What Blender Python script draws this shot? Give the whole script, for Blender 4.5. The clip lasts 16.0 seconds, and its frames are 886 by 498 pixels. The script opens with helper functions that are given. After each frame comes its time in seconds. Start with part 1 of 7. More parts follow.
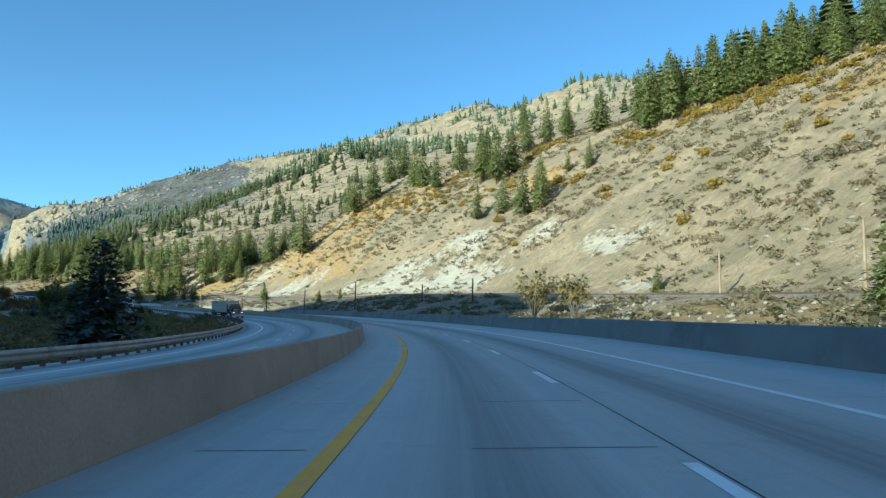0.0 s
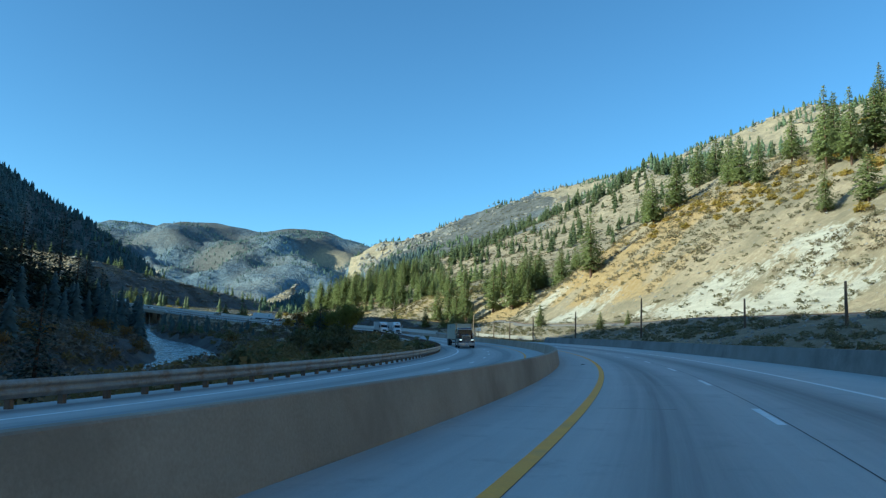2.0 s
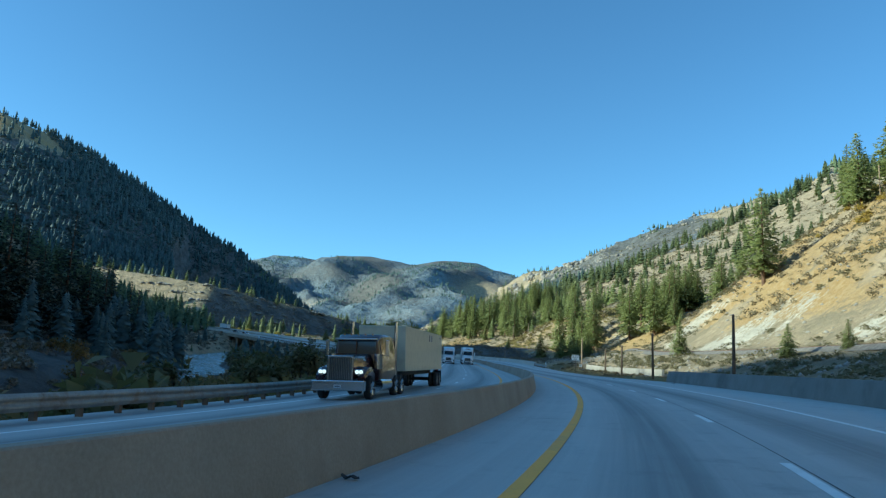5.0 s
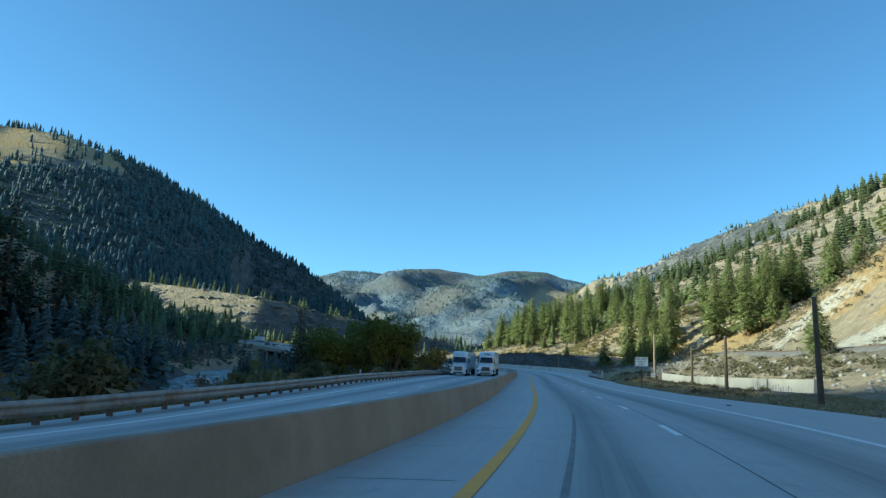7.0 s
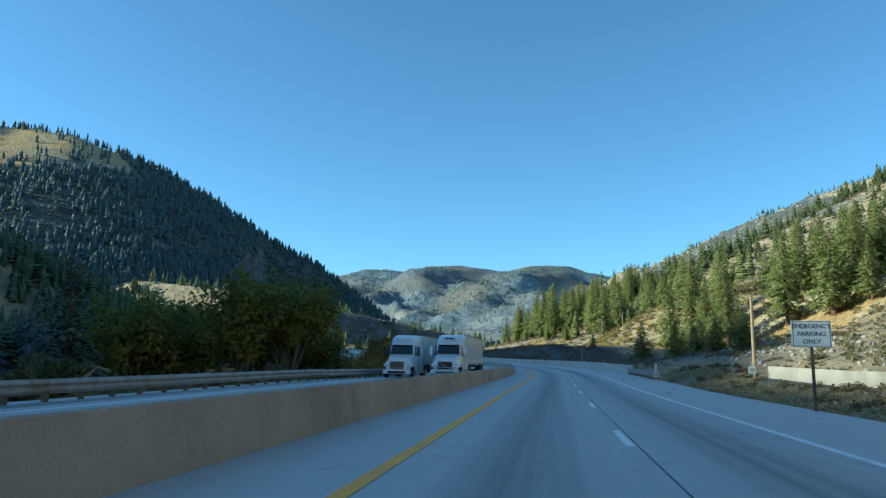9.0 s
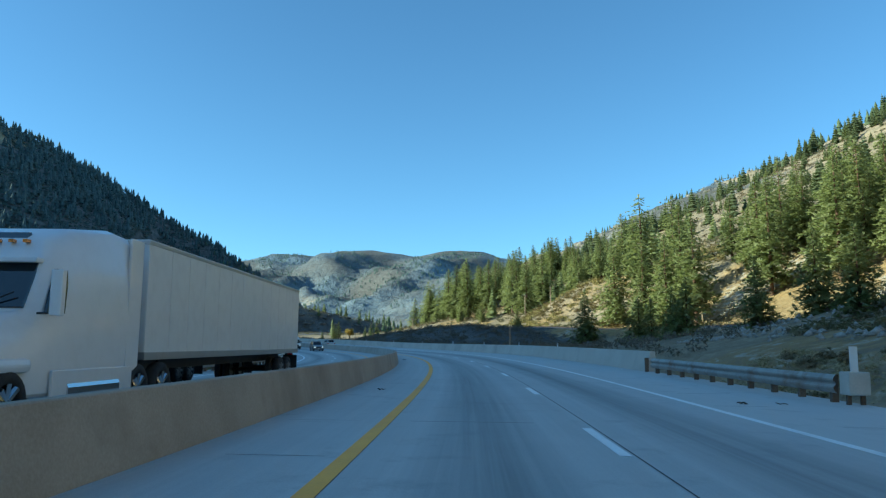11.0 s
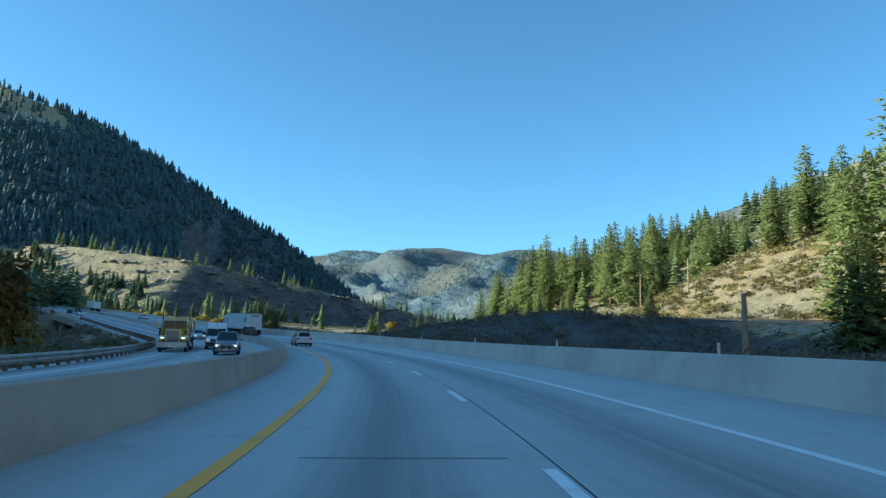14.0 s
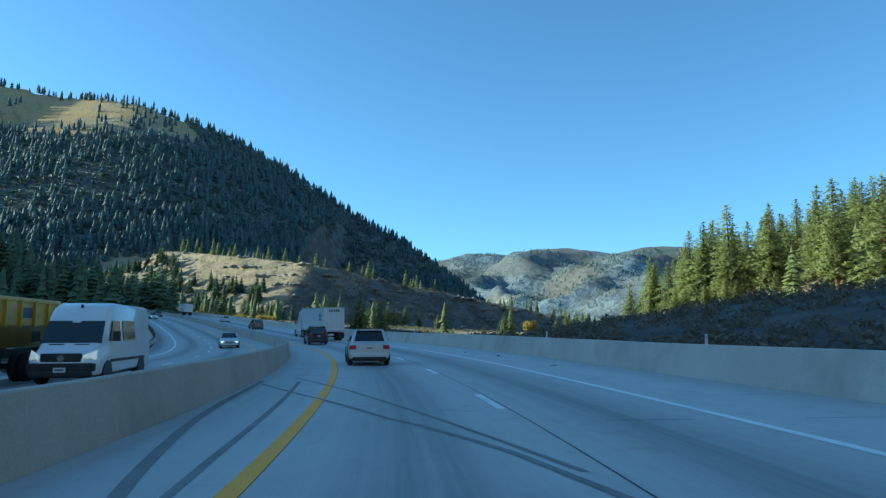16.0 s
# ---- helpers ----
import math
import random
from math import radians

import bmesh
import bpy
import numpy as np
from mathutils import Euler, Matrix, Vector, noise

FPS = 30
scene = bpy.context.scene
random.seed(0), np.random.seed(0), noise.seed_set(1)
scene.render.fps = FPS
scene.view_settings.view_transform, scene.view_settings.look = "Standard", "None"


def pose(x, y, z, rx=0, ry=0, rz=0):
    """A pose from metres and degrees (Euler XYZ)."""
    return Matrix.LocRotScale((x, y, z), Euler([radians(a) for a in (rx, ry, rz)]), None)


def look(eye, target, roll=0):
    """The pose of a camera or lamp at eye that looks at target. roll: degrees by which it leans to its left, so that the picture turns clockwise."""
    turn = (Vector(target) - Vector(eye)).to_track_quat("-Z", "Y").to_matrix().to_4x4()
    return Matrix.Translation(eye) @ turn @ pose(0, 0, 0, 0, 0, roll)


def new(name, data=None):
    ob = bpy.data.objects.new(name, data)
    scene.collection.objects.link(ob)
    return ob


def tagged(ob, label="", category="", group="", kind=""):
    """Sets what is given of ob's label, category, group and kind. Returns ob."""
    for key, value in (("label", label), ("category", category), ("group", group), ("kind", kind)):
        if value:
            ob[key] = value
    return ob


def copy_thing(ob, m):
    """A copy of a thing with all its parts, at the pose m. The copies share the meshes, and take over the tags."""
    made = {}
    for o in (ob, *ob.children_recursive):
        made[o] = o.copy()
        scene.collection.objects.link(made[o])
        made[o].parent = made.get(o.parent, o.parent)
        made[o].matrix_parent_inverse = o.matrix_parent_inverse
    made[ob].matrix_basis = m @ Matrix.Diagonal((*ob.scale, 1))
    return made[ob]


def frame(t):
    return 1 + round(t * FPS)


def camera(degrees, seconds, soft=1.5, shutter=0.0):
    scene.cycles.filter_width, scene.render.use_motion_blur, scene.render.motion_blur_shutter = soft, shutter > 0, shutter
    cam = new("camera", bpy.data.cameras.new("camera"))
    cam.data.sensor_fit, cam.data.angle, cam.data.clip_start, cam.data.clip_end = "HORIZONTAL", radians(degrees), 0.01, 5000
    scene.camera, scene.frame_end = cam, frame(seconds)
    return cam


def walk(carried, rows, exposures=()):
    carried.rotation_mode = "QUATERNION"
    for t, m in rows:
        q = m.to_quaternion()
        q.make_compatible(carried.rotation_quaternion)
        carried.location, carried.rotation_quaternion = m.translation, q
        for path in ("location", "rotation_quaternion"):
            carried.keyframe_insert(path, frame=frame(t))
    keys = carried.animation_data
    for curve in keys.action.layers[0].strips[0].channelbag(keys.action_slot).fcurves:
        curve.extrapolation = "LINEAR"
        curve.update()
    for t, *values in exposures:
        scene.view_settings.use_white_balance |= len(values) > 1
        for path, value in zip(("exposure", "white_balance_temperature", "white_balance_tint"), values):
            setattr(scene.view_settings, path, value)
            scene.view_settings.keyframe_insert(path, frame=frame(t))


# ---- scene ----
# The camera: a phone behind the windscreen of a car in the inner lane.
cam = camera(61.97, 16.0, soft=1.3)
ROWS = [
    (0.0, 1.315, -2.355, 1.457, 95.525, -0.887, -0.090),
    (0.5, 1.503, 10.341, 1.475, 95.504, -1.444, 8.702),
    (1.0, 1.401, 23.052, 1.529, 96.089, -1.685, 14.779),
    (1.5, 0.927, 35.789, 1.617, 96.681, -1.670, 19.542),
    (2.0, 0.002, 48.563, 1.731, 97.314, -1.945, 23.704),
    (2.5, -1.498, 61.355, 1.855, 97.795, -2.011, 26.677),
    (3.0, -3.533, 74.160, 1.995, 98.258, -2.347, 29.254),
    (3.5, -6.128, 86.942, 2.149, 98.704, -2.269, 31.252),
    (4.0, -9.393, 99.648, 2.309, 99.026, -2.611, 33.035),
    (6.5, -33.066, 160.923, 3.253, 99.849, -2.240, 39.467),
    (7.0, -39.232, 172.588, 3.464, 100.097, -1.980, 41.259),
    (7.5, -45.670, 184.138, 3.691, 100.201, -1.674, 42.938),
    (8.0, -52.442, 195.525, 3.923, 100.193, -1.474, 44.219),
    (8.5, -59.611, 206.662, 4.146, 100.051, -1.266, 44.412),
    (9.0, -67.167, 217.514, 4.373, 99.886, -0.909, 43.268),
    (9.5, -74.784, 228.270, 4.616, 99.578, -0.489, 41.218),
    (10.0, -82.516, 238.908, 4.884, 99.245, -0.137, 38.791),
    (12.5, -120.468, 292.505, 6.476, 98.765, -0.195, 35.993),
    (13.0, -128.298, 303.018, 6.850, 98.728, -0.817, 37.261),
    (13.5, -136.528, 313.175, 7.233, 98.794, -1.399, 39.157),
    (14.0, -145.265, 322.867, 7.620, 98.766, -1.783, 41.861),
    (14.5, -154.515, 332.024, 8.002, 98.645, -1.917, 44.402),
    (15.0, -164.235, 340.666, 8.386, 98.465, -1.657, 47.094),
    (15.5, -174.288, 348.897, 8.776, 98.550, -1.487, 49.352),
    (16.0, -184.714, 356.637, 9.187, 98.751, -1.321, 51.613),
]
walk(cam, [(r[0], pose(*r[1:])) for r in ROWS], exposures=((0.0, 0.60, 5200, -16), (2.0, 0.52, 5040, -18), (6.5, 0.62, 5170, -18), (10.0, 0.68, 5320, -18), (13.0, 0.76, 5260, -18), (16.0, 0.80, 5220, -18)))

# The road: curvature, grade and crossfall at stations 40 m apart, from 40 m behind the start.
KNOTS = np.arange(-40.0, 761.0, 40.0)
CURVE = [0.00143, 0.00223, 0.00302, 0.00307, 0.00313, 0.00331, 0.00237, -0.00013, -0.00029, 0.00202, 0.00369, 0.00348, 0.00328, 0.00372, 0.00156, 0.00093, 0.00101, 0.00124, 0.00140, 0.00147, 0.00147]
GRADE = [-0.0076, 0.0003, 0.0084, 0.0120, 0.0141, 0.0154, 0.0180, 0.0200, 0.0222, 0.0272, 0.0292, 0.0303, 0.0387, 0.0374, 0.0556, 0.0734, 0.0737, 0.0733, 0.0695, 0.0669, 0.0661]
FALL = [0.0122, 0.0245, 0.0362, 0.0320, 0.0298, 0.0345, 0.0255, -0.0095, -0.0184, 0.0016, 0.0205, 0.0260, 0.0301, 0.0493, 0.0440, 0.0298, 0.0107, -0.0052, -0.0100, -0.0105, -0.0109]
HEAD = -0.0275
DASH = -22.570

# ---- light ----
SUN_AZ, SUN_EL = radians(225.0), radians(18.5)   # clockwise from +y; low, from behind and to the left
SUN_DIR = Vector((math.sin(SUN_AZ) * math.cos(SUN_EL), math.cos(SUN_AZ) * math.cos(SUN_EL), math.sin(SUN_EL)))

world = bpy.data.worlds.new("sky")
scene.world = world
world.use_nodes = True
wn = world.node_tree
sky = wn.nodes.new("ShaderNodeTexSky")
sky.sky_type, sky.sun_disc = "NISHITA", False
sky.sun_elevation, sky.sun_rotation = SUN_EL, SUN_AZ
sky.altitude, sky.air_density, sky.dust_density, sky.ozone_density = 1800, 1.0, 0.7, 3.0
wn.nodes["Background"].inputs[1].default_value = 0.135
wn.links.new(sky.outputs[0], wn.nodes["Background"].inputs[0])

sun = new("sun", bpy.data.lights.new("sun", "SUN"))
sun.data.energy, sun.data.angle, sun.data.color = 5.0, radians(0.53), (1.0, 0.85, 0.65)
sun.matrix_world = look((0, 0, 300), Vector((0, 0, 300)) - SUN_DIR)


# ---- materials ----
def shader(name):
    m = bpy.data.materials.new(name)
    m.use_nodes = True
    return m, m.node_tree, m.node_tree.nodes["Principled BSDF"]


def node(t, kind, **sets):
    n = t.nodes.new(kind)
    for k, v in sets.items():
        n.inputs[k.replace("_", " ")].default_value = v
    return n


def noise_of(t, scale, detail=4.0, rough=0.55, space="world", stretch=None):
    """A noise texture over world or object coordinates."""
    n = node(t, "ShaderNodeTexNoise", Scale=scale, Detail=detail, Roughness=rough)
    if space == "world":
        src = t.nodes.new("ShaderNodeNewGeometry").outputs["Position"]
    else:
        src = t.nodes.new("ShaderNodeTexCoord").outputs["Object"]
    if stretch:
        mp = t.nodes.new("ShaderNodeMapping")
        mp.inputs["Scale"].default_value = stretch
        t.links.new(src, mp.inputs["Vector"])
        src = mp.outputs[0]
    t.links.new(src, n.inputs["Vector"])
    return n


def ramp(t, src, lo, hi, a=(0, 0, 0), b=(1, 1, 1)):
    r = t.nodes.new("ShaderNodeValToRGB")
    r.color_ramp.elements[0].position, r.color_ramp.elements[1].position = lo, hi
    r.color_ramp.elements[0].color, r.color_ramp.elements[1].color = (*a, 1), (*b, 1)
    t.links.new(src, r.inputs[0])
    return r.outputs[0]


def mix(t, fac, a, b, mode="MIX"):
    m = t.nodes.new("ShaderNodeMix")
    m.data_type, m.blend_type = "RGBA", mode
    for sock, v in ((m.inputs[0], fac), (m.inputs[6], a), (m.inputs[7], b)):
        if hasattr(v, "is_output"):
            t.links.new(v, sock)
        elif isinstance(v, (int, float)):
            sock.default_value = v
        else:
            sock.default_value = (*v, 1)
    return m.outputs[2]


def bump(t, bsdf, src, strength, dist):
    b = node(t, "ShaderNodeBump", Strength=strength, Distance=dist)
    t.links.new(src, b.inputs["Height"])
    t.links.new(b.outputs[0], bsdf.inputs["Normal"])
    return b


def rough_mat(name, a, b, scale=1.0, fine=20.0, rough=0.85, relief=0.3, depth=0.02, metal=0.0, space="world", stain=None, vary=0.0):
    """Two tones mixed at a large and a small scale, with fine relief; stain: a third tone in patches; vary: tone by object."""
    m, t, p = shader(name)
    big, small = noise_of(t, scale, 3, 0.6, space), noise_of(t, fine, 5, 0.65, space)
    col = mix(t, ramp(t, big.outputs[0], 0.35, 0.65), a, b)
    col = mix(t, 0.35, col, mix(t, ramp(t, small.outputs[0], 0.3, 0.7), tuple(c * 0.72 for c in a), tuple(min(1, c * 1.15) for c in b)))
    if stain:
        col = mix(t, ramp(t, noise_of(t, scale * 0.37, 5, 0.7, space).outputs[0], 0.52, 0.68), col, stain)
    if vary:
        info = t.nodes.new("ShaderNodeObjectInfo")
        col = mix(t, ramp(t, info.outputs["Random"], 0, 1, (0, 0, 0), (vary,) * 3), col, tuple(c * 0.35 for c in b))
    t.links.new(col, p.inputs["Base Color"])
    p.inputs["Roughness"].default_value, p.inputs["Metallic"].default_value = rough, metal
    bump(t, p, small.outputs[0], relief, depth)
    return m


def paint(name, col, rough=0.35, metal=0.0, coat=0.0, dirt=0.12):
    """Smooth paint or plastic with a trace of road dirt."""
    m, t, p = shader(name)
    n = noise_of(t, 2.5, 5, 0.65, "object")
    t.links.new(mix(t, ramp(t, n.outputs[0], 0.45, 0.75, (0, 0, 0), (dirt,) * 3), col, (0.16, 0.14, 0.12)), p.inputs["Base Color"])
    p.inputs["Roughness"].default_value, p.inputs["Metallic"].default_value = rough, metal
    p.inputs["Coat Weight"].default_value = coat
    return m


def foliage(name, dark, light, scale=0.6, through_light=0.30):
    m, t, p = shader(name)
    g = t.nodes.new("ShaderNodeNewGeometry")
    isl = ramp(t, g.outputs["Random Per Island"], 0.0, 1.0)
    big = ramp(t, noise_of(t, scale, 3).outputs[0], 0.3, 0.7)
    info = t.nodes.new("ShaderNodeObjectInfo")
    col = mix(t, isl, dark, light)
    col = mix(t, 0.4, col, mix(t, big, dark, light))
    col = mix(t, ramp(t, info.outputs["Random"], 0, 1, (0, 0, 0), (0.35,) * 3), col, tuple(0.6 * c for c in dark))
    t.links.new(col, p.inputs["Base Color"])
    p.inputs["Roughness"].default_value = 0.7
    p.inputs["Specular IOR Level"].default_value = 0.25
    # leaves let some light through
    tl = t.nodes.new("ShaderNodeBsdfTranslucent")
    t.links.new(mix(t, 0.5, col, (0.26, 0.30, 0.07)), tl.inputs["Color"])
    both = t.nodes.new("ShaderNodeMixShader")
    both.inputs[0].default_value = through_light
    t.links.new(p.outputs[0], both.inputs[1])
    t.links.new(tl.outputs[0], both.inputs[2])
    t.links.new(both.outputs[0], t.nodes["Material Output"].inputs["Surface"])
    return m


def concrete_road():
    """Pale slabs with tyre-darkened lanes, aggregate and fine cross-grooves."""
    m, t, p = shader("road_concrete")
    uv = t.nodes.new("ShaderNodeUVMap")
    uv.uv_map = "lane"
    sep = t.nodes.new("ShaderNodeSeparateXYZ")
    t.links.new(uv.outputs[0], sep.inputs[0])
    fine, big = noise_of(t, 60, 4, 0.7), noise_of(t, 0.22, 5, 0.65)
    streak = node(t, "ShaderNodeTexNoise", Scale=1.0, Detail=5.0, Roughness=0.7)
    mp = t.nodes.new("ShaderNodeMapping")
    mp.inputs["Scale"].default_value = (2.2, 0.02, 1)
    t.links.new(uv.outputs[0], mp.inputs[0])
    t.links.new(mp.outputs[0], streak.inputs["Vector"])
    col = mix(t, ramp(t, fine.outputs[0], 0.3, 0.7), (0.40, 0.39, 0.37), (0.56, 0.545, 0.515))
    col = mix(t, ramp(t, streak.outputs[0], 0.38, 0.66, (0, 0, 0), (0.45,) * 3), col, (0.32, 0.315, 0.305))
    col = mix(t, ramp(t, big.outputs[0], 0.45, 0.7, (0, 0, 0), (0.35,) * 3), col, (0.56, 0.545, 0.515))
    # oil-darkened middles of the four lanes, and blotches
    def calc(op, a, b):
        q = t.nodes.new("ShaderNodeMath")
        q.operation = op
        for k, v in enumerate((a, b)):
            if isinstance(v, (int, float)):
                q.inputs[k].default_value = v
            else:
                t.links.new(v, q.inputs[k])
        return q.outputs[0]
    ours = calc("MULTIPLY", calc("PINGPONG", sep.outputs[0], 1.83), calc("LESS_THAN", calc("ABSOLUTE", calc("SUBTRACT", sep.outputs[0], 3.67), 0), 3.67))
    theirs = calc("MULTIPLY", calc("PINGPONG", calc("ADD", sep.outputs[0], 12.0), 1.78), calc("LESS_THAN", sep.outputs[0], -4.9))
    band = ramp(t, calc("MULTIPLY", calc("ADD", ours, theirs), 0.5), 0.36, 0.82)
    worn = calc("MULTIPLY", band, ramp(t, streak.outputs[0], 0.25, 0.6, (0.45,) * 3, (1,) * 3))
    col = mix(t, worn, col, mix(t, 1.0, col, (0.52, 0.525, 0.53), "MULTIPLY"))
    col = mix(t, calc("MULTIPLY", calc("GREATER_THAN", sep.outputs[0], 7.42), 0.4), col, (0.60, 0.58, 0.545))
    blot = noise_of(t, 0.9, 6, 0.7)
    col = mix(t, ramp(t, blot.outputs[0], 0.56, 0.72, (0, 0, 0), (0.45,) * 3), col, (0.22, 0.215, 0.21))
    t.links.new(col, p.inputs["Base Color"])
    p.inputs["Roughness"].default_value = 0.62
    wave = node(t, "ShaderNodeTexWave", Scale=8.0, Distortion=0.6)
    wave.bands_direction = "Y"
    t.links.new(uv.outputs[0], wave.inputs["Vector"])
    hgt = mix(t, 0.4, fine.outputs[0], wave.outputs[0])
    bump(t, p, hgt, 0.25, 0.01)
    return m


def ground_mat():
    """Dry canyon ground: the corner weights give pale cut rock (r), gold grass (g) and brown earth with litter (b),
    also laid on shaded faces to darken them; alpha gives far rock blued for haze.
    """
    m, t, p = shader("dry_ground")
    att = t.nodes.new("ShaderNodeVertexColor")
    att.layer_name = "zone"
    sep = t.nodes.new("ShaderNodeSeparateColor")
    t.links.new(att.outputs[0], sep.inputs[0])
    n1, n2, n3 = noise_of(t, 0.09, 6, 0.65), noise_of(t, 0.8, 6, 0.7), noise_of(t, 6.0, 4, 0.7)
    scrub = mix(t, ramp(t, n2.outputs[0], 0.36, 0.62), (0.37, 0.28, 0.18), (0.52, 0.415, 0.275))
    scrub = mix(t, ramp(t, n1.outputs[0], 0.40, 0.60, (0, 0, 0), (0.7,) * 3), scrub, (0.245, 0.21, 0.14))
    gold = mix(t, ramp(t, n2.outputs[0], 0.35, 0.65), (0.40, 0.255, 0.10), (0.50, 0.37, 0.20))
    strata = noise_of(t, 0.5, 5, 0.7, "world", (0.25, 0.25, 2.2))
    rock = mix(t, ramp(t, strata.outputs[0], 0.34, 0.6), (0.44, 0.385, 0.30), (0.62, 0.56, 0.455))
    rock = mix(t, ramp(t, n3.outputs[0], 0.35, 0.65, (0, 0, 0), (0.4,) * 3), rock, (0.66, 0.615, 0.52))
    # brown earth, also the dark tone painted over shaded faces
    soil_shade = mix(t, ramp(t, n1.outputs[0], 0.38, 0.62), (0.10, 0.096, 0.09), (0.185, 0.18, 0.168))
    fray = ramp(t, n2.outputs[0], 0.3, 0.7)

    def edge(sock):
        s = t.nodes.new("ShaderNodeMath")
        s.operation = "MULTIPLY_ADD"
        t.links.new(fray, s.inputs[0])
        s.inputs[1].default_value = 0.7
        t.links.new(sock, s.inputs[2])
        return ramp(t, s.outputs[0], 0.72, 0.98)

    col = mix(t, edge(sep.outputs[2]), scrub, soil_shade)
    col = mix(t, edge(sep.outputs[1]), col, gold)
    col = mix(t, edge(sep.outputs[0]), col, rock)
    # far rock tinted blue-grey, the haze of distance put into its colour
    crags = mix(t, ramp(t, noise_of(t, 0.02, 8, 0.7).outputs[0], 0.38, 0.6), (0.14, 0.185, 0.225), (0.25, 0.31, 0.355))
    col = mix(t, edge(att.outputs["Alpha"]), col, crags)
    col = mix(t, ramp(t, n3.outputs[0], 0.5, 0.75, (0, 0, 0), (0.35,) * 3), col, (0.15, 0.13, 0.10))
    t.links.new(col, p.inputs["Base Color"])
    p.inputs["Roughness"].default_value = 0.95
    p.inputs["Specular IOR Level"].default_value = 0.1
    hgt = mix(t, 0.5, n2.outputs[0], n3.outputs[0])
    near = bump(t, p, hgt, 0.8, 0.5)
    crag = node(t, "ShaderNodeBump", Strength=0.55, Distance=7.0)
    t.links.new(noise_of(t, 0.045, 9, 0.68).outputs[0], crag.inputs["Height"])
    t.links.new(crag.outputs[0], near.inputs["Normal"])
    cliffs = node(t, "ShaderNodeBump", Distance=70.0)
    t.links.new(ramp(t, att.outputs["Alpha"], 0.2, 0.6, (0, 0, 0), (0.9,) * 3), cliffs.inputs["Strength"])
    t.links.new(noise_of(t, 0.0065, 10, 0.62).outputs[0], cliffs.inputs["Height"])
    t.links.new(cliffs.outputs[0], crag.inputs["Normal"])
    return m


M_ROAD = concrete_road()
M_GROUND = ground_mat()
M_BARRIER = rough_mat("barrier_concrete", (0.30, 0.245, 0.18), (0.41, 0.345, 0.265), 0.5, 25, 0.85, 0.25, 0.01, stain=(0.24, 0.195, 0.145))
M_BARRIER_GREY = rough_mat("grey_barrier_concrete", (0.37, 0.335, 0.28), (0.47, 0.43, 0.365), 0.5, 25, 0.85, 0.25, 0.01, stain=(0.30, 0.27, 0.225))
M_BARRIER_OLD = rough_mat("old_barrier_concrete", (0.20, 0.19, 0.17), (0.28, 0.265, 0.24), 0.5, 25, 0.85, 0.25, 0.01, stain=(0.16, 0.15, 0.135))
M_BARRIER_PALE = rough_mat("pale_concrete", (0.52, 0.475, 0.40), (0.62, 0.575, 0.495), 0.4, 22, 0.85, 0.2, 0.01, stain=(0.42, 0.385, 0.33))
M_WHITE = rough_mat("white_road_paint", (0.86, 0.86, 0.84), (0.92, 0.92, 0.90), 1.5, 30, 0.6, 0.2, 0.005, stain=(0.70, 0.70, 0.68))
M_YELLOW = rough_mat("yellow_road_paint", (0.84, 0.375, 0.01), (0.91, 0.445, 0.016), 1.2, 30, 0.6, 0.2, 0.005, stain=(0.66, 0.33, 0.05))
M_SEAL = rough_mat("joint_seal", (0.03, 0.03, 0.03), (0.055, 0.052, 0.05), 2, 40, 0.8)
M_JOINT = rough_mat("worn_joint_filler", (0.12, 0.12, 0.118), (0.19, 0.187, 0.18), 2, 40, 0.8)
M_SKID = rough_mat("tyre_rubber_mark", (0.17, 0.168, 0.165), (0.27, 0.265, 0.255), 1.2, 30, 0.75)
M_TURNOUT = rough_mat("worn_asphalt", (0.045, 0.044, 0.042), (0.085, 0.082, 0.076), 0.8, 20, 0.9, 0.5, 0.02, stain=(0.16, 0.14, 0.11))
M_STEEL = rough_mat("weathered_galvanised_steel", (0.30, 0.28, 0.25), (0.42, 0.40, 0.36), 2, 30, 0.55, 0.15, 0.004, metal=0.5, stain=(0.24, 0.17, 0.11))
M_RUST = rough_mat("rusty_rail_steel", (0.10, 0.06, 0.04), (0.20, 0.13, 0.09), 2, 30, 0.7, 0.3, 0.01, metal=0.3)
M_WOOD = rough_mat("weathered_wood", (0.10, 0.068, 0.045), (0.19, 0.135, 0.09), 1.5, 18, 0.9, 0.5, 0.02)
# paler copy of the pole timber for poles in the sun, sunlight in its colour
M_POLE_SUNLIT = rough_mat("sunlit_pole_wood", (0.28, 0.20, 0.13), (0.42, 0.32, 0.22), 1.5, 18, 0.9, 0.5, 0.02)
M_BALLAST = rough_mat("railway_ballast", (0.12, 0.105, 0.09), (0.26, 0.235, 0.21), 1.5, 9, 0.95, 0.9, 0.08)
M_BARK = rough_mat("conifer_bark", (0.09, 0.055, 0.035), (0.18, 0.105, 0.065), 1.5, 12, 0.95, 0.7, 0.04)
M_BARK_GREY = rough_mat("grey_bark", (0.12, 0.105, 0.09), (0.22, 0.20, 0.175), 1.5, 12, 0.95, 0.7, 0.03)
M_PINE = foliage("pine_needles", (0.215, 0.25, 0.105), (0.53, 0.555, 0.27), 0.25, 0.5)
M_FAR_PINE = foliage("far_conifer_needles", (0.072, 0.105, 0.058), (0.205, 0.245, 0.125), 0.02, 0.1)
# lighter copy of the far needles for sunlit slopes, sun put into the colour
M_LIT_SLOPE_PINE = foliage("lit_slope_pine_needles", (0.12, 0.15, 0.075), (0.32, 0.345, 0.17), 0.05, 0.3)
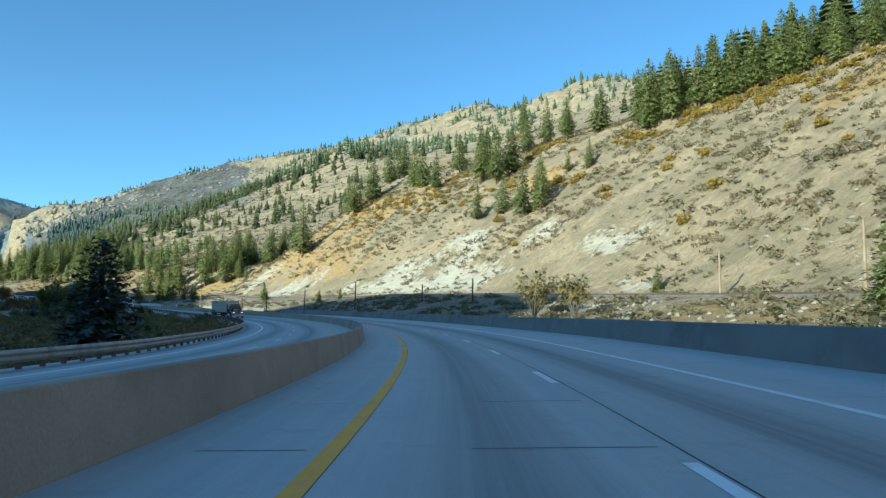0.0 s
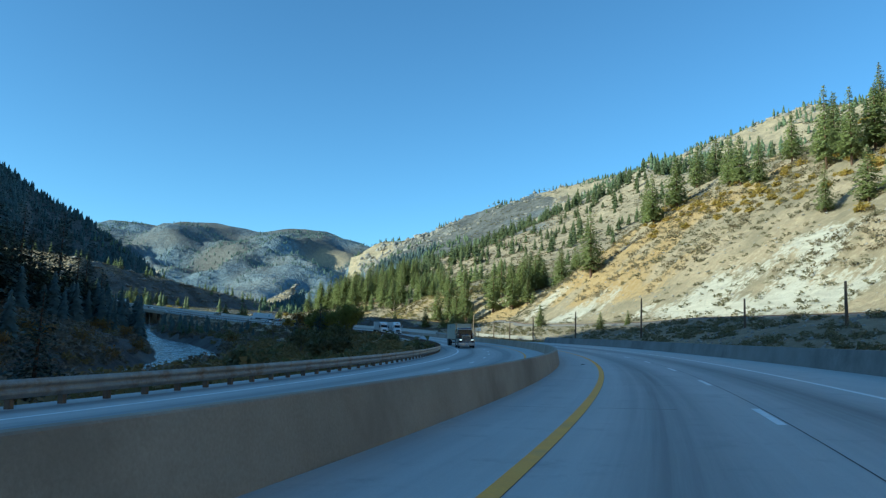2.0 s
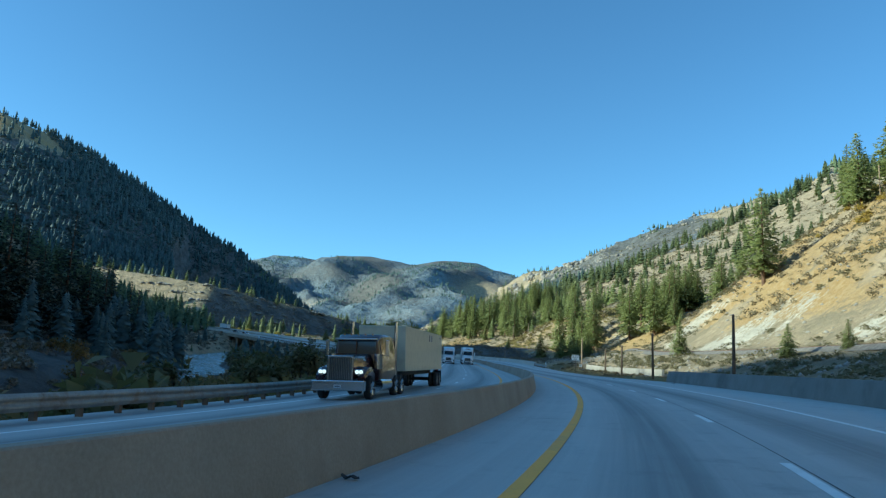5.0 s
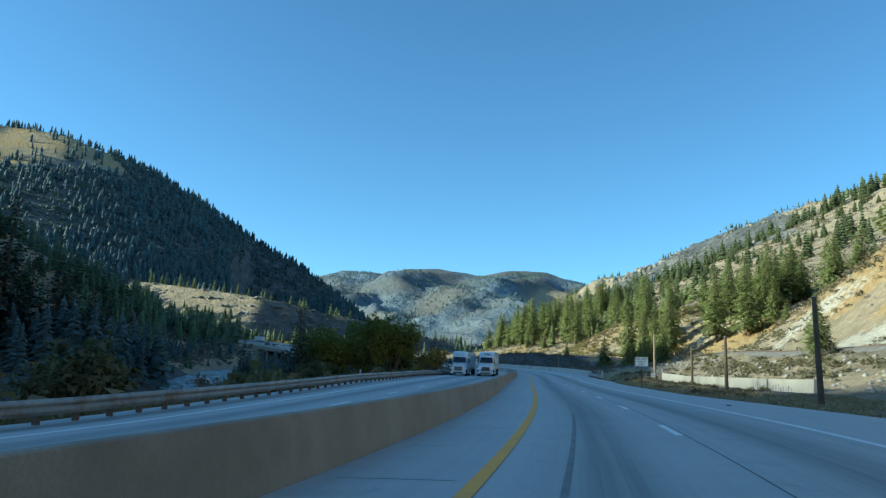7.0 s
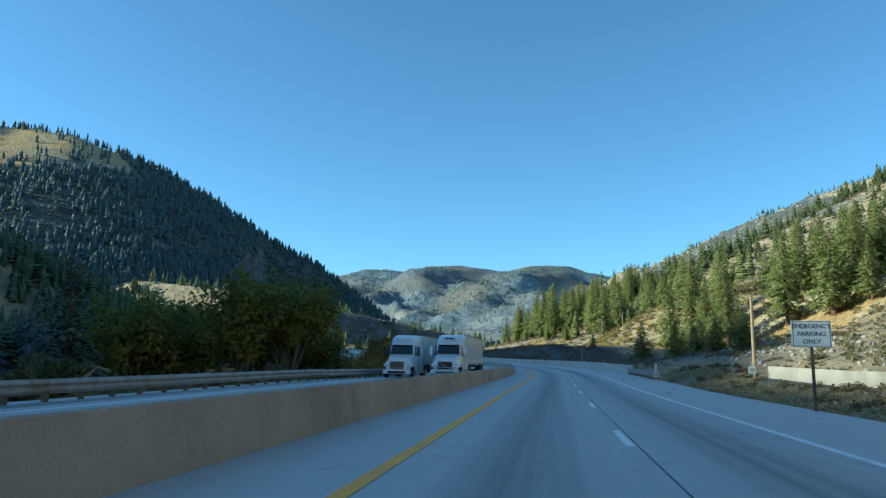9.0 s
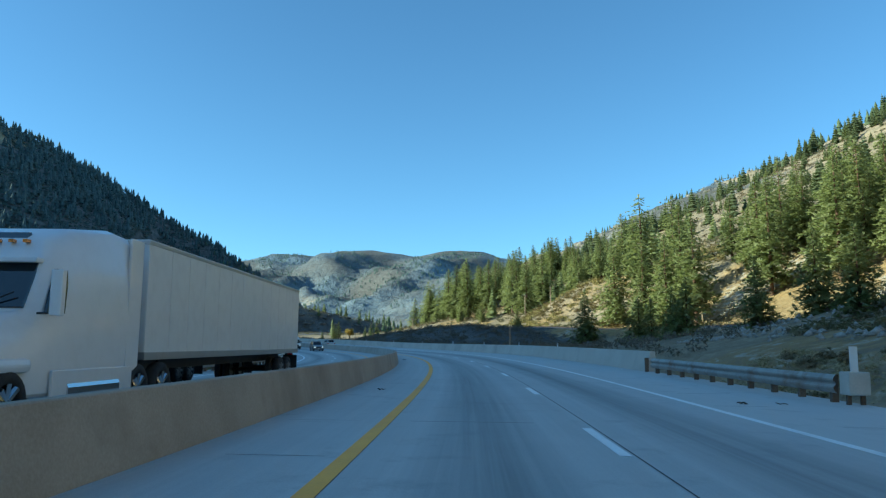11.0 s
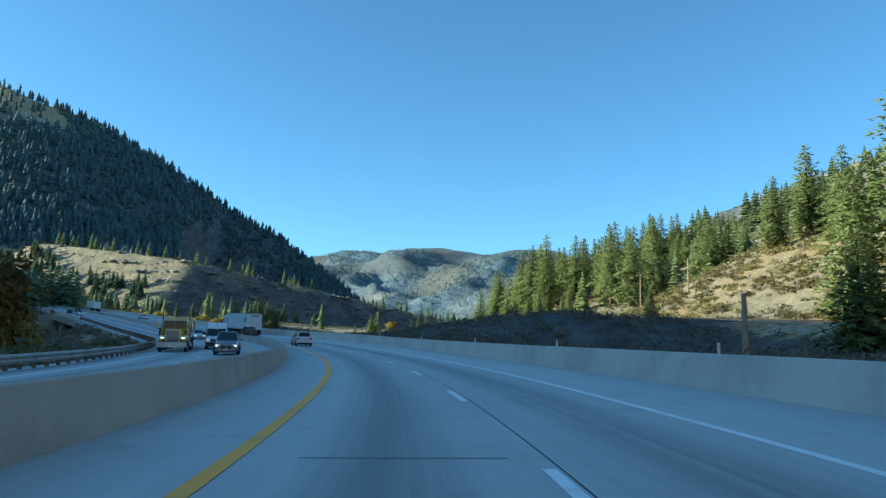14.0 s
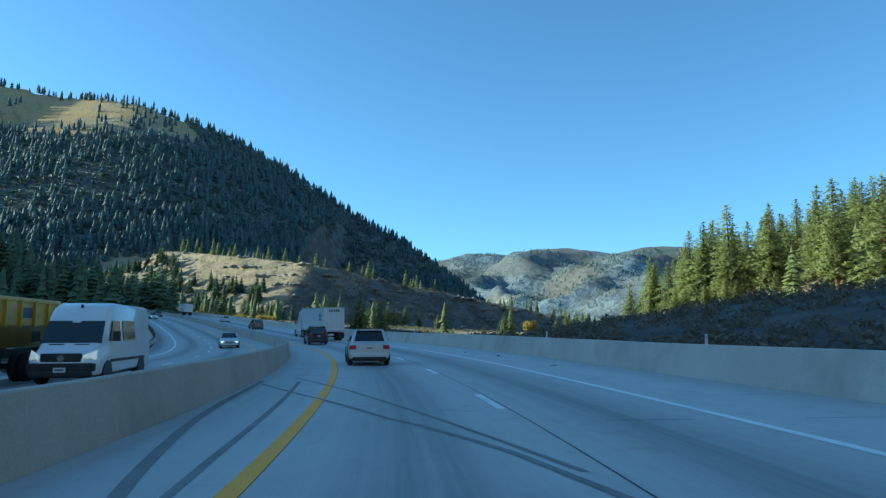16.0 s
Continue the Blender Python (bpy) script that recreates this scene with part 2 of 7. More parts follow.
# darker, bluer copy of the needles for trees in shade and haze
M_SHADED_CONIFER = foliage("shaded_conifer_needles", (0.06, 0.09, 0.09), (0.165, 0.205, 0.195), 0.02, 0.1)
# needles of the far mountain, tinted bluish in place of haze
M_HAZED_PINE = foliage("hazed_distant_needles", (0.09, 0.135, 0.12), (0.21, 0.275, 0.235), 0.004, 0.1)
M_OLIVE = foliage("olive_cottonwood_leaves", (0.175, 0.182, 0.045), (0.42, 0.40, 0.10), 0.2, 0.45)
M_GOLD = foliage("golden_autumn_leaves", (0.33, 0.22, 0.045), (0.60, 0.43, 0.11), 0.4, 0.4)
M_SAGE = foliage("sagebrush_leaves", (0.14, 0.122, 0.074), (0.30, 0.25, 0.155), 0.1)
M_WILLOW = foliage("dull_willow_leaves", (0.10, 0.10, 0.055), (0.25, 0.225, 0.12), 0.3, 0.3)
M_RUSTBUSH = foliage("russet_willow_leaves", (0.15, 0.105, 0.05), (0.31, 0.22, 0.105), 0.2)
M_BANK = foliage("brown_bank_twigs", (0.145, 0.118, 0.094), (0.29, 0.245, 0.195), 0.15, 0.15)
M_PALEGOLD = foliage("straw_yellow_leaves", (0.30, 0.235, 0.09), (0.52, 0.43, 0.20), 0.4, 0.4)
M_RUSSET = foliage("russet_brown_leaves", (0.20, 0.105, 0.035), (0.40, 0.235, 0.085), 0.3, 0.35)
M_DRYBRUSH = foliage("dry_brush_twigs", (0.16, 0.125, 0.075), (0.34, 0.27, 0.165), 0.05, 0.15)
M_STRAW = foliage("straw_grass", (0.34, 0.265, 0.15), (0.56, 0.46, 0.29), 0.3)
M_STONE = rough_mat("loose_granite", (0.30, 0.265, 0.22), (0.50, 0.46, 0.40), 0.6, 8, 0.92, 0.6, 0.05, vary=0.5)


# ---- meshes and parts ----
def mesh_object(name, verts, faces, mat, smooth=False):
    me = bpy.data.meshes.new(name)
    me.from_pydata([tuple(v) for v in verts], [], faces)
    me.materials.append(mat)
    if smooth:
        me.shade_smooth()
    me.update()
    return new(name, me)


def part(name, bm, material, parent, label="", smooth=False):
    """Links a bmesh as one mesh object under a thing or a part."""
    me = bpy.data.meshes.new(name)
    bm.normal_update()
    bm.to_mesh(me)
    bm.free()
    me.materials.append(material)
    if smooth:
        me.shade_smooth()
    ob = new(name, me)
    if parent is not None:
        ob.parent = parent
    return tagged(ob, label)


def thing(name, label, category, group="", m=None):
    ob = new(name)
    if m is not None:
        ob.matrix_basis = m
    return tagged(ob, label, category, group)


def box_into(bm, x0, x1, y0, y1, z0, z1, bevel=0.0):
    r = bmesh.ops.create_cube(bm, size=1.0)
    for v in r["verts"]:
        v.co = Vector(((x0 + x1) / 2 + v.co.x * (x1 - x0), (y0 + y1) / 2 + v.co.y * (y1 - y0), (z0 + z1) / 2 + v.co.z * (z1 - z0)))
    if bevel:
        es = {e for v in r["verts"] for e in v.link_edges}
        bmesh.ops.bevel(bm, geom=list(es), offset=bevel, segments=2, affect="EDGES", profile=0.6)
    return bm


def box(x0, x1, y0, y1, z0, z1, bevel=0.0):
    return box_into(bmesh.new(), x0, x1, y0, y1, z0, z1, bevel)


def rod_into(bm, a, b, r0, r1=None, seg=10):
    a, b = Vector(a), Vector(b)
    m = Matrix.Translation((a + b) / 2) @ (b - a).to_track_quat("Z", "Y").to_matrix().to_4x4()
    bmesh.ops.create_cone(bm, cap_ends=True, segments=seg, radius1=r0, radius2=r0 if r1 is None else r1, depth=(b - a).length, matrix=m)
    return bm


def rod(a, b, r0, r1=None, seg=10):
    return rod_into(bmesh.new(), a, b, r0, r1, seg)


def prism(profile, y0, y1, inset=0.0):
    """Extrudes an x-z outline along y; inset narrows the far end."""
    bm = bmesh.new()
    a = [bm.verts.new((x, y0, z)) for x, z in profile]
    b = [bm.verts.new((x * (1 - inset), y1, z)) for x, z in profile]
    bm.faces.new(a[::-1])
    bm.faces.new(b)
    for i in range(len(a)):
        j = (i + 1) % len(a)
        bm.faces.new((a[i], a[j], b[j], b[i]))
    bmesh.ops.recalc_face_normals(bm, faces=bm.faces)
    return bm


def tube(points, radii, seg=7):
    """One continuous tapered tube through points."""
    bm = bmesh.new()
    rings = []
    for k, (p, r) in enumerate(zip(points, radii)):
        d = (Vector(points[min(k + 1, len(points) - 1)]) - Vector(points[max(k - 1, 0)])).normalized()
        q = d.to_track_quat("Z", "Y")
        rings.append([bm.verts.new(Vector(p) + q @ Vector((r * math.cos(6.2832 * j / seg), r * math.sin(6.2832 * j / seg), 0))) for j in range(seg)])
    for a, b in zip(rings[:-1], rings[1:]):
        for j in range(seg):
            bm.faces.new((a[j], a[(j + 1) % seg], b[(j + 1) % seg], b[j]))
    bm.faces.new(rings[0][::-1])
    bm.faces.new(rings[-1])
    return bm


# ---- the line of the road ----
ST = np.arange(-160.0, 960.0, 2.0)
_k = np.interp(ST, KNOTS, CURVE)
_g = np.interp(ST, KNOTS, GRADE)
_i0 = int(np.argmin(abs(ST)))


def _sum(v):
    w = np.concatenate([[0.0], np.cumsum((v[1:] + v[:-1]) / 2 * 2.0)])
    return w - w[_i0]


R_TH = HEAD + _sum(_k)
R_X, R_Y, R_Z = _sum(-np.sin(R_TH)), _sum(np.cos(R_TH)), _sum(_g)
R_B = np.interp(ST, KNOTS, FALL)


def deck(s, n):
    """Height of the paved surface at station s, n metres right of the yellow line."""
    return np.interp(s, ST, R_Z) + n * np.interp(s, ST, R_B) - 0.02 * np.maximum(-3.0 - n, 0.0)


def rp(s, n, h=0.0):
    s, n = np.asarray(s, float), np.asarray(n, float)
    th = np.interp(s, ST, R_TH)
    return np.stack([np.interp(s, ST, R_X) + n * np.cos(th), np.interp(s, ST, R_Y) + n * np.sin(th), deck(s, n) + h], -1)


def heading(s):
    return math.degrees(float(np.interp(s, ST, R_TH)))


def on_road(s, n, h=0.0, turn=0.0):
    """A pose on the road: +y along it, x to the right, tilted by crossfall."""
    x, y, z = rp(s, n, h)
    b = math.degrees(math.atan(float(np.interp(s, ST, R_B))))
    g = math.degrees(math.atan(float(np.interp(s, KNOTS, GRADE))))
    return pose(x, y, z, 0, 0, heading(s)) @ pose(0, 0, 0, g, -b, 0) @ pose(0, 0, 0, 0, 0, turn)


def to_road(x, y):
    """Nearest station and offset for many points."""
    s, n = np.empty(len(x)), np.empty(len(x))
    for a in range(0, len(x), 20000):
        dx = x[a:a + 20000, None] - R_X[None, ::2]
        dy = y[a:a + 20000, None] - R_Y[None, ::2]
        i = np.argmin(dx * dx + dy * dy, 1) * 2
        dx, dy = x[a:a + 20000] - R_X[i], y[a:a + 20000] - R_Y[i]
        th = R_TH[i]
        s[a:a + 20000] = ST[i] + np.clip(-dx * np.sin(th) + dy * np.cos(th), -3, 3)
        n[a:a + 20000] = dx * np.cos(th) + dy * np.sin(th)
        far = np.hypot(dx, dy)
        n[a:a + 20000] = np.where((i < 2) | (i > len(ST) - 4), np.sign(n[a:a + 20000]) * far, n[a:a + 20000])
    return s, n


def ribbon(name, s, profile, mat, uv=False, closed=False):
    """Lofts an (offset, height) outline along the road."""
    s = np.asarray(s, float)
    k = len(profile)
    v = np.stack([rp(s, np.full(len(s), n), h) for n, h in profile], 1).reshape(-1, 3)
    f = []
    last = k if closed else k - 1
    for i in range(len(s) - 1):
        for j in range(last):
            j2 = (j + 1) % k
            f.append((i * k + j, i * k + j2, (i + 1) * k + j2, (i + 1) * k + j))
    if closed:
        f.append(tuple(range(k))[::-1])
        f.append(tuple((len(s) - 1) * k + j for j in range(k)))
    ob = mesh_object(name, v, f, mat)
    if uv:
        layer = ob.data.uv_layers.new(name="lane")
        idx = np.empty(len(ob.data.loops), dtype=np.int32)
        ob.data.loops.foreach_get("vertex_index", idx)
        ns = np.array([p[0] for p in profile])
        co = np.stack([ns[idx % k], s[idx // k]], -1).astype(np.float32)
        layer.data.foreach_set("uv", co.ravel())
    return ob

# ---- terrain ----
def lattice(ix, iy, seed):
    h = (ix * 374761393 + iy * 668265263 + seed * 1442695041) & 0x7FFFFFFF
    h = ((h ^ (h >> 13)) * 1274126177) & 0x7FFFFFFF
    return ((h ^ (h >> 16)) & 0xFFFF) / 32767.5 - 1.0


def vnoise(x, y, seed=0):
    ix, iy = np.floor(x).astype(np.int64), np.floor(y).astype(np.int64)
    fx, fy = x - ix, y - iy
    fx, fy = fx * fx * (3 - 2 * fx), fy * fy * (3 - 2 * fy)
    a, b = lattice(ix, iy, seed), lattice(ix + 1, iy, seed)
    c, d = lattice(ix, iy + 1, seed), lattice(ix + 1, iy + 1, seed)
    return (a * (1 - fx) + b * fx) * (1 - fy) + (c * (1 - fx) + d * fx) * fy


def fbm(x, y, size, octaves=5, seed=0, ridged=False):
    v, amp, tot = 0.0, 1.0, 0.0
    for o in range(octaves):
        w = vnoise(x / size + 17.3 * o, y / size - 9.1 * o, seed + o)
        v = v + amp * ((1 - 2 * abs(w)) if ridged else w)
        tot, amp, size = tot + amp, amp * 0.5, size * 0.5
    return v / tot


def step(x, a, b):
    u = np.clip((x - a) / (b - a), 0, 1)
    return u * u * (3 - 2 * u)


def smax(a, b, k):
    h = np.clip(0.5 + 0.5 * (a - b) / k, 0, 1)
    return b + (a - b) * h + k * h * (1 - h)


def along(x, y, line):
    """Distance to a polyline of (x, y, height), the height there and the side (left positive)."""
    best, hgt, side = np.full(len(x), 1e9), np.zeros(len(x)), np.zeros(len(x))
    for (ax, ay, az), (bx, by, bz) in zip(line[:-1], line[1:]):
        vx, vy = bx - ax, by - ay
        u = np.clip(((x - ax) * vx + (y - ay) * vy) / (vx * vx + vy * vy), 0, 1)
        d = np.hypot(x - ax - u * vx, y - ay - u * vy)
        near = d < best
        best, hgt = np.where(near, d, best), np.where(near, az + u * (bz - az), hgt)
        side = np.where(near, np.sign(vx * (y - ay) - vy * (x - ax)), side)
    return best, hgt, side


RIDGE_LEFT = [(-1980, 120, 330), (-1800, 300, 425), (-1640, 450, 480), (-1559, 590, 449), (-1420, 690, 420), (-1420, 840, 396), (-1410, 970, 352), (-1375, 1060, 288), (-1290, 1120, 232), (-1205, 1145, 176), (-1165, 1240, 108), (-1140, 1330, 62), (-1110, 1450, 26)]
RIDGE_TAN = [(-865, 562, 96), (-775, 594, 90), (-690, 624, 82), (-676, 695, 73), (-662, 766, 62), (-648, 838, 50)]
RIDGE_RIGHT = [(-1330, 1900, 130), (-1206, 1990, 240), (-1116, 2100, 318), (-1011, 2090, 305), (-857, 1990, 325), (-694, 1930, 365), (-480, 1880, 405), (-258, 1790, 420), (-85, 1640, 428), (30, 1441, 402), (102, 1140, 350)]
RIDGE_END = [(60, 1240, 330), (130, 1120, 336), (190, 1040, 340), (260, 980, 338), (340, 930, 332)]
RIDGE_FAR = [(-4600, 2500, 520), (-3598, 3060, 607), (-3510, 3138, 649), (-3437, 3201, 649), (-3349, 3273, 639), (-3285, 3325, 624), (-3210, 3386, 664), (-3132, 3450, 667), (-3049, 3501, 676), (-2949, 3537, 658), (-2803, 3583, 637), (-2733, 3597, 625), (-2628, 3617, 643), (-2429, 3655, 635), (-2368, 3672, 627), (-2274, 3717, 586), (-2162, 3770, 559), (-2100, 3800, 540), (-1500, 4100, 520), (-300, 4300, 600)]


def shade_ridge():
    """An unseen ridge added behind the start, between the low sun and the road, to cast the shade: its skyline sets
    where the shade ends, on the railway bench.
    """
    line = []
    for st, off, up in ((-140, 12.5, 1.5), (-40, 12.5, 1.5), (30, 12.5, 1.5), (72, 12.5, 1.5), (99, 13.5, 1.2), (113, 33, 3.8), (180, 36, 5.6), (215, 30, 3.4), (238, 18, 0.2), (300, 17.5, 0.2), (312, 21.5, 1.4), (328, 30, 4.0), (345, 39, 4.4), (380, 57, 3.3), (410, 57, 3.0), (440, 57, 2.6), (480, 57, 3.0), (510, 40, 2.2), (580, 20, 2.2), (700, 18, 2.2)):
        x, y, z = rp(st, off, up)
        d = 520.0
        line.append((x + SUN_DIR.x * d / math.cos(SUN_EL), y + SUN_DIR.y * d / math.cos(SUN_EL), z + d * math.tan(SUN_EL)))
    return line


RIDGE_SHADE = shade_ridge()
RIVER = [(-20, -160, 0), (-62, 20, 0), (-85, 100, 0), (-119, 170, 0), (-152, 215, 0), (-190, 254, 0), (-230, 286, 0), (-265, 304, 0), (-320, 350, 0), (-364, 418, 0), (-400, 520, 0), (-470, 720, 0), (-600, 950, 0), (-900, 1500, 0), (-1500, 2300, 0)]
RIVER_DROP, RIVER_HALF = 9.6, 8.0


def tan_bench(x, y):
    """A tilted flat-topped bench whose south and east faces meet in a sharp nose."""
    px, py = x + 690, y - 624
    west, north = -0.943 * px - 0.334 * py, 0.19 * px + 0.98 * py
    out = np.maximum(0.334 * px - 0.943 * py, 1.35 * (0.98 * px - 0.19 * py)) + 3.5 * fbm(x, y, 45, 4, 5)
    top = 82 + 0.12 * np.maximum(west, 0) - 0.13 * np.maximum(north, 0) - 0.45 * np.maximum(west - 175, 0)
    ledges = 1.6 * np.sin(0.62 * np.clip(out, 0, 90)) * (fbm(x, y, 50, 3, 7) > -0.2)
    return top - 0.72 * np.maximum(out, 0) - 0.22 * np.maximum(-out - 60, 0) + ledges + 1.5 * fbm(x, y, 24, 3, 6)


def rail_offset(s):
    """How far right of the yellow line the railway runs."""
    return np.interp(s, [300, 375, 600, 660], [36.0, 55.0, 55.0, 36.0])


def height(x, y, s=None, n=None, fine=True):
    if s is None:
        s, n = to_road(x, y)
    zr = np.interp(s, ST, R_Z)
    side = np.clip(n, -14.5, 12.0)
    edge = zr + side * np.interp(s, ST, R_B)
    # right side: verge, railway bench, cut slope, upper slope
    a = np.maximum(n, 0)
    bench = np.interp(s, [0, 40, 130, 200, 420, 600], [2.3, 2.8, 4.8, 5.5, 5.0, 4.5])
    low = np.interp(a, [0, 12, 16, 33, 42], [-0.5, -0.5, 0.1, 1, 1])
    low = np.where(a > 12.5, low * bench, low)
    cut = np.where(a < 42, low, bench + np.interp(a, [42, 47, 54, 70, 100, 128, 150, 260, 420, 700, 1500], [0, 1.2, 6.5, 20, 43, 61, 72, 123, 177, 207, 220]))
    # the wooded slope: a low verge and the railway further back, later a bank close behind the barrier
    rise = [8.5, 20.5, 23.5, 30, 46, 75, 122, 178, 205]
    far_out = [72, 90, 98, 120, 170, 260, 420, 700, 1500]
    verge = np.interp(a, [0, 12, 16, 30, 42, 49, 62, 66] + far_out, [-0.5, -0.5, 0.3, 0.7, 1.1, 3.9, 4.3, 5.2] + rise)
    banked = np.interp(a, [0, 12, 16, 33, 60, 66] + far_out, [-0.5, -0.5, 0.5, 4.9, 5.0, 6.0] + rise)
    kb = step(s, 422, 446)
    wood = verge * (1 - kb) + banked * kb
    flat = np.interp(a, [0, 12, 16, 42, 60, 80, 100, 120, 170, 260, 420, 700, 1500], [-0.5, -0.5, 0, -0.4, -1.2, 0.5, 4, 8, 19, 45, 104, 168, 195])
    k5 = step(s, 462, 512)
    wood = wood * (1 - k5) + flat * k5
    late = np.interp(a, [0, 12, 15, 30, 60, 120, 200, 400, 800, 1500], [-0.5, -0.5, -0.4, -0.6, -1.0, -1.5, -1, 3, 15, 30])
    k1, k2 = step(s, 325, 385), step(s, 540, 660)
    right = cut * (1 - k1) + wood * k1
    right = right * (1 - k2) + late * k2
    # the open lay-by before the railway wall
    bay = step(s, 186, 200) * (1 - step(s, 292, 310))
    right = np.where(a < 41, right * (1 - bay) + bay * np.interp(a, [0, 12, 20, 21, 33, 41], [-0.3, -0.25, 0.3, 0.4, 4.4, 5.4]), right)
    # left side: bank down to the river flat, then the far bank
    b = np.maximum(-n, 0)
    left = np.interp(b, [0, 14.5, 16, 30, 45, 90, 130, 220, 330, 600], [-0.5, -0.5, -0.7, -4.2, -5.5, -4.0, 4, 34, 70, 110])
    open_left = np.interp(b, [0, 14.5, 16, 30, 45, 120, 200, 400, 800], [-0.5, -0.5, -0.8, -4.5, -6.0, -5.0, 0, 22, 60])
    k3 = step(s, 300, 460)
    left = left * (1 - k3) + open_left * k3
    spur = np.interp(b, [0, 14.5, 17, 30, 60, 120, 250, 600], [-0.5, -0.5, 0.0, 3.5, 16, 44, 110, 170])
    k4 = step(s, 650, 710)
    left = left * (1 - k4) + spur * k4
    z = edge + np.where(n >= 0, right, left)
    d, h, _ = along(x, y, RIDGE_SHADE)
    z = smax(z, h - 2.0 - 2.2 * np.maximum(d - 11, 0), 2)
    d, h, sd = along(x, y, RIDGE_LEFT)
    z = smax(z, h - np.where(sd < 0, 0.64, 0.5) * d + 9 * fbm(x, y, 160, 5, 3), 14)
    z = smax(z, tan_bench(x, y), 5)
    d, h, _ = along(x, y, RIDGE_RIGHT)
    z = smax(z, h - 0.46 * d + 38 * (fbm(x, y, 230, 6, 11, True) - 0.2) * np.clip(1.2 - d / 600, 0, 1), 18)
    d, h, _ = along(x, y, RIDGE_END)
    z = smax(z, h - 0.62 * d + 22 * (fbm(x, y, 150, 5, 13, True) - 0.2) * np.clip(1.2 - d / 400, 0, 1), 14)
    d, h, _ = along(x, y, RIDGE_FAR)
    broken = 175 * (fbm(x, y, 780, 7, 21, True) - 0.22) + 85 * (fbm(x, y, 340, 6, 23, True) - 0.3)
    z = smax(z, h - 0.31 * d + broken * np.clip(0.12 + d / 600, 0, 1) * np.clip(1.5 - d / 1500, 0, 1), 30)
    # river bed
    d, _, _ = along(x, y, RIVER)
    bed = zr - RIVER_DROP - 1.0 + 0.7 * np.maximum(d - RIVER_HALF, 0)
    z = np.minimum(z, np.where(d < 80, bed, 1e6))
    # relief away from the road; the paving keeps its own level
    off = np.maximum(n - 14, np.maximum(-n - 17, 0))
    mid = rail_offset(s)
    on_bench = step(n, mid - 5, mid - 2.5) * (1 - step(n, mid + 5, mid + 7)) * (s < 760) * (s > -140)
    amp = np.clip(off / 12, 0, 1) * (1 - 0.92 * on_bench)
    if fine:
        z = z + amp * (0.8 * fbm(x, y, 22, 4, 31) + 0.35 * fbm(x, y, 5, 3, 41))
        steep = step(n, 54, 66) * (1 - step(n, 125, 150)) * (1 - step(s, 330, 380)) * (s > -140)
        z = z + steep * (2.6 * fbm(x, y, 30, 5, 51, True) + 0.9 * fbm(x, y, 7, 3, 53, True))
    paved = (n > -15.2) & (n < 12.4) & (s > -158) & (s < 958)
    bridge = (s > 587) & (s < 688)
    z = np.where(paved & ~bridge, edge - 0.5, z)
    return np.where(paved & bridge, np.minimum(z, edge - 1.6), z)


def grow(lo, hi, near_lo, near_hi, cell, rate):
    mid = list(np.arange(near_lo, near_hi + 0.1, cell))
    c, v = cell, near_hi
    while v < hi:
        c *= rate
        v += c
        mid.append(v)
    c, v = cell, near_lo
    while v > lo:
        c *= rate
        v -= c
        mid.insert(0, v)
    return np.array(mid)


gx = grow(-5000, 3500, -330, 130, 2.5, 1.017)
gy = grow(-2500, 5000, -40, 500, 2.5, 1.018)
XX, YY = np.meshgrid(gx, gy)
fx_, fy_ = XX.ravel(), YY.ravel()
gs, gn = to_road(fx_, fy_)
gz = height(fx_, fy_, gs, gn)


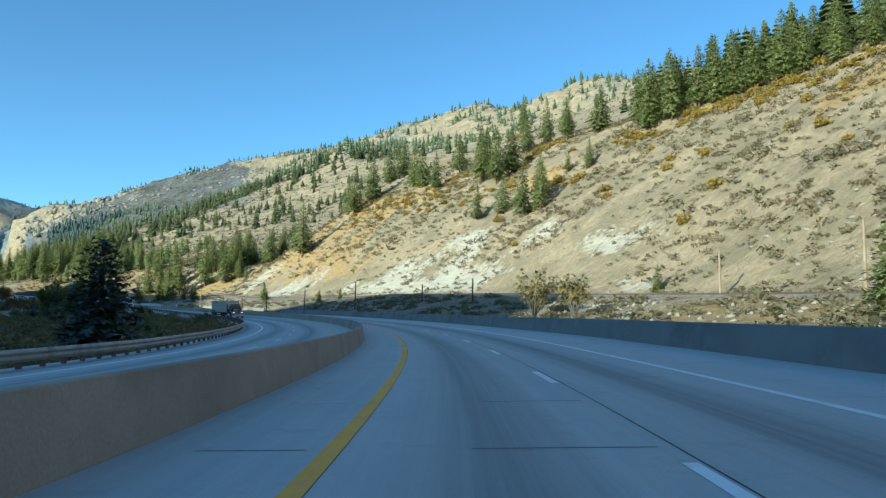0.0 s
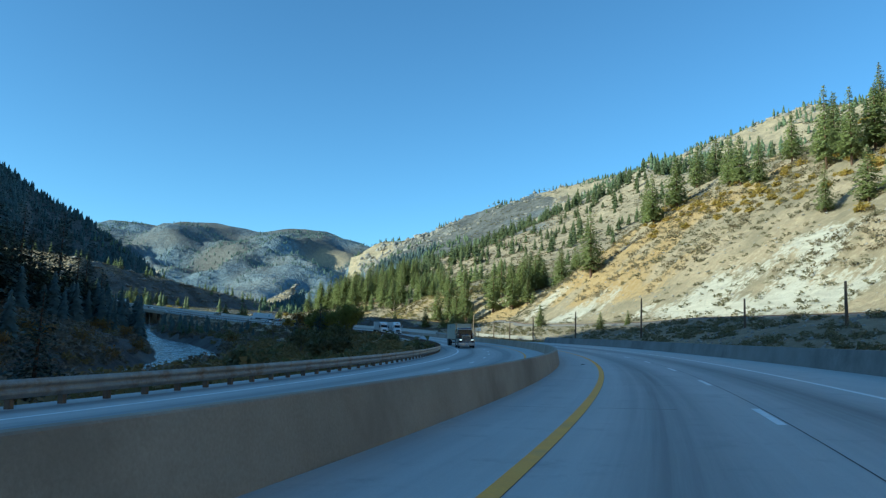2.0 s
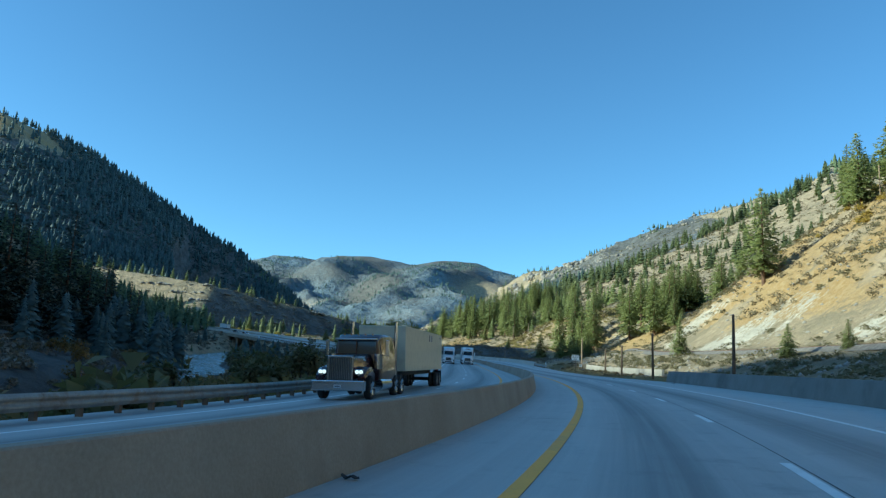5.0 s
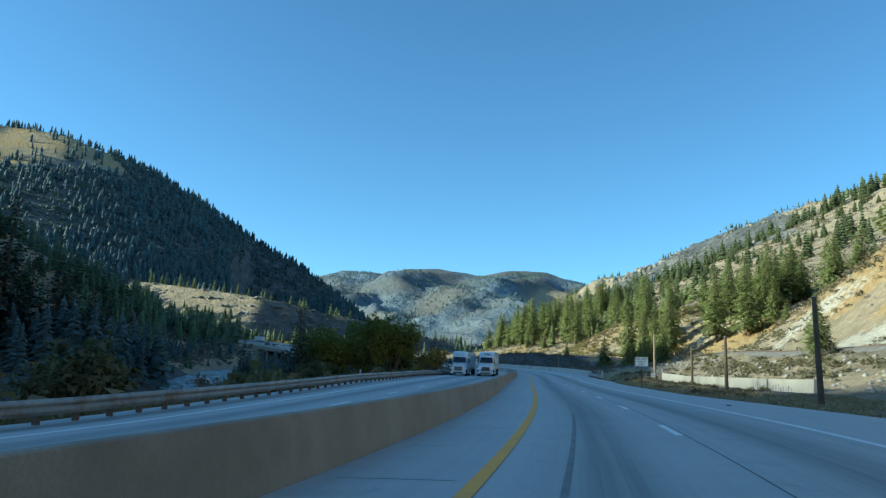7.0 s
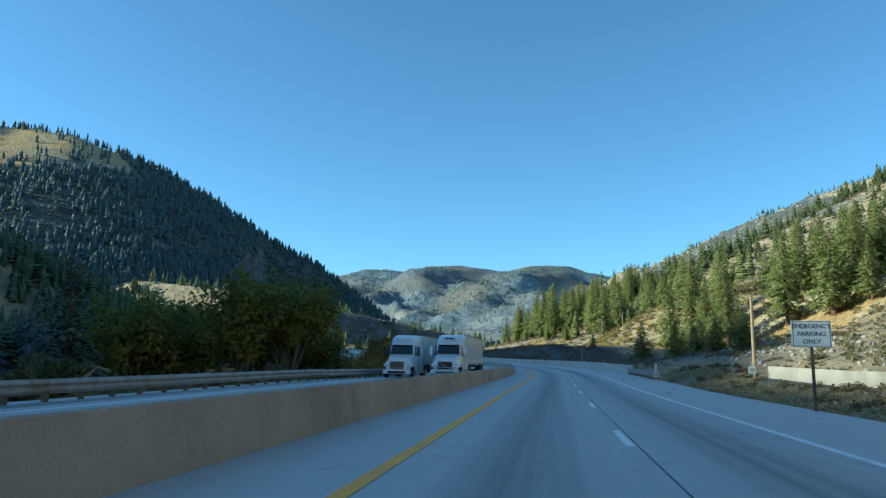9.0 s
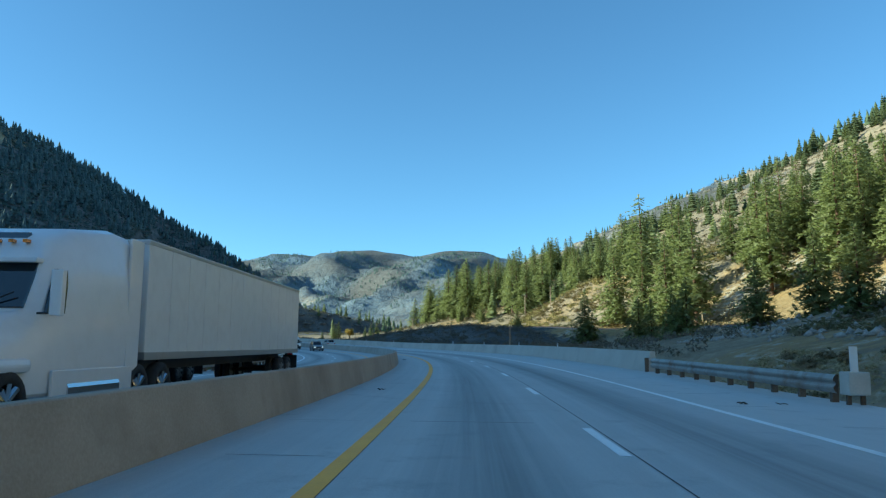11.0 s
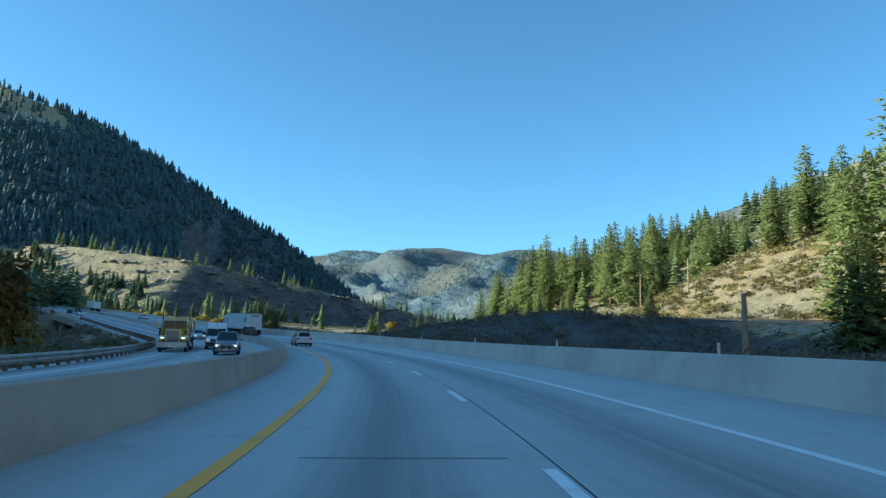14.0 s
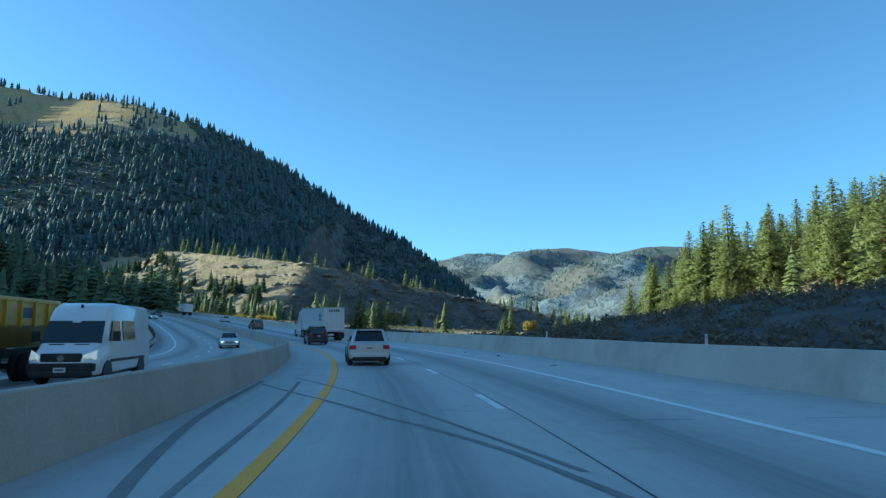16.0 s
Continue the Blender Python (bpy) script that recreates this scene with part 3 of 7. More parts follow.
def zones(x, y, s, n):
    """Corner weights: pale cut rock, gold grass, brown earth under trees and darkening over shaded faces, far rock
    blued for haze.
    """
    patch = fbm(x, y, 26, 4, 61)
    cutrock = step(n, 43, 47) * (1 - step(n, 54, 72)) * (s > -150) * (1 - step(s, 325, 350))
    rock = cutrock * step(patch, -0.05, 0.45) * 0.8
    bed = fbm(0.45 * s, 1.7 * n, 20, 4, 65)
    bared = step(n, 44, 48) * (1 - step(n, 62 + 9 * patch, 72 + 9 * patch)) * step(s, 88, 112) * (1 - step(s, 235, 300))
    rock = np.maximum(rock, bared * step(bed + 0.25 * patch, 0.0, 0.36) * 0.9)
    rock = np.maximum(rock, (n > 100) * (n < 700) * step(patch, 0.5, 0.75) * 0.45)
    d, _, _ = along(x, y, RIDGE_RIGHT)
    rock = np.maximum(rock, (d < 420) * step(fbm(x, y, 70, 4, 63), 0.2, 0.5) * 0.4)
    d, _, _ = along(x, y, RIDGE_FAR)
    rock = np.maximum(rock, (d < 900) * step(fbm(x, y, 130, 4, 67), 0.2, 0.5) * 0.32)
    dt, _, _ = along(x, y, RIDGE_TAN)
    gold = (dt < 110) * (0.16 + 0.5 * patch)
    gold = np.maximum(gold, step(s, 215, 275) * (1 - step(s, 330, 350)) * step(n, 50, 58) * (1 - step(n, 90, 120)) * step(patch, -0.5, 0.0))
    # paler rock and gold painted where the slope is sunlit, to brighten it
    lit = step(s, 335, 355) * (1 - step(s, 480, 520)) * step(n, 43, 47) * (1 - step(n, 90, 125))
    rock = np.maximum(rock, lit * step(patch, 0.1, 0.5) * 0.5)
    gold = np.maximum(gold, lit * step(patch, -0.4, 0.25) * 0.72)
    gold = np.maximum(gold, (n > 90) * (n < 160) * step(patch, 0.15, 0.4))
    # gold tone over the crest the sun reaches, sunlight put into the colour
    gold = np.maximum(gold, ((x < -1330) & (y < 800) & (along(x, y, RIDGE_LEFT)[0] < 240)) * (0.55 + 0.5 * patch))
    gold = np.maximum(gold, ((n > 12) & (n < 23) & (s > 188) & (s < 330)) * (0.38 + 0.6 * patch))
    gold = np.maximum(gold, ((n > 12) & (n < 38) & (s < 60)) * 0.6)
    rock = np.maximum(rock, ((n > 12) & (n < 21) & (s > 190) & (s < 330)) * (0.2 + 0.4 * patch))
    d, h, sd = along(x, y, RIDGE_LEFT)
    # shade of the mountain face put into the colour, its sunlit crest spared
    soil_shade = ((d < 700) & (sd < 0) & ~((x < -1250) & (y < 760) & (d < 110))) * 1.0 * (dt > 100)
    # dark tone painted on the bench's east face, which lies in shade
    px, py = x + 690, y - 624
    shaded_side = 1.35 * (0.98 * px - 0.19 * py) - np.maximum(0.334 * px - 0.943 * py, -4)
    soil_shade = np.maximum(soil_shade, (dt < 240) * (x < -430) * step(shaded_side, -2, 10) * (0.8 + 0.4 * patch))
    soil_shade = np.maximum(soil_shade, (n < -40) * (n > -420) * (s < 520) * 0.9)
    soil_shade = np.maximum(soil_shade, (0.3 * step(s, 325, 345) + 0.55 * step(s, 405, 432)) * (n > 12) * (1 - step(n, 50, 58)))
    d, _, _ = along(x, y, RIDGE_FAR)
    soil_shade = np.maximum(soil_shade, (d < 1700) * step(fbm(x, y, 400, 5, 71), -0.6, -0.15) * 0.8)
    # weight of the haze-blued rock on the far ridges
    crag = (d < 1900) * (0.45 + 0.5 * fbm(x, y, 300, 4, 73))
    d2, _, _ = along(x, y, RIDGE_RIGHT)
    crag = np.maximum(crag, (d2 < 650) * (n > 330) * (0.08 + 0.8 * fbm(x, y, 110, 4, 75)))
    return rock, gold, soil_shade, np.clip(crag, 0, 1)


nx, ny = len(gx), len(gy)
ii = (np.arange(ny - 1)[:, None] * nx + np.arange(nx - 1)[None, :]).ravel()
quads = np.stack([ii, ii + 1, ii + nx + 1, ii + nx], -1)
ground_me = bpy.data.meshes.new("ground")
ground_me.vertices.add(nx * ny)
ground_me.vertices.foreach_set("co", np.stack([fx_, fy_, gz], -1).astype(np.float32).ravel())
ground_me.loops.add(len(quads) * 4)
ground_me.loops.foreach_set("vertex_index", quads.astype(np.int32).ravel())
ground_me.polygons.add(len(quads))
ground_me.polygons.foreach_set("loop_start", (np.arange(len(quads)) * 4).astype(np.int32))
ground_me.update(calc_edges=True)
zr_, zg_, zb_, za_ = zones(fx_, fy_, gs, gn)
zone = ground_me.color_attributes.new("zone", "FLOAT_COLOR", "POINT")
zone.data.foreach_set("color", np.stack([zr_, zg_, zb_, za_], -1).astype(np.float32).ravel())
ground_me.materials.append(M_GROUND)
ground_me.shade_smooth()
ground = new("ground", ground_me)
tagged(ground, "dry canyon floor and slopes of tan scrub, pale rock and gold grass", "ground", kind="structure")


def ground_z(x, y):
    return float(height(np.array([float(x)]), np.array([float(y)]))[0])

# ---- carriageways ----
S_ALL = np.arange(-150.0, 951.0, 2.0)
road = ribbon("road", S_ALL, [(-15.4, -0.9), (-15.4, 0), (-12, 0), (-8.4, 0), (-4.9, 0), (-3, 0), (0, 0), (3.66, 0), (7.35, 0), (11.9, 0), (11.9, -0.9)], M_ROAD, uv=True)
tagged(road, "grey concrete motorway with worn tyre tracks, in shade", "road", kind="structure")


def stripe(name, s, n, w, mat, label):
    ob = ribbon(name, s, [(n - w / 2, 0.004), (n + w / 2, 0.004)], mat)
    return tagged(ob, label, "road marking", kind="structure")


stripe("yellow_line", S_ALL, 0, 0.22, M_YELLOW, "solid yellow edge line beside the median shoulder")
stripe("white_edge_line", S_ALL, 7.35, 0.20, M_WHITE, "solid white edge line along the outer shoulder")
stripe("white_edge_line", S_ALL, -12.0, 0.20, M_WHITE, "solid white edge line of the opposite carriageway")
stripe("yellow_line", S_ALL, -4.9, 0.18, M_YELLOW, "solid yellow line of the opposite carriageway")


def dashes(n, s0, s1, label):
    me = None
    for k in range(int((s0 - DASH) // 12.192) + 1, int((s1 - DASH) // 12.192) + 1):
        a = DASH + k * 12.192
        ob = ribbon("lane_dash", np.linspace(a, a + 3.3, 4), [(n - 0.085, 0.005), (n + 0.085, 0.005)], M_WHITE)
        tagged(ob, label, "road marking", "lane dashes", "structure")


dashes(3.66, -20, 640, "white lane dash on grey concrete")
dashes(-8.4, 0, 640, "white lane dash on the opposite carriageway")

SIX = np.arange(-150.0, 951.0, 3.0)
BAR_TOP = 0.87
MEDIAN = [(-2.28, -0.3), (-2.28, 0.02), (-2.44, BAR_TOP - 0.02), (-2.46, BAR_TOP), (-2.62, BAR_TOP), (-2.64, BAR_TOP - 0.02), (-2.80, 0.02), (-2.80, -0.3)]
tagged(ribbon("median_barrier", SIX[SIX <= 354], MEDIAN, M_BARRIER, closed=True), "long tan concrete median barrier with scuffs", "barrier", kind="structure")
tagged(ribbon("median_barrier", SIX[SIX >= 354], MEDIAN, M_BARRIER_GREY, closed=True), "newer grey concrete median barrier round the bend, scuffed", "barrier", kind="structure")


def right_barrier(s0, s1, mat, label):
    ob = ribbon("roadside_barrier", np.arange(s0, s1 + 0.1, 3.0), [(11.55, -0.3), (11.55, 0.02), (11.78, 1.05), (11.80, 1.07), (12.03, 1.07), (12.05, 1.05), (12.05, -0.6)], mat, closed=True)
    return tagged(ob, label, "barrier", kind="structure")


right_barrier(-149, 204, M_BARRIER_OLD, "weathered grey concrete roadside barrier ending at a lay-by")
right_barrier(324, 950, M_BARRIER_PALE, "pale concrete roadside barrier round the bend")

# river
RV = np.array([(p[0], p[1]) for p in RIVER], float)
seglen = np.concatenate([[0], np.cumsum(np.hypot(*np.diff(RV, axis=0).T))])
uu = np.arange(0, 900, 4.0)
rx, ry = np.interp(uu, seglen, RV[:, 0]), np.interp(uu, seglen, RV[:, 1])
tx, ty = np.gradient(rx), np.gradient(ry)
tl = np.hypot(tx, ty)
rv, rf = [], []
for j, w in enumerate(np.linspace(-11, 11, 14)):
    rv.append(np.stack([rx - ty / tl * w, ry + tx / tl * w, np.interp(to_road(rx, ry)[0], ST, R_Z) - RIVER_DROP + 0.12 * fbm(rx - ty / tl * w, ry + tx / tl * w, 7, 4, 81)], -1))
rv = np.stack(rv, 1).reshape(-1, 3)
for i in range(len(uu) - 1):
    for j in range(13):
        rf.append((i * 14 + j, i * 14 + j + 1, (i + 1) * 14 + j + 1, (i + 1) * 14 + j))
mw, tw, pw = shader("river_water")
nw, nf = noise_of(tw, 0.35, 6, 0.75), noise_of(tw, 2.2, 5, 0.7)
foam = mix(tw, 0.5, nw.outputs[0], nf.outputs[0])
tw.links.new(mix(tw, ramp(tw, foam, 0.50, 0.60), (0.015, 0.03, 0.035), (0.62, 0.68, 0.72)), pw.inputs["Base Color"])
tw.links.new(ramp(tw, foam, 0.48, 0.62, (0.06,) * 3, (0.7,) * 3), pw.inputs["Roughness"])
bump(tw, pw, foam, 0.9, 0.25)
water = mesh_object("river", rv, rf, mw, True)
tagged(water, "shallow river with pale rapids below the road", "river", kind="structure")

# ---- trees and shrubs ----
def leaf_fan(verts, faces, at, out, size, rng, flat=0.35):
    """A small ragged spray of three pointed leaves or needle tufts."""
    ax = out.normalized()
    side = ax.cross(Vector((0, 0, 1)))
    if side.length < 0.01:
        side = Vector((1, 0, 0))
    side.normalize()
    up = side.cross(ax)
    for a in (-0.7, 0.0, 0.7):
        a += rng.uniform(-0.2, 0.2)
        d = (ax * math.cos(a) + side * math.sin(a) + up * rng.uniform(-flat, flat)).normalized()
        w = (side * math.cos(a) - ax * math.sin(a)) * size * 0.26
        i = len(verts)
        b = at - d * size * 0.15
        verts += [b - w * 1.25, b + w * 1.25, b + d * size * rng.uniform(0.9, 1.3)]
        faces.append((i, i + 1, i + 2))


def crown_mesh(verts, faces, mat, tree, heart):
    """Leaves facing outwards, softly shaded round the crown; heart(z) is the height the leaves turn away from."""
    v, f = np.array([tuple(p) for p in verts]), np.array(faces)
    c = v[f].mean(1)
    nrm = np.cross(v[f[:, 1]] - v[f[:, 0]], v[f[:, 2]] - v[f[:, 0]])
    out = c - np.stack([np.zeros(len(c)), np.zeros(len(c)), heart(c[:, 2])], -1)
    turn = (nrm * out).sum(1) < 0
    f[turn] = f[turn][:, ::-1]
    ob = mesh_object("crown", v, [tuple(int(i) for i in q) for q in f], mat, True)
    d = v - np.stack([np.zeros(len(v)), np.zeros(len(v)), heart(v[:, 2])], -1)
    d /= np.linalg.norm(d, axis=1)[:, None] + 1e-6
    nrm /= np.linalg.norm(nrm, axis=1)[:, None] + 1e-9
    nrm[turn] *= -1
    own = np.zeros_like(v)
    own[f.ravel()] = np.repeat(nrm, 3, 0)
    d = d * 0.6 + own * 0.4
    d /= np.linalg.norm(d, axis=1)[:, None] + 1e-6
    ob.data.normals_split_custom_set_from_vertices([tuple(q) for q in d])
    ob.parent = tree
    return ob


def conifer(seed, h, girth, bare=0.12, dense=1.0, taper=0.85, label="dark green conifer with drooping boughs", needles=M_PINE):
    rng = random.Random(seed)
    tree = thing("conifer", label, "tree", "canyon conifers")
    r0 = h * 0.014 + 0.05
    lean = Vector((rng.uniform(-0.02, 0.02), rng.uniform(-0.02, 0.02), 1))
    bm = tube([lean * (h * k / 6) - Vector((0, 0, 0.5 if k == 0 else 0)) for k in range(7)], [r0 * (1 - k / 6.3) for k in range(7)])
    part("trunk", bm, M_BARK, tree)
    verts, faces = [], []
    z = h * bare
    gapside = rng.uniform(0, 6.28)
    while z < h * 0.985:
        f = (z / h - bare) / (1 - bare)
        length = girth * (1 - f) ** taper * (0.55 + 0.45 * min(1, f * 6)) + 0.06
        k = max(4, int(round((5 + 4.5 * (1 - f)) * dense)))
        a0 = rng.uniform(0, 6.28)
        small = 0.42 + 0.58 * (1 - f) ** 0.6
        for j in range(k):
            a = a0 + j * 6.283 / k + rng.uniform(-0.3, 0.3)
            ln = length * rng.uniform(0.45, 1.3) * (0.75 if abs((a - gapside + 3.14) % 6.283 - 3.14) < 0.7 else 1)
            d = Vector((math.cos(a), math.sin(a), 0))
            base = lean * (z + rng.uniform(-0.3, 0.3))
            steps = max(2, int(ln / 0.62))
            for q in range(steps):
                u = (q + 0.9) / steps
                p = base + d * ln * u + Vector((0, 0, ln * (0.16 * u - 0.42 * u * u)))
                leaf_fan(verts, faces, p, d + Vector((rng.uniform(-0.3, 0.3), rng.uniform(-0.3, 0.3), -0.35 * u + 0.1)), (0.62 + 0.5 * ln / steps) * small, rng, 0.6)
                if q:
                    leaf_fan(verts, faces, p + Vector((rng.uniform(-0.5, 0.5), rng.uniform(-0.5, 0.5), rng.uniform(-0.35, 0.25))), Vector((rng.uniform(-1, 1), rng.uniform(-1, 1), 0.2)) + d, 0.75 * small, rng, 0.7)
        z += h * rng.uniform(0.024, 0.036) / dense
    leaf_fan(verts, faces, lean * h * 0.97, Vector((0.05, 0, 1)), 0.7, rng)
    crown_mesh(verts, faces, needles, tree, lambda z: z - 0.25 * girth * (1.05 - z / h))
    return tree


PINES = [conifer(11, 20, 4.5), conifer(12, 22, 4.4, 0.16), conifer(13, 18, 4.4, 0.07), conifer(14, 24, 4.8, 0.28, 0.9, 0.8, "tall pine with bare lower trunk"), conifer(15, 19, 4.1, 0.1), conifer(16, 14, 3.5, 0.06, 1.0, 0.85, "bushy young dark green conifer"), conifer(17, 12, 2.5, 0.08, 1.3, 0.42, "broad dark conifer with a rounded crown beside the guardrail", M_SHADED_CONIFER), conifer(18, 20, 4.3, 0.05, 1.0, 0.85, "conifer on the shaded river bank, its needles darkened for shade", M_SHADED_CONIFER)]
USED = [0] * len(PINES)


def plant(kind, x, y, h, rng, sink=0.25, wide=1.25):
    base = PINES[kind]
    k = h / (20, 22, 18, 24, 19, 14, 12, 20)[kind]
    m = pose(x, y, ground_z(x, y) - sink, 0, 0, rng.uniform(0, 360)) @ Matrix.Diagonal((k * wide * rng.uniform(0.88, 1.14), k * wide * rng.uniform(0.88, 1.14), k, 1))
    if not USED[kind]:
        base.matrix_basis, USED[kind] = m, 1
        return base
    ob = copy_thing(base, Matrix())
    ob.matrix_basis = m
    return ob


prng = random.Random(5)
# trees on the cut slope and along its crest: place and height
CREST = [(-27, 374, 20), (-2, 302, 17), (12, 230, 12), (15, 269, 24), (20, 257, 21), (24, 210, 18), (29, 206, 15), (45, 400, 24), (41, 277, 19), (48, 272, 16),
         (45, 216, 10), (40, 224, 7), (63, 228, 19), (64, 219, 23), (70, 216, 23), (77, 212, 20), (80, 206, 21), (84, 203, 20), (85, 192, 18), (86, 178, 19), (91, 177, 15), (94, 166, 15), (99, 160, 13), (-44, 347, 18)]
for x, y, h in CREST:
    plant(prng.choice((0, 1, 2, 4)), x, y, h, prng, wide=1.0)
for x, y, h in ((-60, 319, 25), (-40, 338, 20), (-33, 352, 22), (-20, 385, 22), (52, 300, 17), (58, 262, 18), (70, 235, 18), (75, 222, 17), (90, 196, 18), (98, 185, 16), (105, 172, 17), (110, 160, 15), (112, 148, 14), (72, 226, 20), (82, 214, 20), (86, 208, 19), (92, 200, 18), (96, 192, 19), (100, 178, 17), (104, 166, 16), (68, 238, 18), (18, 280, 20), (26, 262, 18), (34, 286, 17), (8, 312, 18), (-12, 330, 19), (-8, 318, 18), (30, 214, 14), (20, 226, 13)):
    plant(prng.choice((0, 1, 4)), x, y, h, prng)
# the wood behind the railway: place and height of the ones that stand out
for x, y, top, kind in ((-189.2, 461.7, 44.0, 0), (-185.3, 469.8, 51.0, 4), (-161.1, 423.3, 45.3, 3), (-162.1, 446.9, 49.4, 3), (-151.4, 420.0, 40.9, 1), (-175.8, 454.3, 45.8, 2), (-143.0, 402.3, 35.0, 1), (-145.5, 438.3, 45.0, 1), (-224.3, 518.2, 50.4, 0), (-221.0, 522.5, 49.8, 4), (-256.9, 522.7, 49.6, 1), (-240.4, 506.0, 47.1, 0), (-242.8, 523.6, 52.5, 4), (-229.0, 524.0, 52.0, 0), (-166.5, 419.0, 33.0, 2), (-158.0, 414.0, 31.0, 0), (-150.0, 406.0, 32.0, 2)):
    plant(kind, x, y, top - ground_z(x, y), prng, 0.1)
for st, off, h in ((404, 76, 24), (392, 78, 23), (410, 86, 22), (396, 88, 21), (386, 82, 14), (376, 78, 10), (368, 72, 8), (415, 97, 20)):
    x, y, _ = rp(st, off)
    plant(prng.choice((1, 3, 0)), x, y, h * prng.uniform(0.9, 1.08), prng)
for _ in range(22):
    st, off = prng.uniform(388, 426), 84 + 36 * prng.random()
    x, y, _ = rp(st, off)
    plant(prng.choice((0, 0, 1, 2, 4)), x, y, prng.uniform(13, 21), prng)
# clumps over the open spur, and the wood beyond it out to its far corner
for _ in range(95):
    u, back = prng.random() ** 0.9, 75 * prng.random() ** 1.3
    x = -262 - 132 * u + 0.55 * back + prng.uniform(-4, 4)
    y = 524 + 104 * u + 0.83 * back + prng.uniform(-4, 4)
    plant(prng.choice((0, 1, 2, 4, 4)), x, y, prng.uniform(20, 28) * (1.0 if back < 18 or u > 0.35 else 0.5), prng)
for _ in range(16):
    u = prng.random()
    plant(prng.choice((2, 5)), -258 - 100 * u + prng.uniform(-5, 5), 508 + 84 * u + prng.uniform(-6, 2), prng.uniform(5, 9), prng)
# on the valley floor beyond the bank, and below the tan bench: place and height of the tops
for x, y, top in ((-318.0, 481.0, 21.9), (-316.6, 482.1, 23.2), (-323.0, 479.0, 19.5), (-309.0, 490.0, 21.2), (-307.0, 491.5, 22.4), (-305.0, 493.0, 23.0), (-302.0, 496.0, 20.8), (-298.0, 500.0, 22.0), (-538.0, 554.0, 44.7), (-625.0, 643.8, 51.3), (-619.9, 651.4, 51.6), (-613.2, 661.1, 49.1), (-599.4, 679.6, 44.0), (-628.8, 637.9, 47.0), (-617.0, 656.0, 47.0), (-606.0, 668.0, 45.0)):
    plant(prng.choice((1, 2, 4)), x, y, max(4.0, top - ground_z(x, y)), prng)
# dark ones on the bank below the railway
for x, y, h in ((-160.0, 389.5, 10.3), (-142.6, 372.5, 8.4), (-139.5, 369.7, 7.6), (-133.0, 361.0, 8.6), (-130.0, 357.5, 9.4), (-193.3, 420.1, 5.2)):
    plant(5, x, y, h, prng)
for st, off, h in ((330, 27, 6), (338, 29, 7), (345, 28, 6.5), (266.6, 32, 7), (217, 30, 4.2), (211, 34, 3.6), (100, 47, 4.5), (32, 24, 7.0)):
    x, y, _ = rp(st, off)
    plant(5, x, y, h, prng)
# left of the road, by the river and on the shaded slope: place and height of the tops
LEFT_WOOD = [(-214, 196, 44.5), (-222, 205, 37.6), (-228, 215, 42.9), (-230, 221, 38.6), (-233, 234, 44.7), (-229, 239, 31.8), (-234, 247, 32.2), (-237, 251, 30.7), (-232, 227, 33.4), (-225, 210, 37.1), (-239, 258, 26.6), (-242, 263, 24.2), (-211, 192, 40.3)]
plant(6, -29.5, 65, 11.5, prng)
for x, y, h in ((-33, 74, 7.5), (-124, 238, 13), (-128, 232, 9), (-58, 66, 9)):
    plant(7, x, y, h, prng)
for x, y, top in LEFT_WOOD:
    plant(7, x, y, max(9.0, top - ground_z(x, y)), prng)
for st, off, h in ((486, -34, 6), (562, 26, 9), (578, 25, 8), (410, -24, 4), (404, -28, 5), (322, -24, 9), (328, -27, 8), (335, -30, 9), (566, 32, 8)):
    x, y, _ = rp(st, off)
    plant(prng.choice((2, 5)), x, y, h, prng)
def ragged_tree(rng, layers, sides, bare=0.06, girth=0.17):
    """A plain far conifer of unit height: stacked ragged skirts on a stem."""
    v, f = [], []
    for k in range(layers):
        z0 = bare + (1 - bare) * k / layers * 0.93
        z1 = z0 + (1 - bare) / layers * 1.9
        r = girth * (1 - k / layers) ** 0.8 + 0.015
        i = len(v)
        v.append((rng.uniform(-0.01, 0.01), rng.uniform(-0.01, 0.01), min(z1, 1.0)))
        for j in range(sides):
            a = 6.283 * j / sides + k
            q = r * rng.uniform(0.6, 1.15) * (1.0 if j % 2 else 0.72)
            v.append((q * math.cos(a), q * math.sin(a), z0 + rng.uniform(-0.02, 0.02)))
        for j in range(sides):
            f.append((i, i + 1 + j, i + 1 + (j + 1) % sides))
    i = len(v)
    v += [(-0.012, 0, -0.05), (0.012, 0, -0.05), (0.01, 0, 0.3), (-0.01, 0, 0.3)]
    f.append((i, i + 1, i + 2))
    f.append((i, i + 2, i + 3))
    return np.array(v), np.array(f)


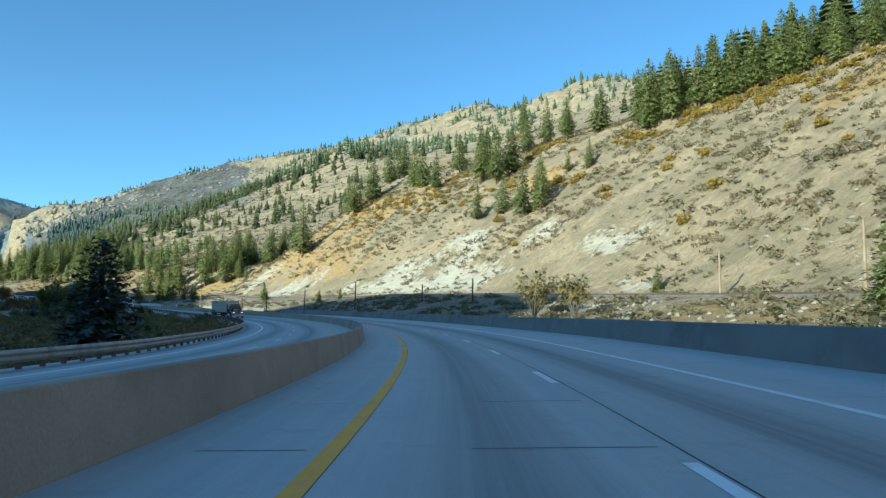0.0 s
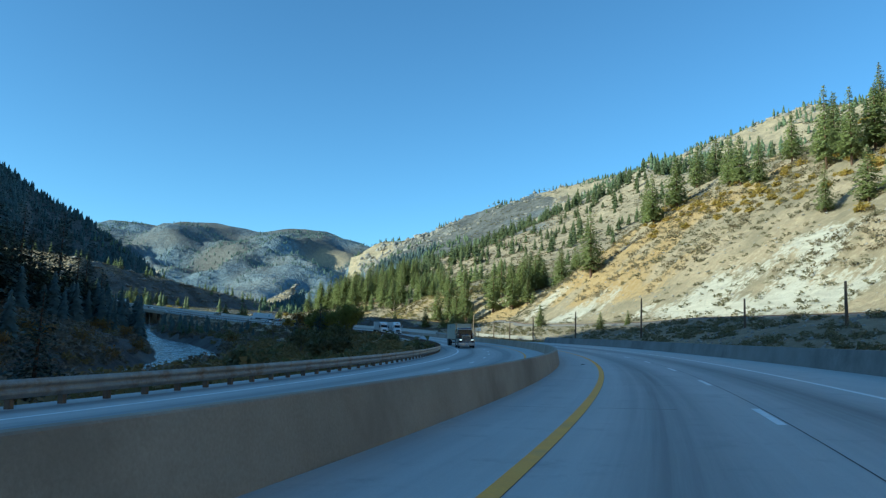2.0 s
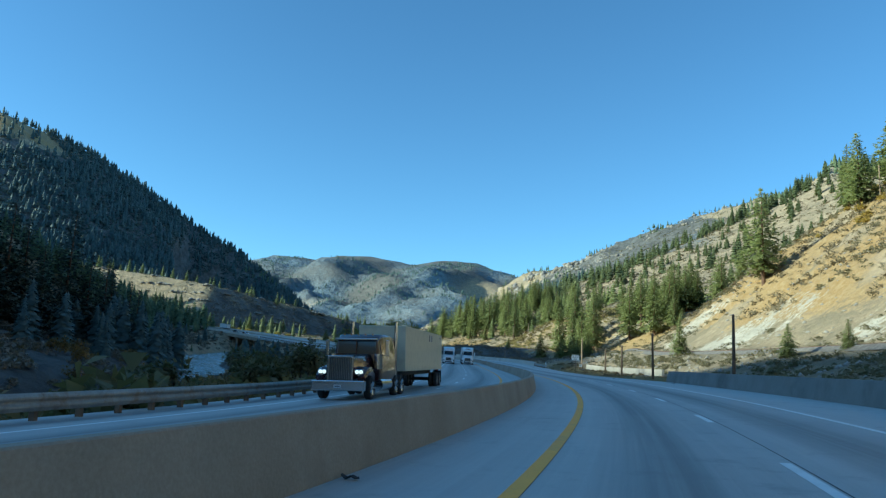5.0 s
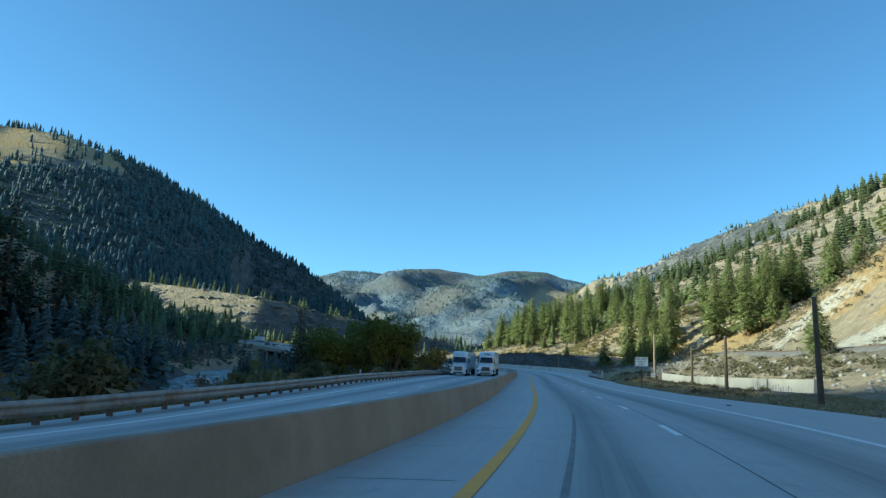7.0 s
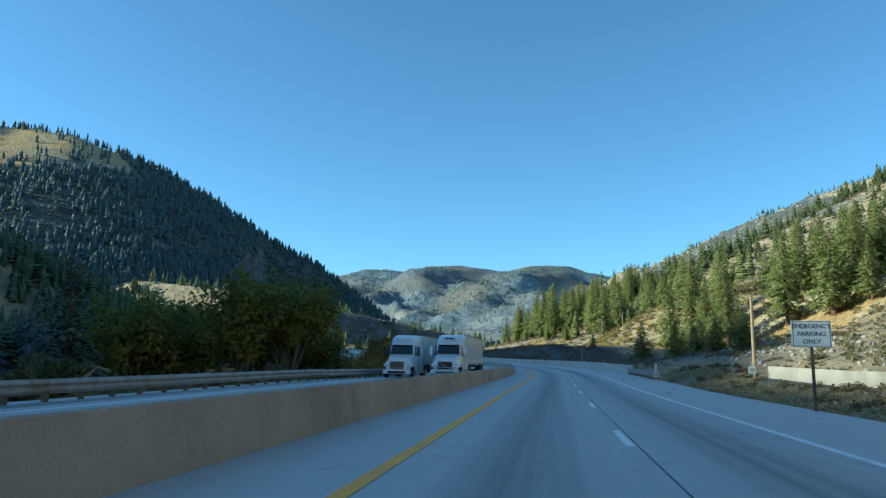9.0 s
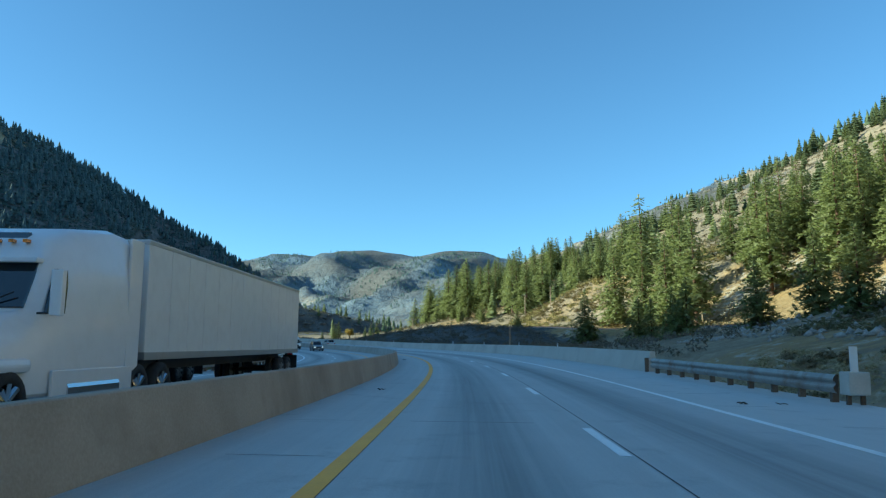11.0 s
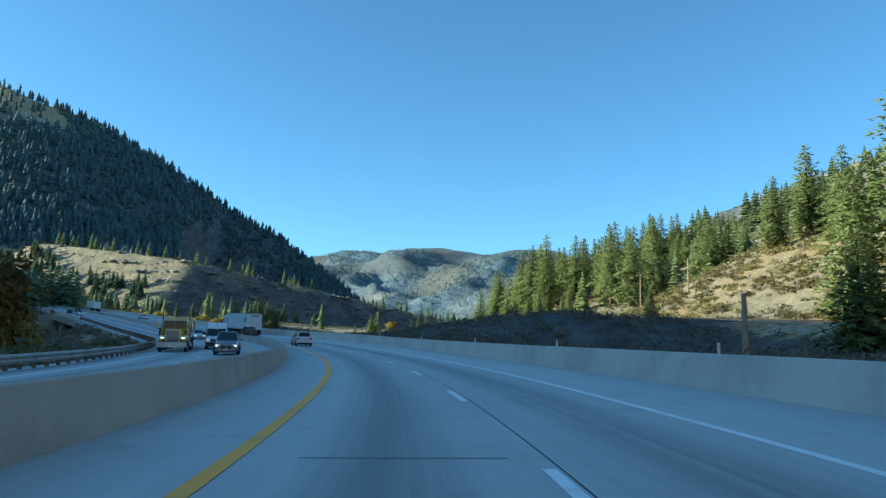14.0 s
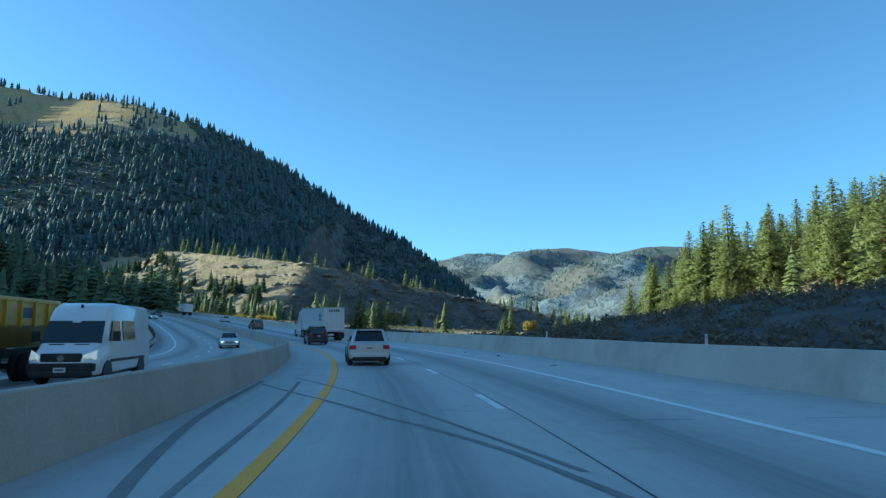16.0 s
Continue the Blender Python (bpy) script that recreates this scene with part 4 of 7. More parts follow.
def bough_tree(rng, whorls=13, bare=0.07, girth=0.2, boughs=8, broad=0.42):
    """A conifer of unit height for the middle distance: whorls of kite-shaped drooping boughs round a stem."""
    v, f = [], []
    for k in range(whorls):
        u = (k + rng.uniform(-0.25, 0.25)) / whorls
        z = bare + (0.95 - bare) * max(u, 0.0)
        r = girth * (1 - u) ** 0.75 + 0.02
        n = boughs if k < whorls * 0.6 else boughs - 2
        a0 = rng.uniform(0, 6.283)
        for j in range(n):
            a = a0 + 6.283 * j / n + rng.uniform(-0.25, 0.25)
            q = r * rng.uniform(0.65, 1.25)
            c, d = math.cos(a), math.sin(a)
            w = q * broad + 0.012
            i = len(v)
            v += [(0.01 * c, 0.01 * d, z + 0.3 * q + 0.02), (0.6 * q * c - w * d, 0.6 * q * d + w * c, z - 0.06 * q), (q * c, q * d, z - 0.28 * q), (0.6 * q * c + w * d, 0.6 * q * d - w * c, z - 0.06 * q - rng.uniform(0, 0.15) * q)]
            f += [(i, i + 1, i + 2), (i, i + 2, i + 3)]
    i = len(v)
    v += [(0.02, 0, 0.9), (-0.012, 0.016, 0.9), (-0.012, -0.016, 0.9), (0, 0, 1.0), (0.012, 0, -0.05), (-0.012, 0, -0.05)]
    f += [(i, i + 1, i + 3), (i + 1, i + 2, i + 3), (i + 2, i, i + 3), (i + 4, i + 3, i + 5)]
    return np.array(v), np.array(f)


def shrub(rng, leaves, spread=0.6, tall=0.55, leaf=0.17):
    """A unit shrub: leafy triangles thrown over a low dome."""
    v, f = [], []
    for k in range(leaves):
        a, e = rng.uniform(0, 6.283), math.asin(rng.uniform(0.02, 1))
        r = rng.uniform(0.35, 1.0)
        c = np.array([spread * r * math.cos(e) * math.cos(a), spread * r * math.cos(e) * math.sin(a), tall * r * math.sin(e) + 0.04])
        i = len(v)
        for _ in range(3):
            v.append(tuple(c + np.array([rng.uniform(-leaf, leaf) for _ in range(3)])))
        f.append((i, i + 1, i + 2))
    return np.array(v), np.array(f)


def scatter(name, shapes, x, y, size, mat, label, category, seed=0, z=None, wide=1.0, sink=0.03):
    """Joins many small plants into one object."""
    g = np.random.default_rng(seed)
    if z is None:
        z = height(x, y)
    vs, fs, n = [], [], 0
    pick = g.integers(0, len(shapes), len(x))
    ang = g.uniform(0, 6.283, len(x))
    for k, (sv, sf) in enumerate(shapes):
        idx = np.nonzero(pick == k)[0]
        if not len(idx):
            continue
        c, s = np.cos(ang[idx])[:, None], np.sin(ang[idx])[:, None]
        h = size[idx][:, None]
        w = h * wide * g.uniform(0.85, 1.2, len(idx))[:, None]
        px = (sv[None, :, 0] * c - sv[None, :, 1] * s) * w + x[idx][:, None]
        py = (sv[None, :, 0] * s + sv[None, :, 1] * c) * w + y[idx][:, None]
        pz = (sv[None, :, 2] - sink) * h + z[idx][:, None]
        vs.append(np.stack([px, py, pz], -1).reshape(-1, 3))
        fs.append((sf[None] + (n + np.arange(len(idx)) * len(sv))[:, None, None]).reshape(-1, 3))
        n += len(idx) * len(sv)
    vs, fs = np.concatenate(vs), np.concatenate(fs)
    me = bpy.data.meshes.new(name)
    me.vertices.add(len(vs))
    me.vertices.foreach_set("co", vs.astype(np.float32).ravel())
    me.loops.add(len(fs) * 3)
    me.loops.foreach_set("vertex_index", fs.astype(np.int32).ravel())
    me.polygons.add(len(fs))
    me.polygons.foreach_set("loop_start", (np.arange(len(fs)) * 3).astype(np.int32))
    me.update(calc_edges=True)
    me.materials.append(mat)
    return tagged(new(name, me), label, category, kind="stuff")


vr = random.Random(9)
MID = [ragged_tree(vr, 9, 10) for _ in range(5)]
FULL = [bough_tree(vr, vr.choice((11, 12, 13)), 0.07, vr.uniform(0.17, 0.22)) for _ in range(8)]
FINE = [bough_tree(vr, 26, 0.05, vr.uniform(0.16, 0.21), 10, 0.3) for _ in range(5)]
FAR = [ragged_tree(vr, 4, 6, 0.05, 0.2) for _ in range(5)]
BUSH = [shrub(vr, 60) for _ in range(6)]
BUSH_NEAR = [shrub(vr, 210, 0.6, 0.7) for _ in range(3)]
ng = np.random.default_rng(3)


def area(n, s0, s1, n0, n1, power=1.0):
    st = ng.uniform(s0, s1, n)
    off = n0 + (n1 - n0) * ng.random(n) ** power
    p = rp(st, off)
    return p[:, 0], p[:, 1]


STONES = []
for k in range(3):
    v = np.array([(0, 0, 0.5), (0.5, 0.1, 0.1), (0.1, 0.5, 0.05), (-0.5, 0.05, 0.1), (-0.05, -0.5, 0.1), (0, 0, -0.3)]) + ng.uniform(-0.12, 0.12, (6, 3))
    STONES.append((v, np.array([(0, 1, 2), (0, 2, 3), (0, 3, 4), (0, 4, 1), (5, 2, 1), (5, 3, 2), (5, 4, 3), (5, 1, 4)])))
# jagged outcrops over the far ridge
M_CRAG = rough_mat("weathered_crag", (0.20, 0.175, 0.145), (0.38, 0.345, 0.30), 0.05, 0.6, 0.95, 0.9, 1.0)
x, y = ng.uniform(-1350, 120, 9000), ng.uniform(1050, 2200, 9000)
d, _, _ = along(x, y, RIDGE_RIGHT)
reach = np.where(x < -780, 760, 430)
keep = (d < reach) & (fbm(x, y, 130, 4, 90) > -0.05) & (ng.random(len(x)) < np.clip(1.15 - d / reach, 0, 1))
scatter("ridge_crags", STONES, x[keep], y[keep], ng.uniform(3, 12, keep.sum()), M_CRAG, "jagged grey-brown outcrops on a dry ridge", "rock", 28, wide=1.3, sink=0.22)
x, y = ng.uniform(-1260, -820, 900), ng.uniform(1560, 2080, 900)
d, _, _ = along(x, y, RIDGE_RIGHT)
keep = (d > 40) & (d < 620)
scatter("cliff_crags", STONES, x[keep], y[keep], ng.uniform(7, 24, keep.sum()), M_CRAG, "broken rock faces at the end of a ridge", "rock", 33, wide=0.9, sink=0.15)
# valley forest beyond the wood
x, y = area(1500, 380, 740, 100, 520, 1.3)
sb, nb = to_road(x, y)
keep = (fbm(x, y, 90, 3, 91) > -0.3) & (x > -152 - 0.82 * (y - 341)) & (nb > 215) & ((ng.random(len(x)) < 0.3) | (sb > 560) | (nb > 400))
scatter("forest", FULL, x[keep], y[keep], ng.uniform(10, 19, keep.sum()), M_LIT_SLOPE_PINE, "dense sunlit conifer forest on the valley floor", "forest", 1)
x, y = area(34, 478, 540, 118, 185)
scatter("spur_trees", FULL, x, y, ng.uniform(8, 15, len(x)), M_PINE, "clumps of sunlit conifers over an open spur", "forest", 44, wide=1.15)
u = ng.random(34)
x, y = 66 + 52 * u + ng.uniform(0, 13, 34), 236 - 82 * u + ng.uniform(-5, 10, 34)
scatter("crest_trees", FULL, x, y, ng.uniform(15, 22, 34), M_LIT_SLOPE_PINE, "dense conifers behind the crest of a cut slope", "forest", 45, wide=1.15)
x, y = area(70, 230, 420, -230, -130)
x2, y2 = area(60, 150, 440, -130, -92)
x, y = np.concatenate([x, x2]), np.concatenate([y, y2])
scatter("river_slope_trees", FINE, x, y, ng.uniform(10, 18, len(x)), M_SHADED_CONIFER, "dark conifers above the far river bank", "forest", 46, wide=1.15)
# open trees over the upper right-hand slopes
x, y = area(230, 400, 620, 150, 420)
scatter("hillside_trees", FULL, x, y, ng.uniform(5, 11, len(x)), M_LIT_SLOPE_PINE, "small conifers dotted over a brushy slope above the wood", "forest", 47, wide=1.15)
x, y = area(3600, 380, 640, 118, 430)
scatter("hillside_brush", [shrub(vr, 14, 0.6, 0.5, 0.24) for _ in range(4)], x, y, ng.uniform(1.2, 3.4, len(x)), M_DRYBRUSH, "dry brush over the slope above the wood", "shrub", 48, wide=1.3)
x, y = area(650, 150, 700, 150, 700)
keep = fbm(x, y, 120, 3, 93) > 0.2
scatter("hillside_trees", FULL, x[keep], y[keep], ng.uniform(5, 12, keep.sum()), M_LIT_SLOPE_PINE, "scattered conifers on a dry upper slope", "forest", 2)
x, y = ng.uniform(-1300, 250, 9500), ng.uniform(850, 2150, 9500)
d, _, _ = along(x, y, RIDGE_RIGHT)
keep = (d < 800) & (fbm(x, y, 160, 4, 95) > -0.05 + 0.2 * (d < 160))
scatter("ridge_trees", FAR, x[keep], y[keep], ng.uniform(6, 15, keep.sum()), M_FAR_PINE, "small conifers scattered over a rocky ridge", "forest", 3, wide=1.3)
x, y = ng.uniform(-1350, 420, 16000), ng.uniform(800, 2200, 16000)
d = np.minimum(along(x, y, RIDGE_RIGHT)[0], along(x, y, RIDGE_END)[0])
keep = (d < 700) & (fbm(x, y, 70, 4, 96) > -0.2)
scatter("ridge_brush", [shrub(vr, 9, 0.6, 0.5, 0.3) for _ in range(4)], x[keep], y[keep], ng.uniform(2.0, 5.5, keep.sum()), M_SAGE, "dark brush dotted over a dry rocky ridge", "shrub", 38, wide=1.3)


def ridge_points(line, n, spread):
    ln = np.array(line, float)
    cum = np.concatenate([[0], np.cumsum(np.hypot(*np.diff(ln[:, :2], axis=0).T))])
    u = ng.uniform(0, cum[-1], n)
    return np.interp(u, cum, ln[:, 0]) + ng.normal(0, spread, n), np.interp(u, cum, ln[:, 1]) + ng.normal(0, spread, n)


x, y = ridge_points(RIDGE_RIGHT, 150, 14)
scatter("skyline_trees", FAR, x, y, ng.uniform(8, 15, len(x)), M_FAR_PINE, "single conifers along a rocky skyline", "forest", 4, wide=1.2)
# the shaded mountain across the river
x, y = ng.uniform(-1650, -650, 19000), ng.uniform(350, 1500, 19000)
d, h, sd = along(x, y, RIDGE_LEFT)
zz = height(x, y)
keep = (d < 640) & (zz > 60) & (fbm(x, y, 110, 4, 97) + 0.35 * (zz < 350) > -0.12) & ~((zz > 330) & (x < -1250) & (y < 760) & (ng.random(len(x)) < 0.7))
dt, _, _ = along(x, y, RIDGE_TAN)
keep &= (dt > 75) & ((ng.random(len(x)) < 0.45) | (zz < 150))
scatter("mountain_forest", FAR, x[keep], y[keep], ng.uniform(11, 20, keep.sum()), M_SHADED_CONIFER, "dark conifer forest on a shaded mountain face", "forest", 5, z=zz[keep], wide=1.3)
# low scrub added to darken the ground of the shaded face
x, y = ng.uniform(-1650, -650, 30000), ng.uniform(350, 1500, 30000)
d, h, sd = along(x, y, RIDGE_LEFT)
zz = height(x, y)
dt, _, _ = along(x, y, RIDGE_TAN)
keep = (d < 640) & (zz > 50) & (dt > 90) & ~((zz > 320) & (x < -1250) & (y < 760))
scatter("mountain_scrub", [shrub(vr, 9, 0.6, 0.5, 0.34) for _ in range(4)], x[keep], y[keep], ng.uniform(3, 8, keep.sum()), M_SHADED_CONIFER, "dark scrub between the conifers of a shaded mountain face", "shrub", 39, z=zz[keep], wide=1.35)
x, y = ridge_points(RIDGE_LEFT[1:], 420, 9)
scatter("skyline_trees", FAR, x, y, ng.uniform(8, 17, len(x)), M_SHADED_CONIFER, "conifers standing along the mountain skyline", "forest", 6, wide=1.15)
x, y = ng.uniform(-900, -430, 1500), ng.uniform(330, 640, 1500)
dt, _, _ = along(x, y, RIDGE_TAN)
keep = (dt > 55 + 60 * (y > 560)) & (y - 357 < 0.33 * (-x - 185)) & (fbm(x, y, 90, 3, 98) > -0.35)
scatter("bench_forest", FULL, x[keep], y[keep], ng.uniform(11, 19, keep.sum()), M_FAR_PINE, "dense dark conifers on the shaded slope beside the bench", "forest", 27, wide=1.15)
x, y = ng.uniform(-760, -640, 420), ng.uniform(560, 860, 420)
dt, _, _ = along(x, y, RIDGE_TAN)
keep = (dt < 75) & (x > -735)
scatter("bench_ledges", STONES, x[keep], y[keep], ng.uniform(0.7, 1.9, keep.sum()), M_CRAG, "broken ledges across the face of a tan bench", "rock", 29, wide=1.7)
x, y = ng.uniform(-880, -600, 12000), ng.uniform(500, 880, 12000)
dt, _, _ = along(x, y, RIDGE_TAN)
zz = height(x, y) + 1.5 * fbm(x, y, 40, 3, 87)
ledge = (np.mod(zz, 9.0) < 1.1) & (fbm(x, y, 34, 3, 88) > -0.15)
keep = (dt < 115) & ledge
scatter("ledge_rocks", STONES, x[keep], y[keep], ng.uniform(1.8, 4.2, keep.sum()), M_CRAG, "long rows of weathered rock ledges along a tan bench", "rock", 36, wide=1.8, sink=0.1)
keep = (dt < 120) & ~ledge & (ng.random(len(x)) < 0.28)
scatter("bench_tufts", [shrub(vr, 16, 0.6, 0.5, 0.2) for _ in range(4)], x[keep], y[keep], ng.uniform(0.8, 2.2, keep.sum()), M_DRYBRUSH, "pale dry tufts of brush on a tan bench", "shrub", 37, wide=1.4)
x, y = ridge_points(RIDGE_TAN + [(-600, 900, 30), (-560, 960, 20)], 66, 11)
x -= 18
y += 14
scatter("bench_trees", FULL, x, y, ng.uniform(9, 16, len(x)), M_LIT_SLOPE_PINE, "row of pale green conifers on a tan bench", "forest", 7)
x, y = ng.uniform(-930, -560, 1500), ng.uniform(440, 640, 1500)
foot = 0.334 * (x + 690) - 0.943 * (y - 624)
keep = (foot > np.interp(x, [-840, -790, -690, -640], [8, 24, 34, 52])) & (foot < 150) & (ng.random(len(x)) < np.interp(x, [-700, -620], [0.75, 0.25]))
scatter("bench_foot_trees", FULL, x[keep], y[keep], ng.uniform(8, 15, keep.sum()), M_FAR_PINE, "dark conifers along the foot of a tan bench", "forest", 40, wide=1.2)
# brush laid on to darken the bench's east face where it is shaded
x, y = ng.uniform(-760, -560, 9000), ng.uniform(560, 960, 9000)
shaded_side = 1.35 * (0.98 * (x + 690) - 0.19 * (y - 624)) - np.maximum(0.334 * (x + 690) - 0.943 * (y - 624), -4)
keep = (shaded_side > 0) & (shaded_side < 150)
scatter("lee_brush", [shrub(vr, 12, 0.6, 0.5, 0.26) for _ in range(4)], x[keep], y[keep], ng.uniform(1.0, 2.6, keep.sum()), M_BANK, "dense brown brush added to darken the shaded side of a tan bench", "shrub", 41, wide=1.4)
# lower wooded spur left of the bend, and trees at the foot of the tan bench
x, y = area(700, 640, 940, -210, -16)
scatter("spur_forest", MID, x, y, ng.uniform(10, 19, len(x)), M_FAR_PINE, "dark conifers crowding a shaded spur", "forest", 8)
x, y = area(34, 640, 900, 34, 120)
scatter("roadside_trees", MID, x, y, ng.uniform(7, 14, len(x)), M_LIT_SLOPE_PINE, "young conifers beyond the bridge", "forest", 9, wide=1.2)
x, y = area(1000, 60, 560, -560, -165)
keep = along(x, y, RIDGE_SHADE)[0] > 90
x, y = x[keep], y[keep]
scatter("slope_forest", FULL, x, y, ng.uniform(9, 17, len(x)), M_SHADED_CONIFER, "dark conifers on the shaded river slope", "forest", 10)
x, y = area(520, 420, 720, -190, -44)
sb, nb = to_road(x, y)
dr, _, _ = along(x, y, RIVER)
keep = (dr > 10) & ((nb < -62) | (sb > 600))
scatter("river_wood", FULL, x[keep], y[keep], np.where(nb[keep] < -90, ng.uniform(9, 16, keep.sum()), ng.uniform(3, 6, keep.sum())), M_FAR_PINE, "dark conifers and saplings along the shaded river", "forest", 31, wide=1.2)
# far mountain
x, y = ng.uniform(-4700, -1300, 13000), ng.uniform(2300, 4300, 13000)
d, _, _ = along(x, y, RIDGE_FAR)
keep = (d < 1500) & (d > 60) & (fbm(x, y, 260, 4, 99) > -0.02)
scatter("distant_forest", FAR, x[keep], y[keep], ng.uniform(8, 16, keep.sum()), M_HAZED_PINE, "forest patches on a distant mountain", "forest", 11, wide=1.7)

# sagebrush over the cut slope, verge and lay-by
x, y = area(5600, -60, 350, 43, 140)
keep = fbm(x, y, 24, 3, 101) > -0.3
scatter("sagebrush", [shrub(vr, 32, 0.6, 0.55, 0.19) for _ in range(5)], x[keep], y[keep], ng.uniform(0.5, 1.8, keep.sum()), M_SAGE, "grey-green sagebrush dotted over the dry slope", "shrub", 12, wide=1.35)
x, y = area(3600, 350, 560, 56, 190)
scatter("sagebrush", [shrub(vr, 28, 0.6, 0.55, 0.2) for _ in range(5)], x, y, ng.uniform(0.6, 1.8, len(x)), M_SAGE, "grey-green brush under the conifers", "shrub", 13, wide=1.4)
x, y = area(900, 430, 505, 62, 118)
keep = fbm(x, y, 18, 3, 108) > -0.1
scatter("spur_brush", BUSH, x[keep], y[keep], ng.uniform(0.8, 2.4, keep.sum()), M_PALEGOLD, "straw-yellow brush over an open spur", "shrub", 42, wide=1.2)
x, y = area(1100, 430, 505, 62, 118)
keep = fbm(x, y, 14, 3, 109) > 0.0
scatter("spur_brush", BUSH, x[keep], y[keep], ng.uniform(0.7, 2.0, keep.sum()), M_RUSTBUSH, "brown brush over an open spur", "shrub", 43, wide=1.25)
x, y = area(1500, 10, 330, 15, 32)
sb, nb = to_road(x, y)
keep = (fbm(x, y, 14, 2, 103) > -0.35) & ~((sb > 186) & (nb < 22))
scatter("verge_brush", BUSH, x[keep], y[keep], ng.uniform(0.4, 1.3, keep.sum()), M_SAGE, "low dry brush on the bank below the railway", "shrub", 14, wide=1.4)
x, y = area(4200, 330, 660, 13.5, 46)
sb, _ = to_road(x, y)
keep = ng.random(len(x)) < np.interp(sb, [330, 400, 432], [0.22, 0.4, 1.0])
x, y = x[keep], y[keep]
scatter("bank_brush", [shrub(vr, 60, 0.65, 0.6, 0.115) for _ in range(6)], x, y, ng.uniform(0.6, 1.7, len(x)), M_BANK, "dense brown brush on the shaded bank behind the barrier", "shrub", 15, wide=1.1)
x, y = area(170, 198, 320, 14.2, 20)
keep = fbm(x, y, 9, 2, 110) > -0.15
x, y = x[keep], y[keep]
scatter("layby_brush", BUSH_NEAR, x, y, ng.uniform(0.3, 0.75, len(x)), M_DRYBRUSH, "soft dry brush along the lay-by", "shrub", 16, wide=1.3)
x, y = area(2300, 198, 322, 12.9, 18.5)
scatter("straw_grass", [shrub(vr, 40, 0.6, 0.7, 0.2) for _ in range(4)], x, y, ng.uniform(0.14, 0.42, len(x)), M_STRAW, "straw-coloured grass tufts along the lay-by", "grass", 17, wide=1.5)
x, y = area(1500, 30, 340, -72, -16.5)
x2, y2 = area(900, 30, 480, -150, -17)
x, y = np.concatenate([x, x2]), np.concatenate([y, y2])
dr, _, _ = along(x, y, RIVER)
keep = dr > 12
scatter("riverside_brush", BUSH, x[keep], y[keep], ng.uniform(1.2, 3.0, keep.sum()), M_RUSTBUSH, "russet willow brush along the river", "shrub", 18, wide=1.2)
x, y = area(3000, 90, 330, -140, -52)
dr, _, _ = along(x, y, RIVER)
keep = (dr > 11) & (fbm(x, y, 20, 3, 111) > -0.35)
scatter("bank_thicket", BUSH, x[keep], y[keep], ng.uniform(1.2, 3.4, keep.sum()), M_BANK, "dark brown thicket covering the far river bank", "shrub", 49, wide=1.25)
x, y = area(2500, 395, 720, -85, -17)
dr, _, _ = along(x, y, RIVER)
keep = dr > 11
scatter("bank_thicket", BUSH, x[keep], y[keep], ng.uniform(0.9, 2.6, keep.sum()), M_BANK, "dark brown thicket inside the bend of the road", "shrub", 51, wide=1.25)
x, y = area(110, 430, 710, -90, -30)
dr, _, _ = along(x, y, RIVER)
keep = dr > 14
scatter("bend_trees", FINE, x[keep], y[keep], ng.uniform(4, 9, keep.sum()), M_SHADED_CONIFER, "dark young conifers inside the bend of the road", "forest", 52, wide=1.2)
x, y = area(150, 30, 520, -70, -17)
dr, _, _ = along(x, y, RIVER)
keep = dr > 16
scatter("riverside_willow", BUSH_NEAR, x[keep], y[keep], ng.uniform(1.5, 3.6, keep.sum()), M_WILLOW, "dull grey-green willow brush along the river", "shrub", 19, wide=1.0)
x, y = ng.uniform(-860, -640, 6000), ng.uniform(450, 860, 6000)
dt, _, _ = along(x, y, RIDGE_TAN)
keep = dt < 110
scatter("bench_brush", [shrub(vr, 12), shrub(vr, 12)], x[keep], y[keep], ng.uniform(0.8, 2.4, keep.sum()), M_SAGE, "small brush over the tan bench", "shrub", 20, wide=1.2)
x, y = area(5200, 0, 760, 110, 700, 1.2)
keep = fbm(x, y, 60, 3, 105) > -0.15
scatter("upper_brush", [shrub(vr, 16), shrub(vr, 16)], x[keep], y[keep], ng.uniform(1.2, 3.2, keep.sum()), M_SAGE, "low grey-green brush over the upper slopes", "shrub", 30, wide=1.3)
x, y = area(4800, -40, 350, 56, 150)
keep = fbm(x, y, 40, 3, 107) > -0.25
scatter("dry_brush", [shrub(vr, 34) for _ in range(4)], x[keep], y[keep], ng.uniform(0.9, 2.4, keep.sum()), M_DRYBRUSH, "dense dry tan brush over the middle of the slope", "shrub", 32, wide=1.3)
# gold autumn shrubs on the slope
x, y = area(120, 200, 345, 84, 112)
x2, y2 = area(46, 60, 200, 60, 125)
x, y = np.concatenate([x, x2]), np.concatenate([y, y2])
cx, cy = np.array([c[0] for c in CREST if c[0] > 35], float), np.array([c[1] for c in CREST if c[0] > 35], float)
k = ng.integers(0, len(cx), 130)
x, y = np.concatenate([x, cx[k] - ng.uniform(2, 9, 130)]), np.concatenate([y, cy[k] - ng.uniform(0, 8, 130)])
scatter("gold_shrubs", BUSH_NEAR, x, y, ng.uniform(1.2, 3.0, len(x)), M_GOLD, "golden autumn shrubs across the slope", "shrub", 21, wide=1.1)
x, y = area(60, 600, 760, 20, 60)
scatter("gold_shrubs", BUSH_NEAR, x, y, ng.uniform(1.5, 4.0, len(x)), M_GOLD, "golden shrubs on the valley floor", "shrub", 22, wide=1.0)
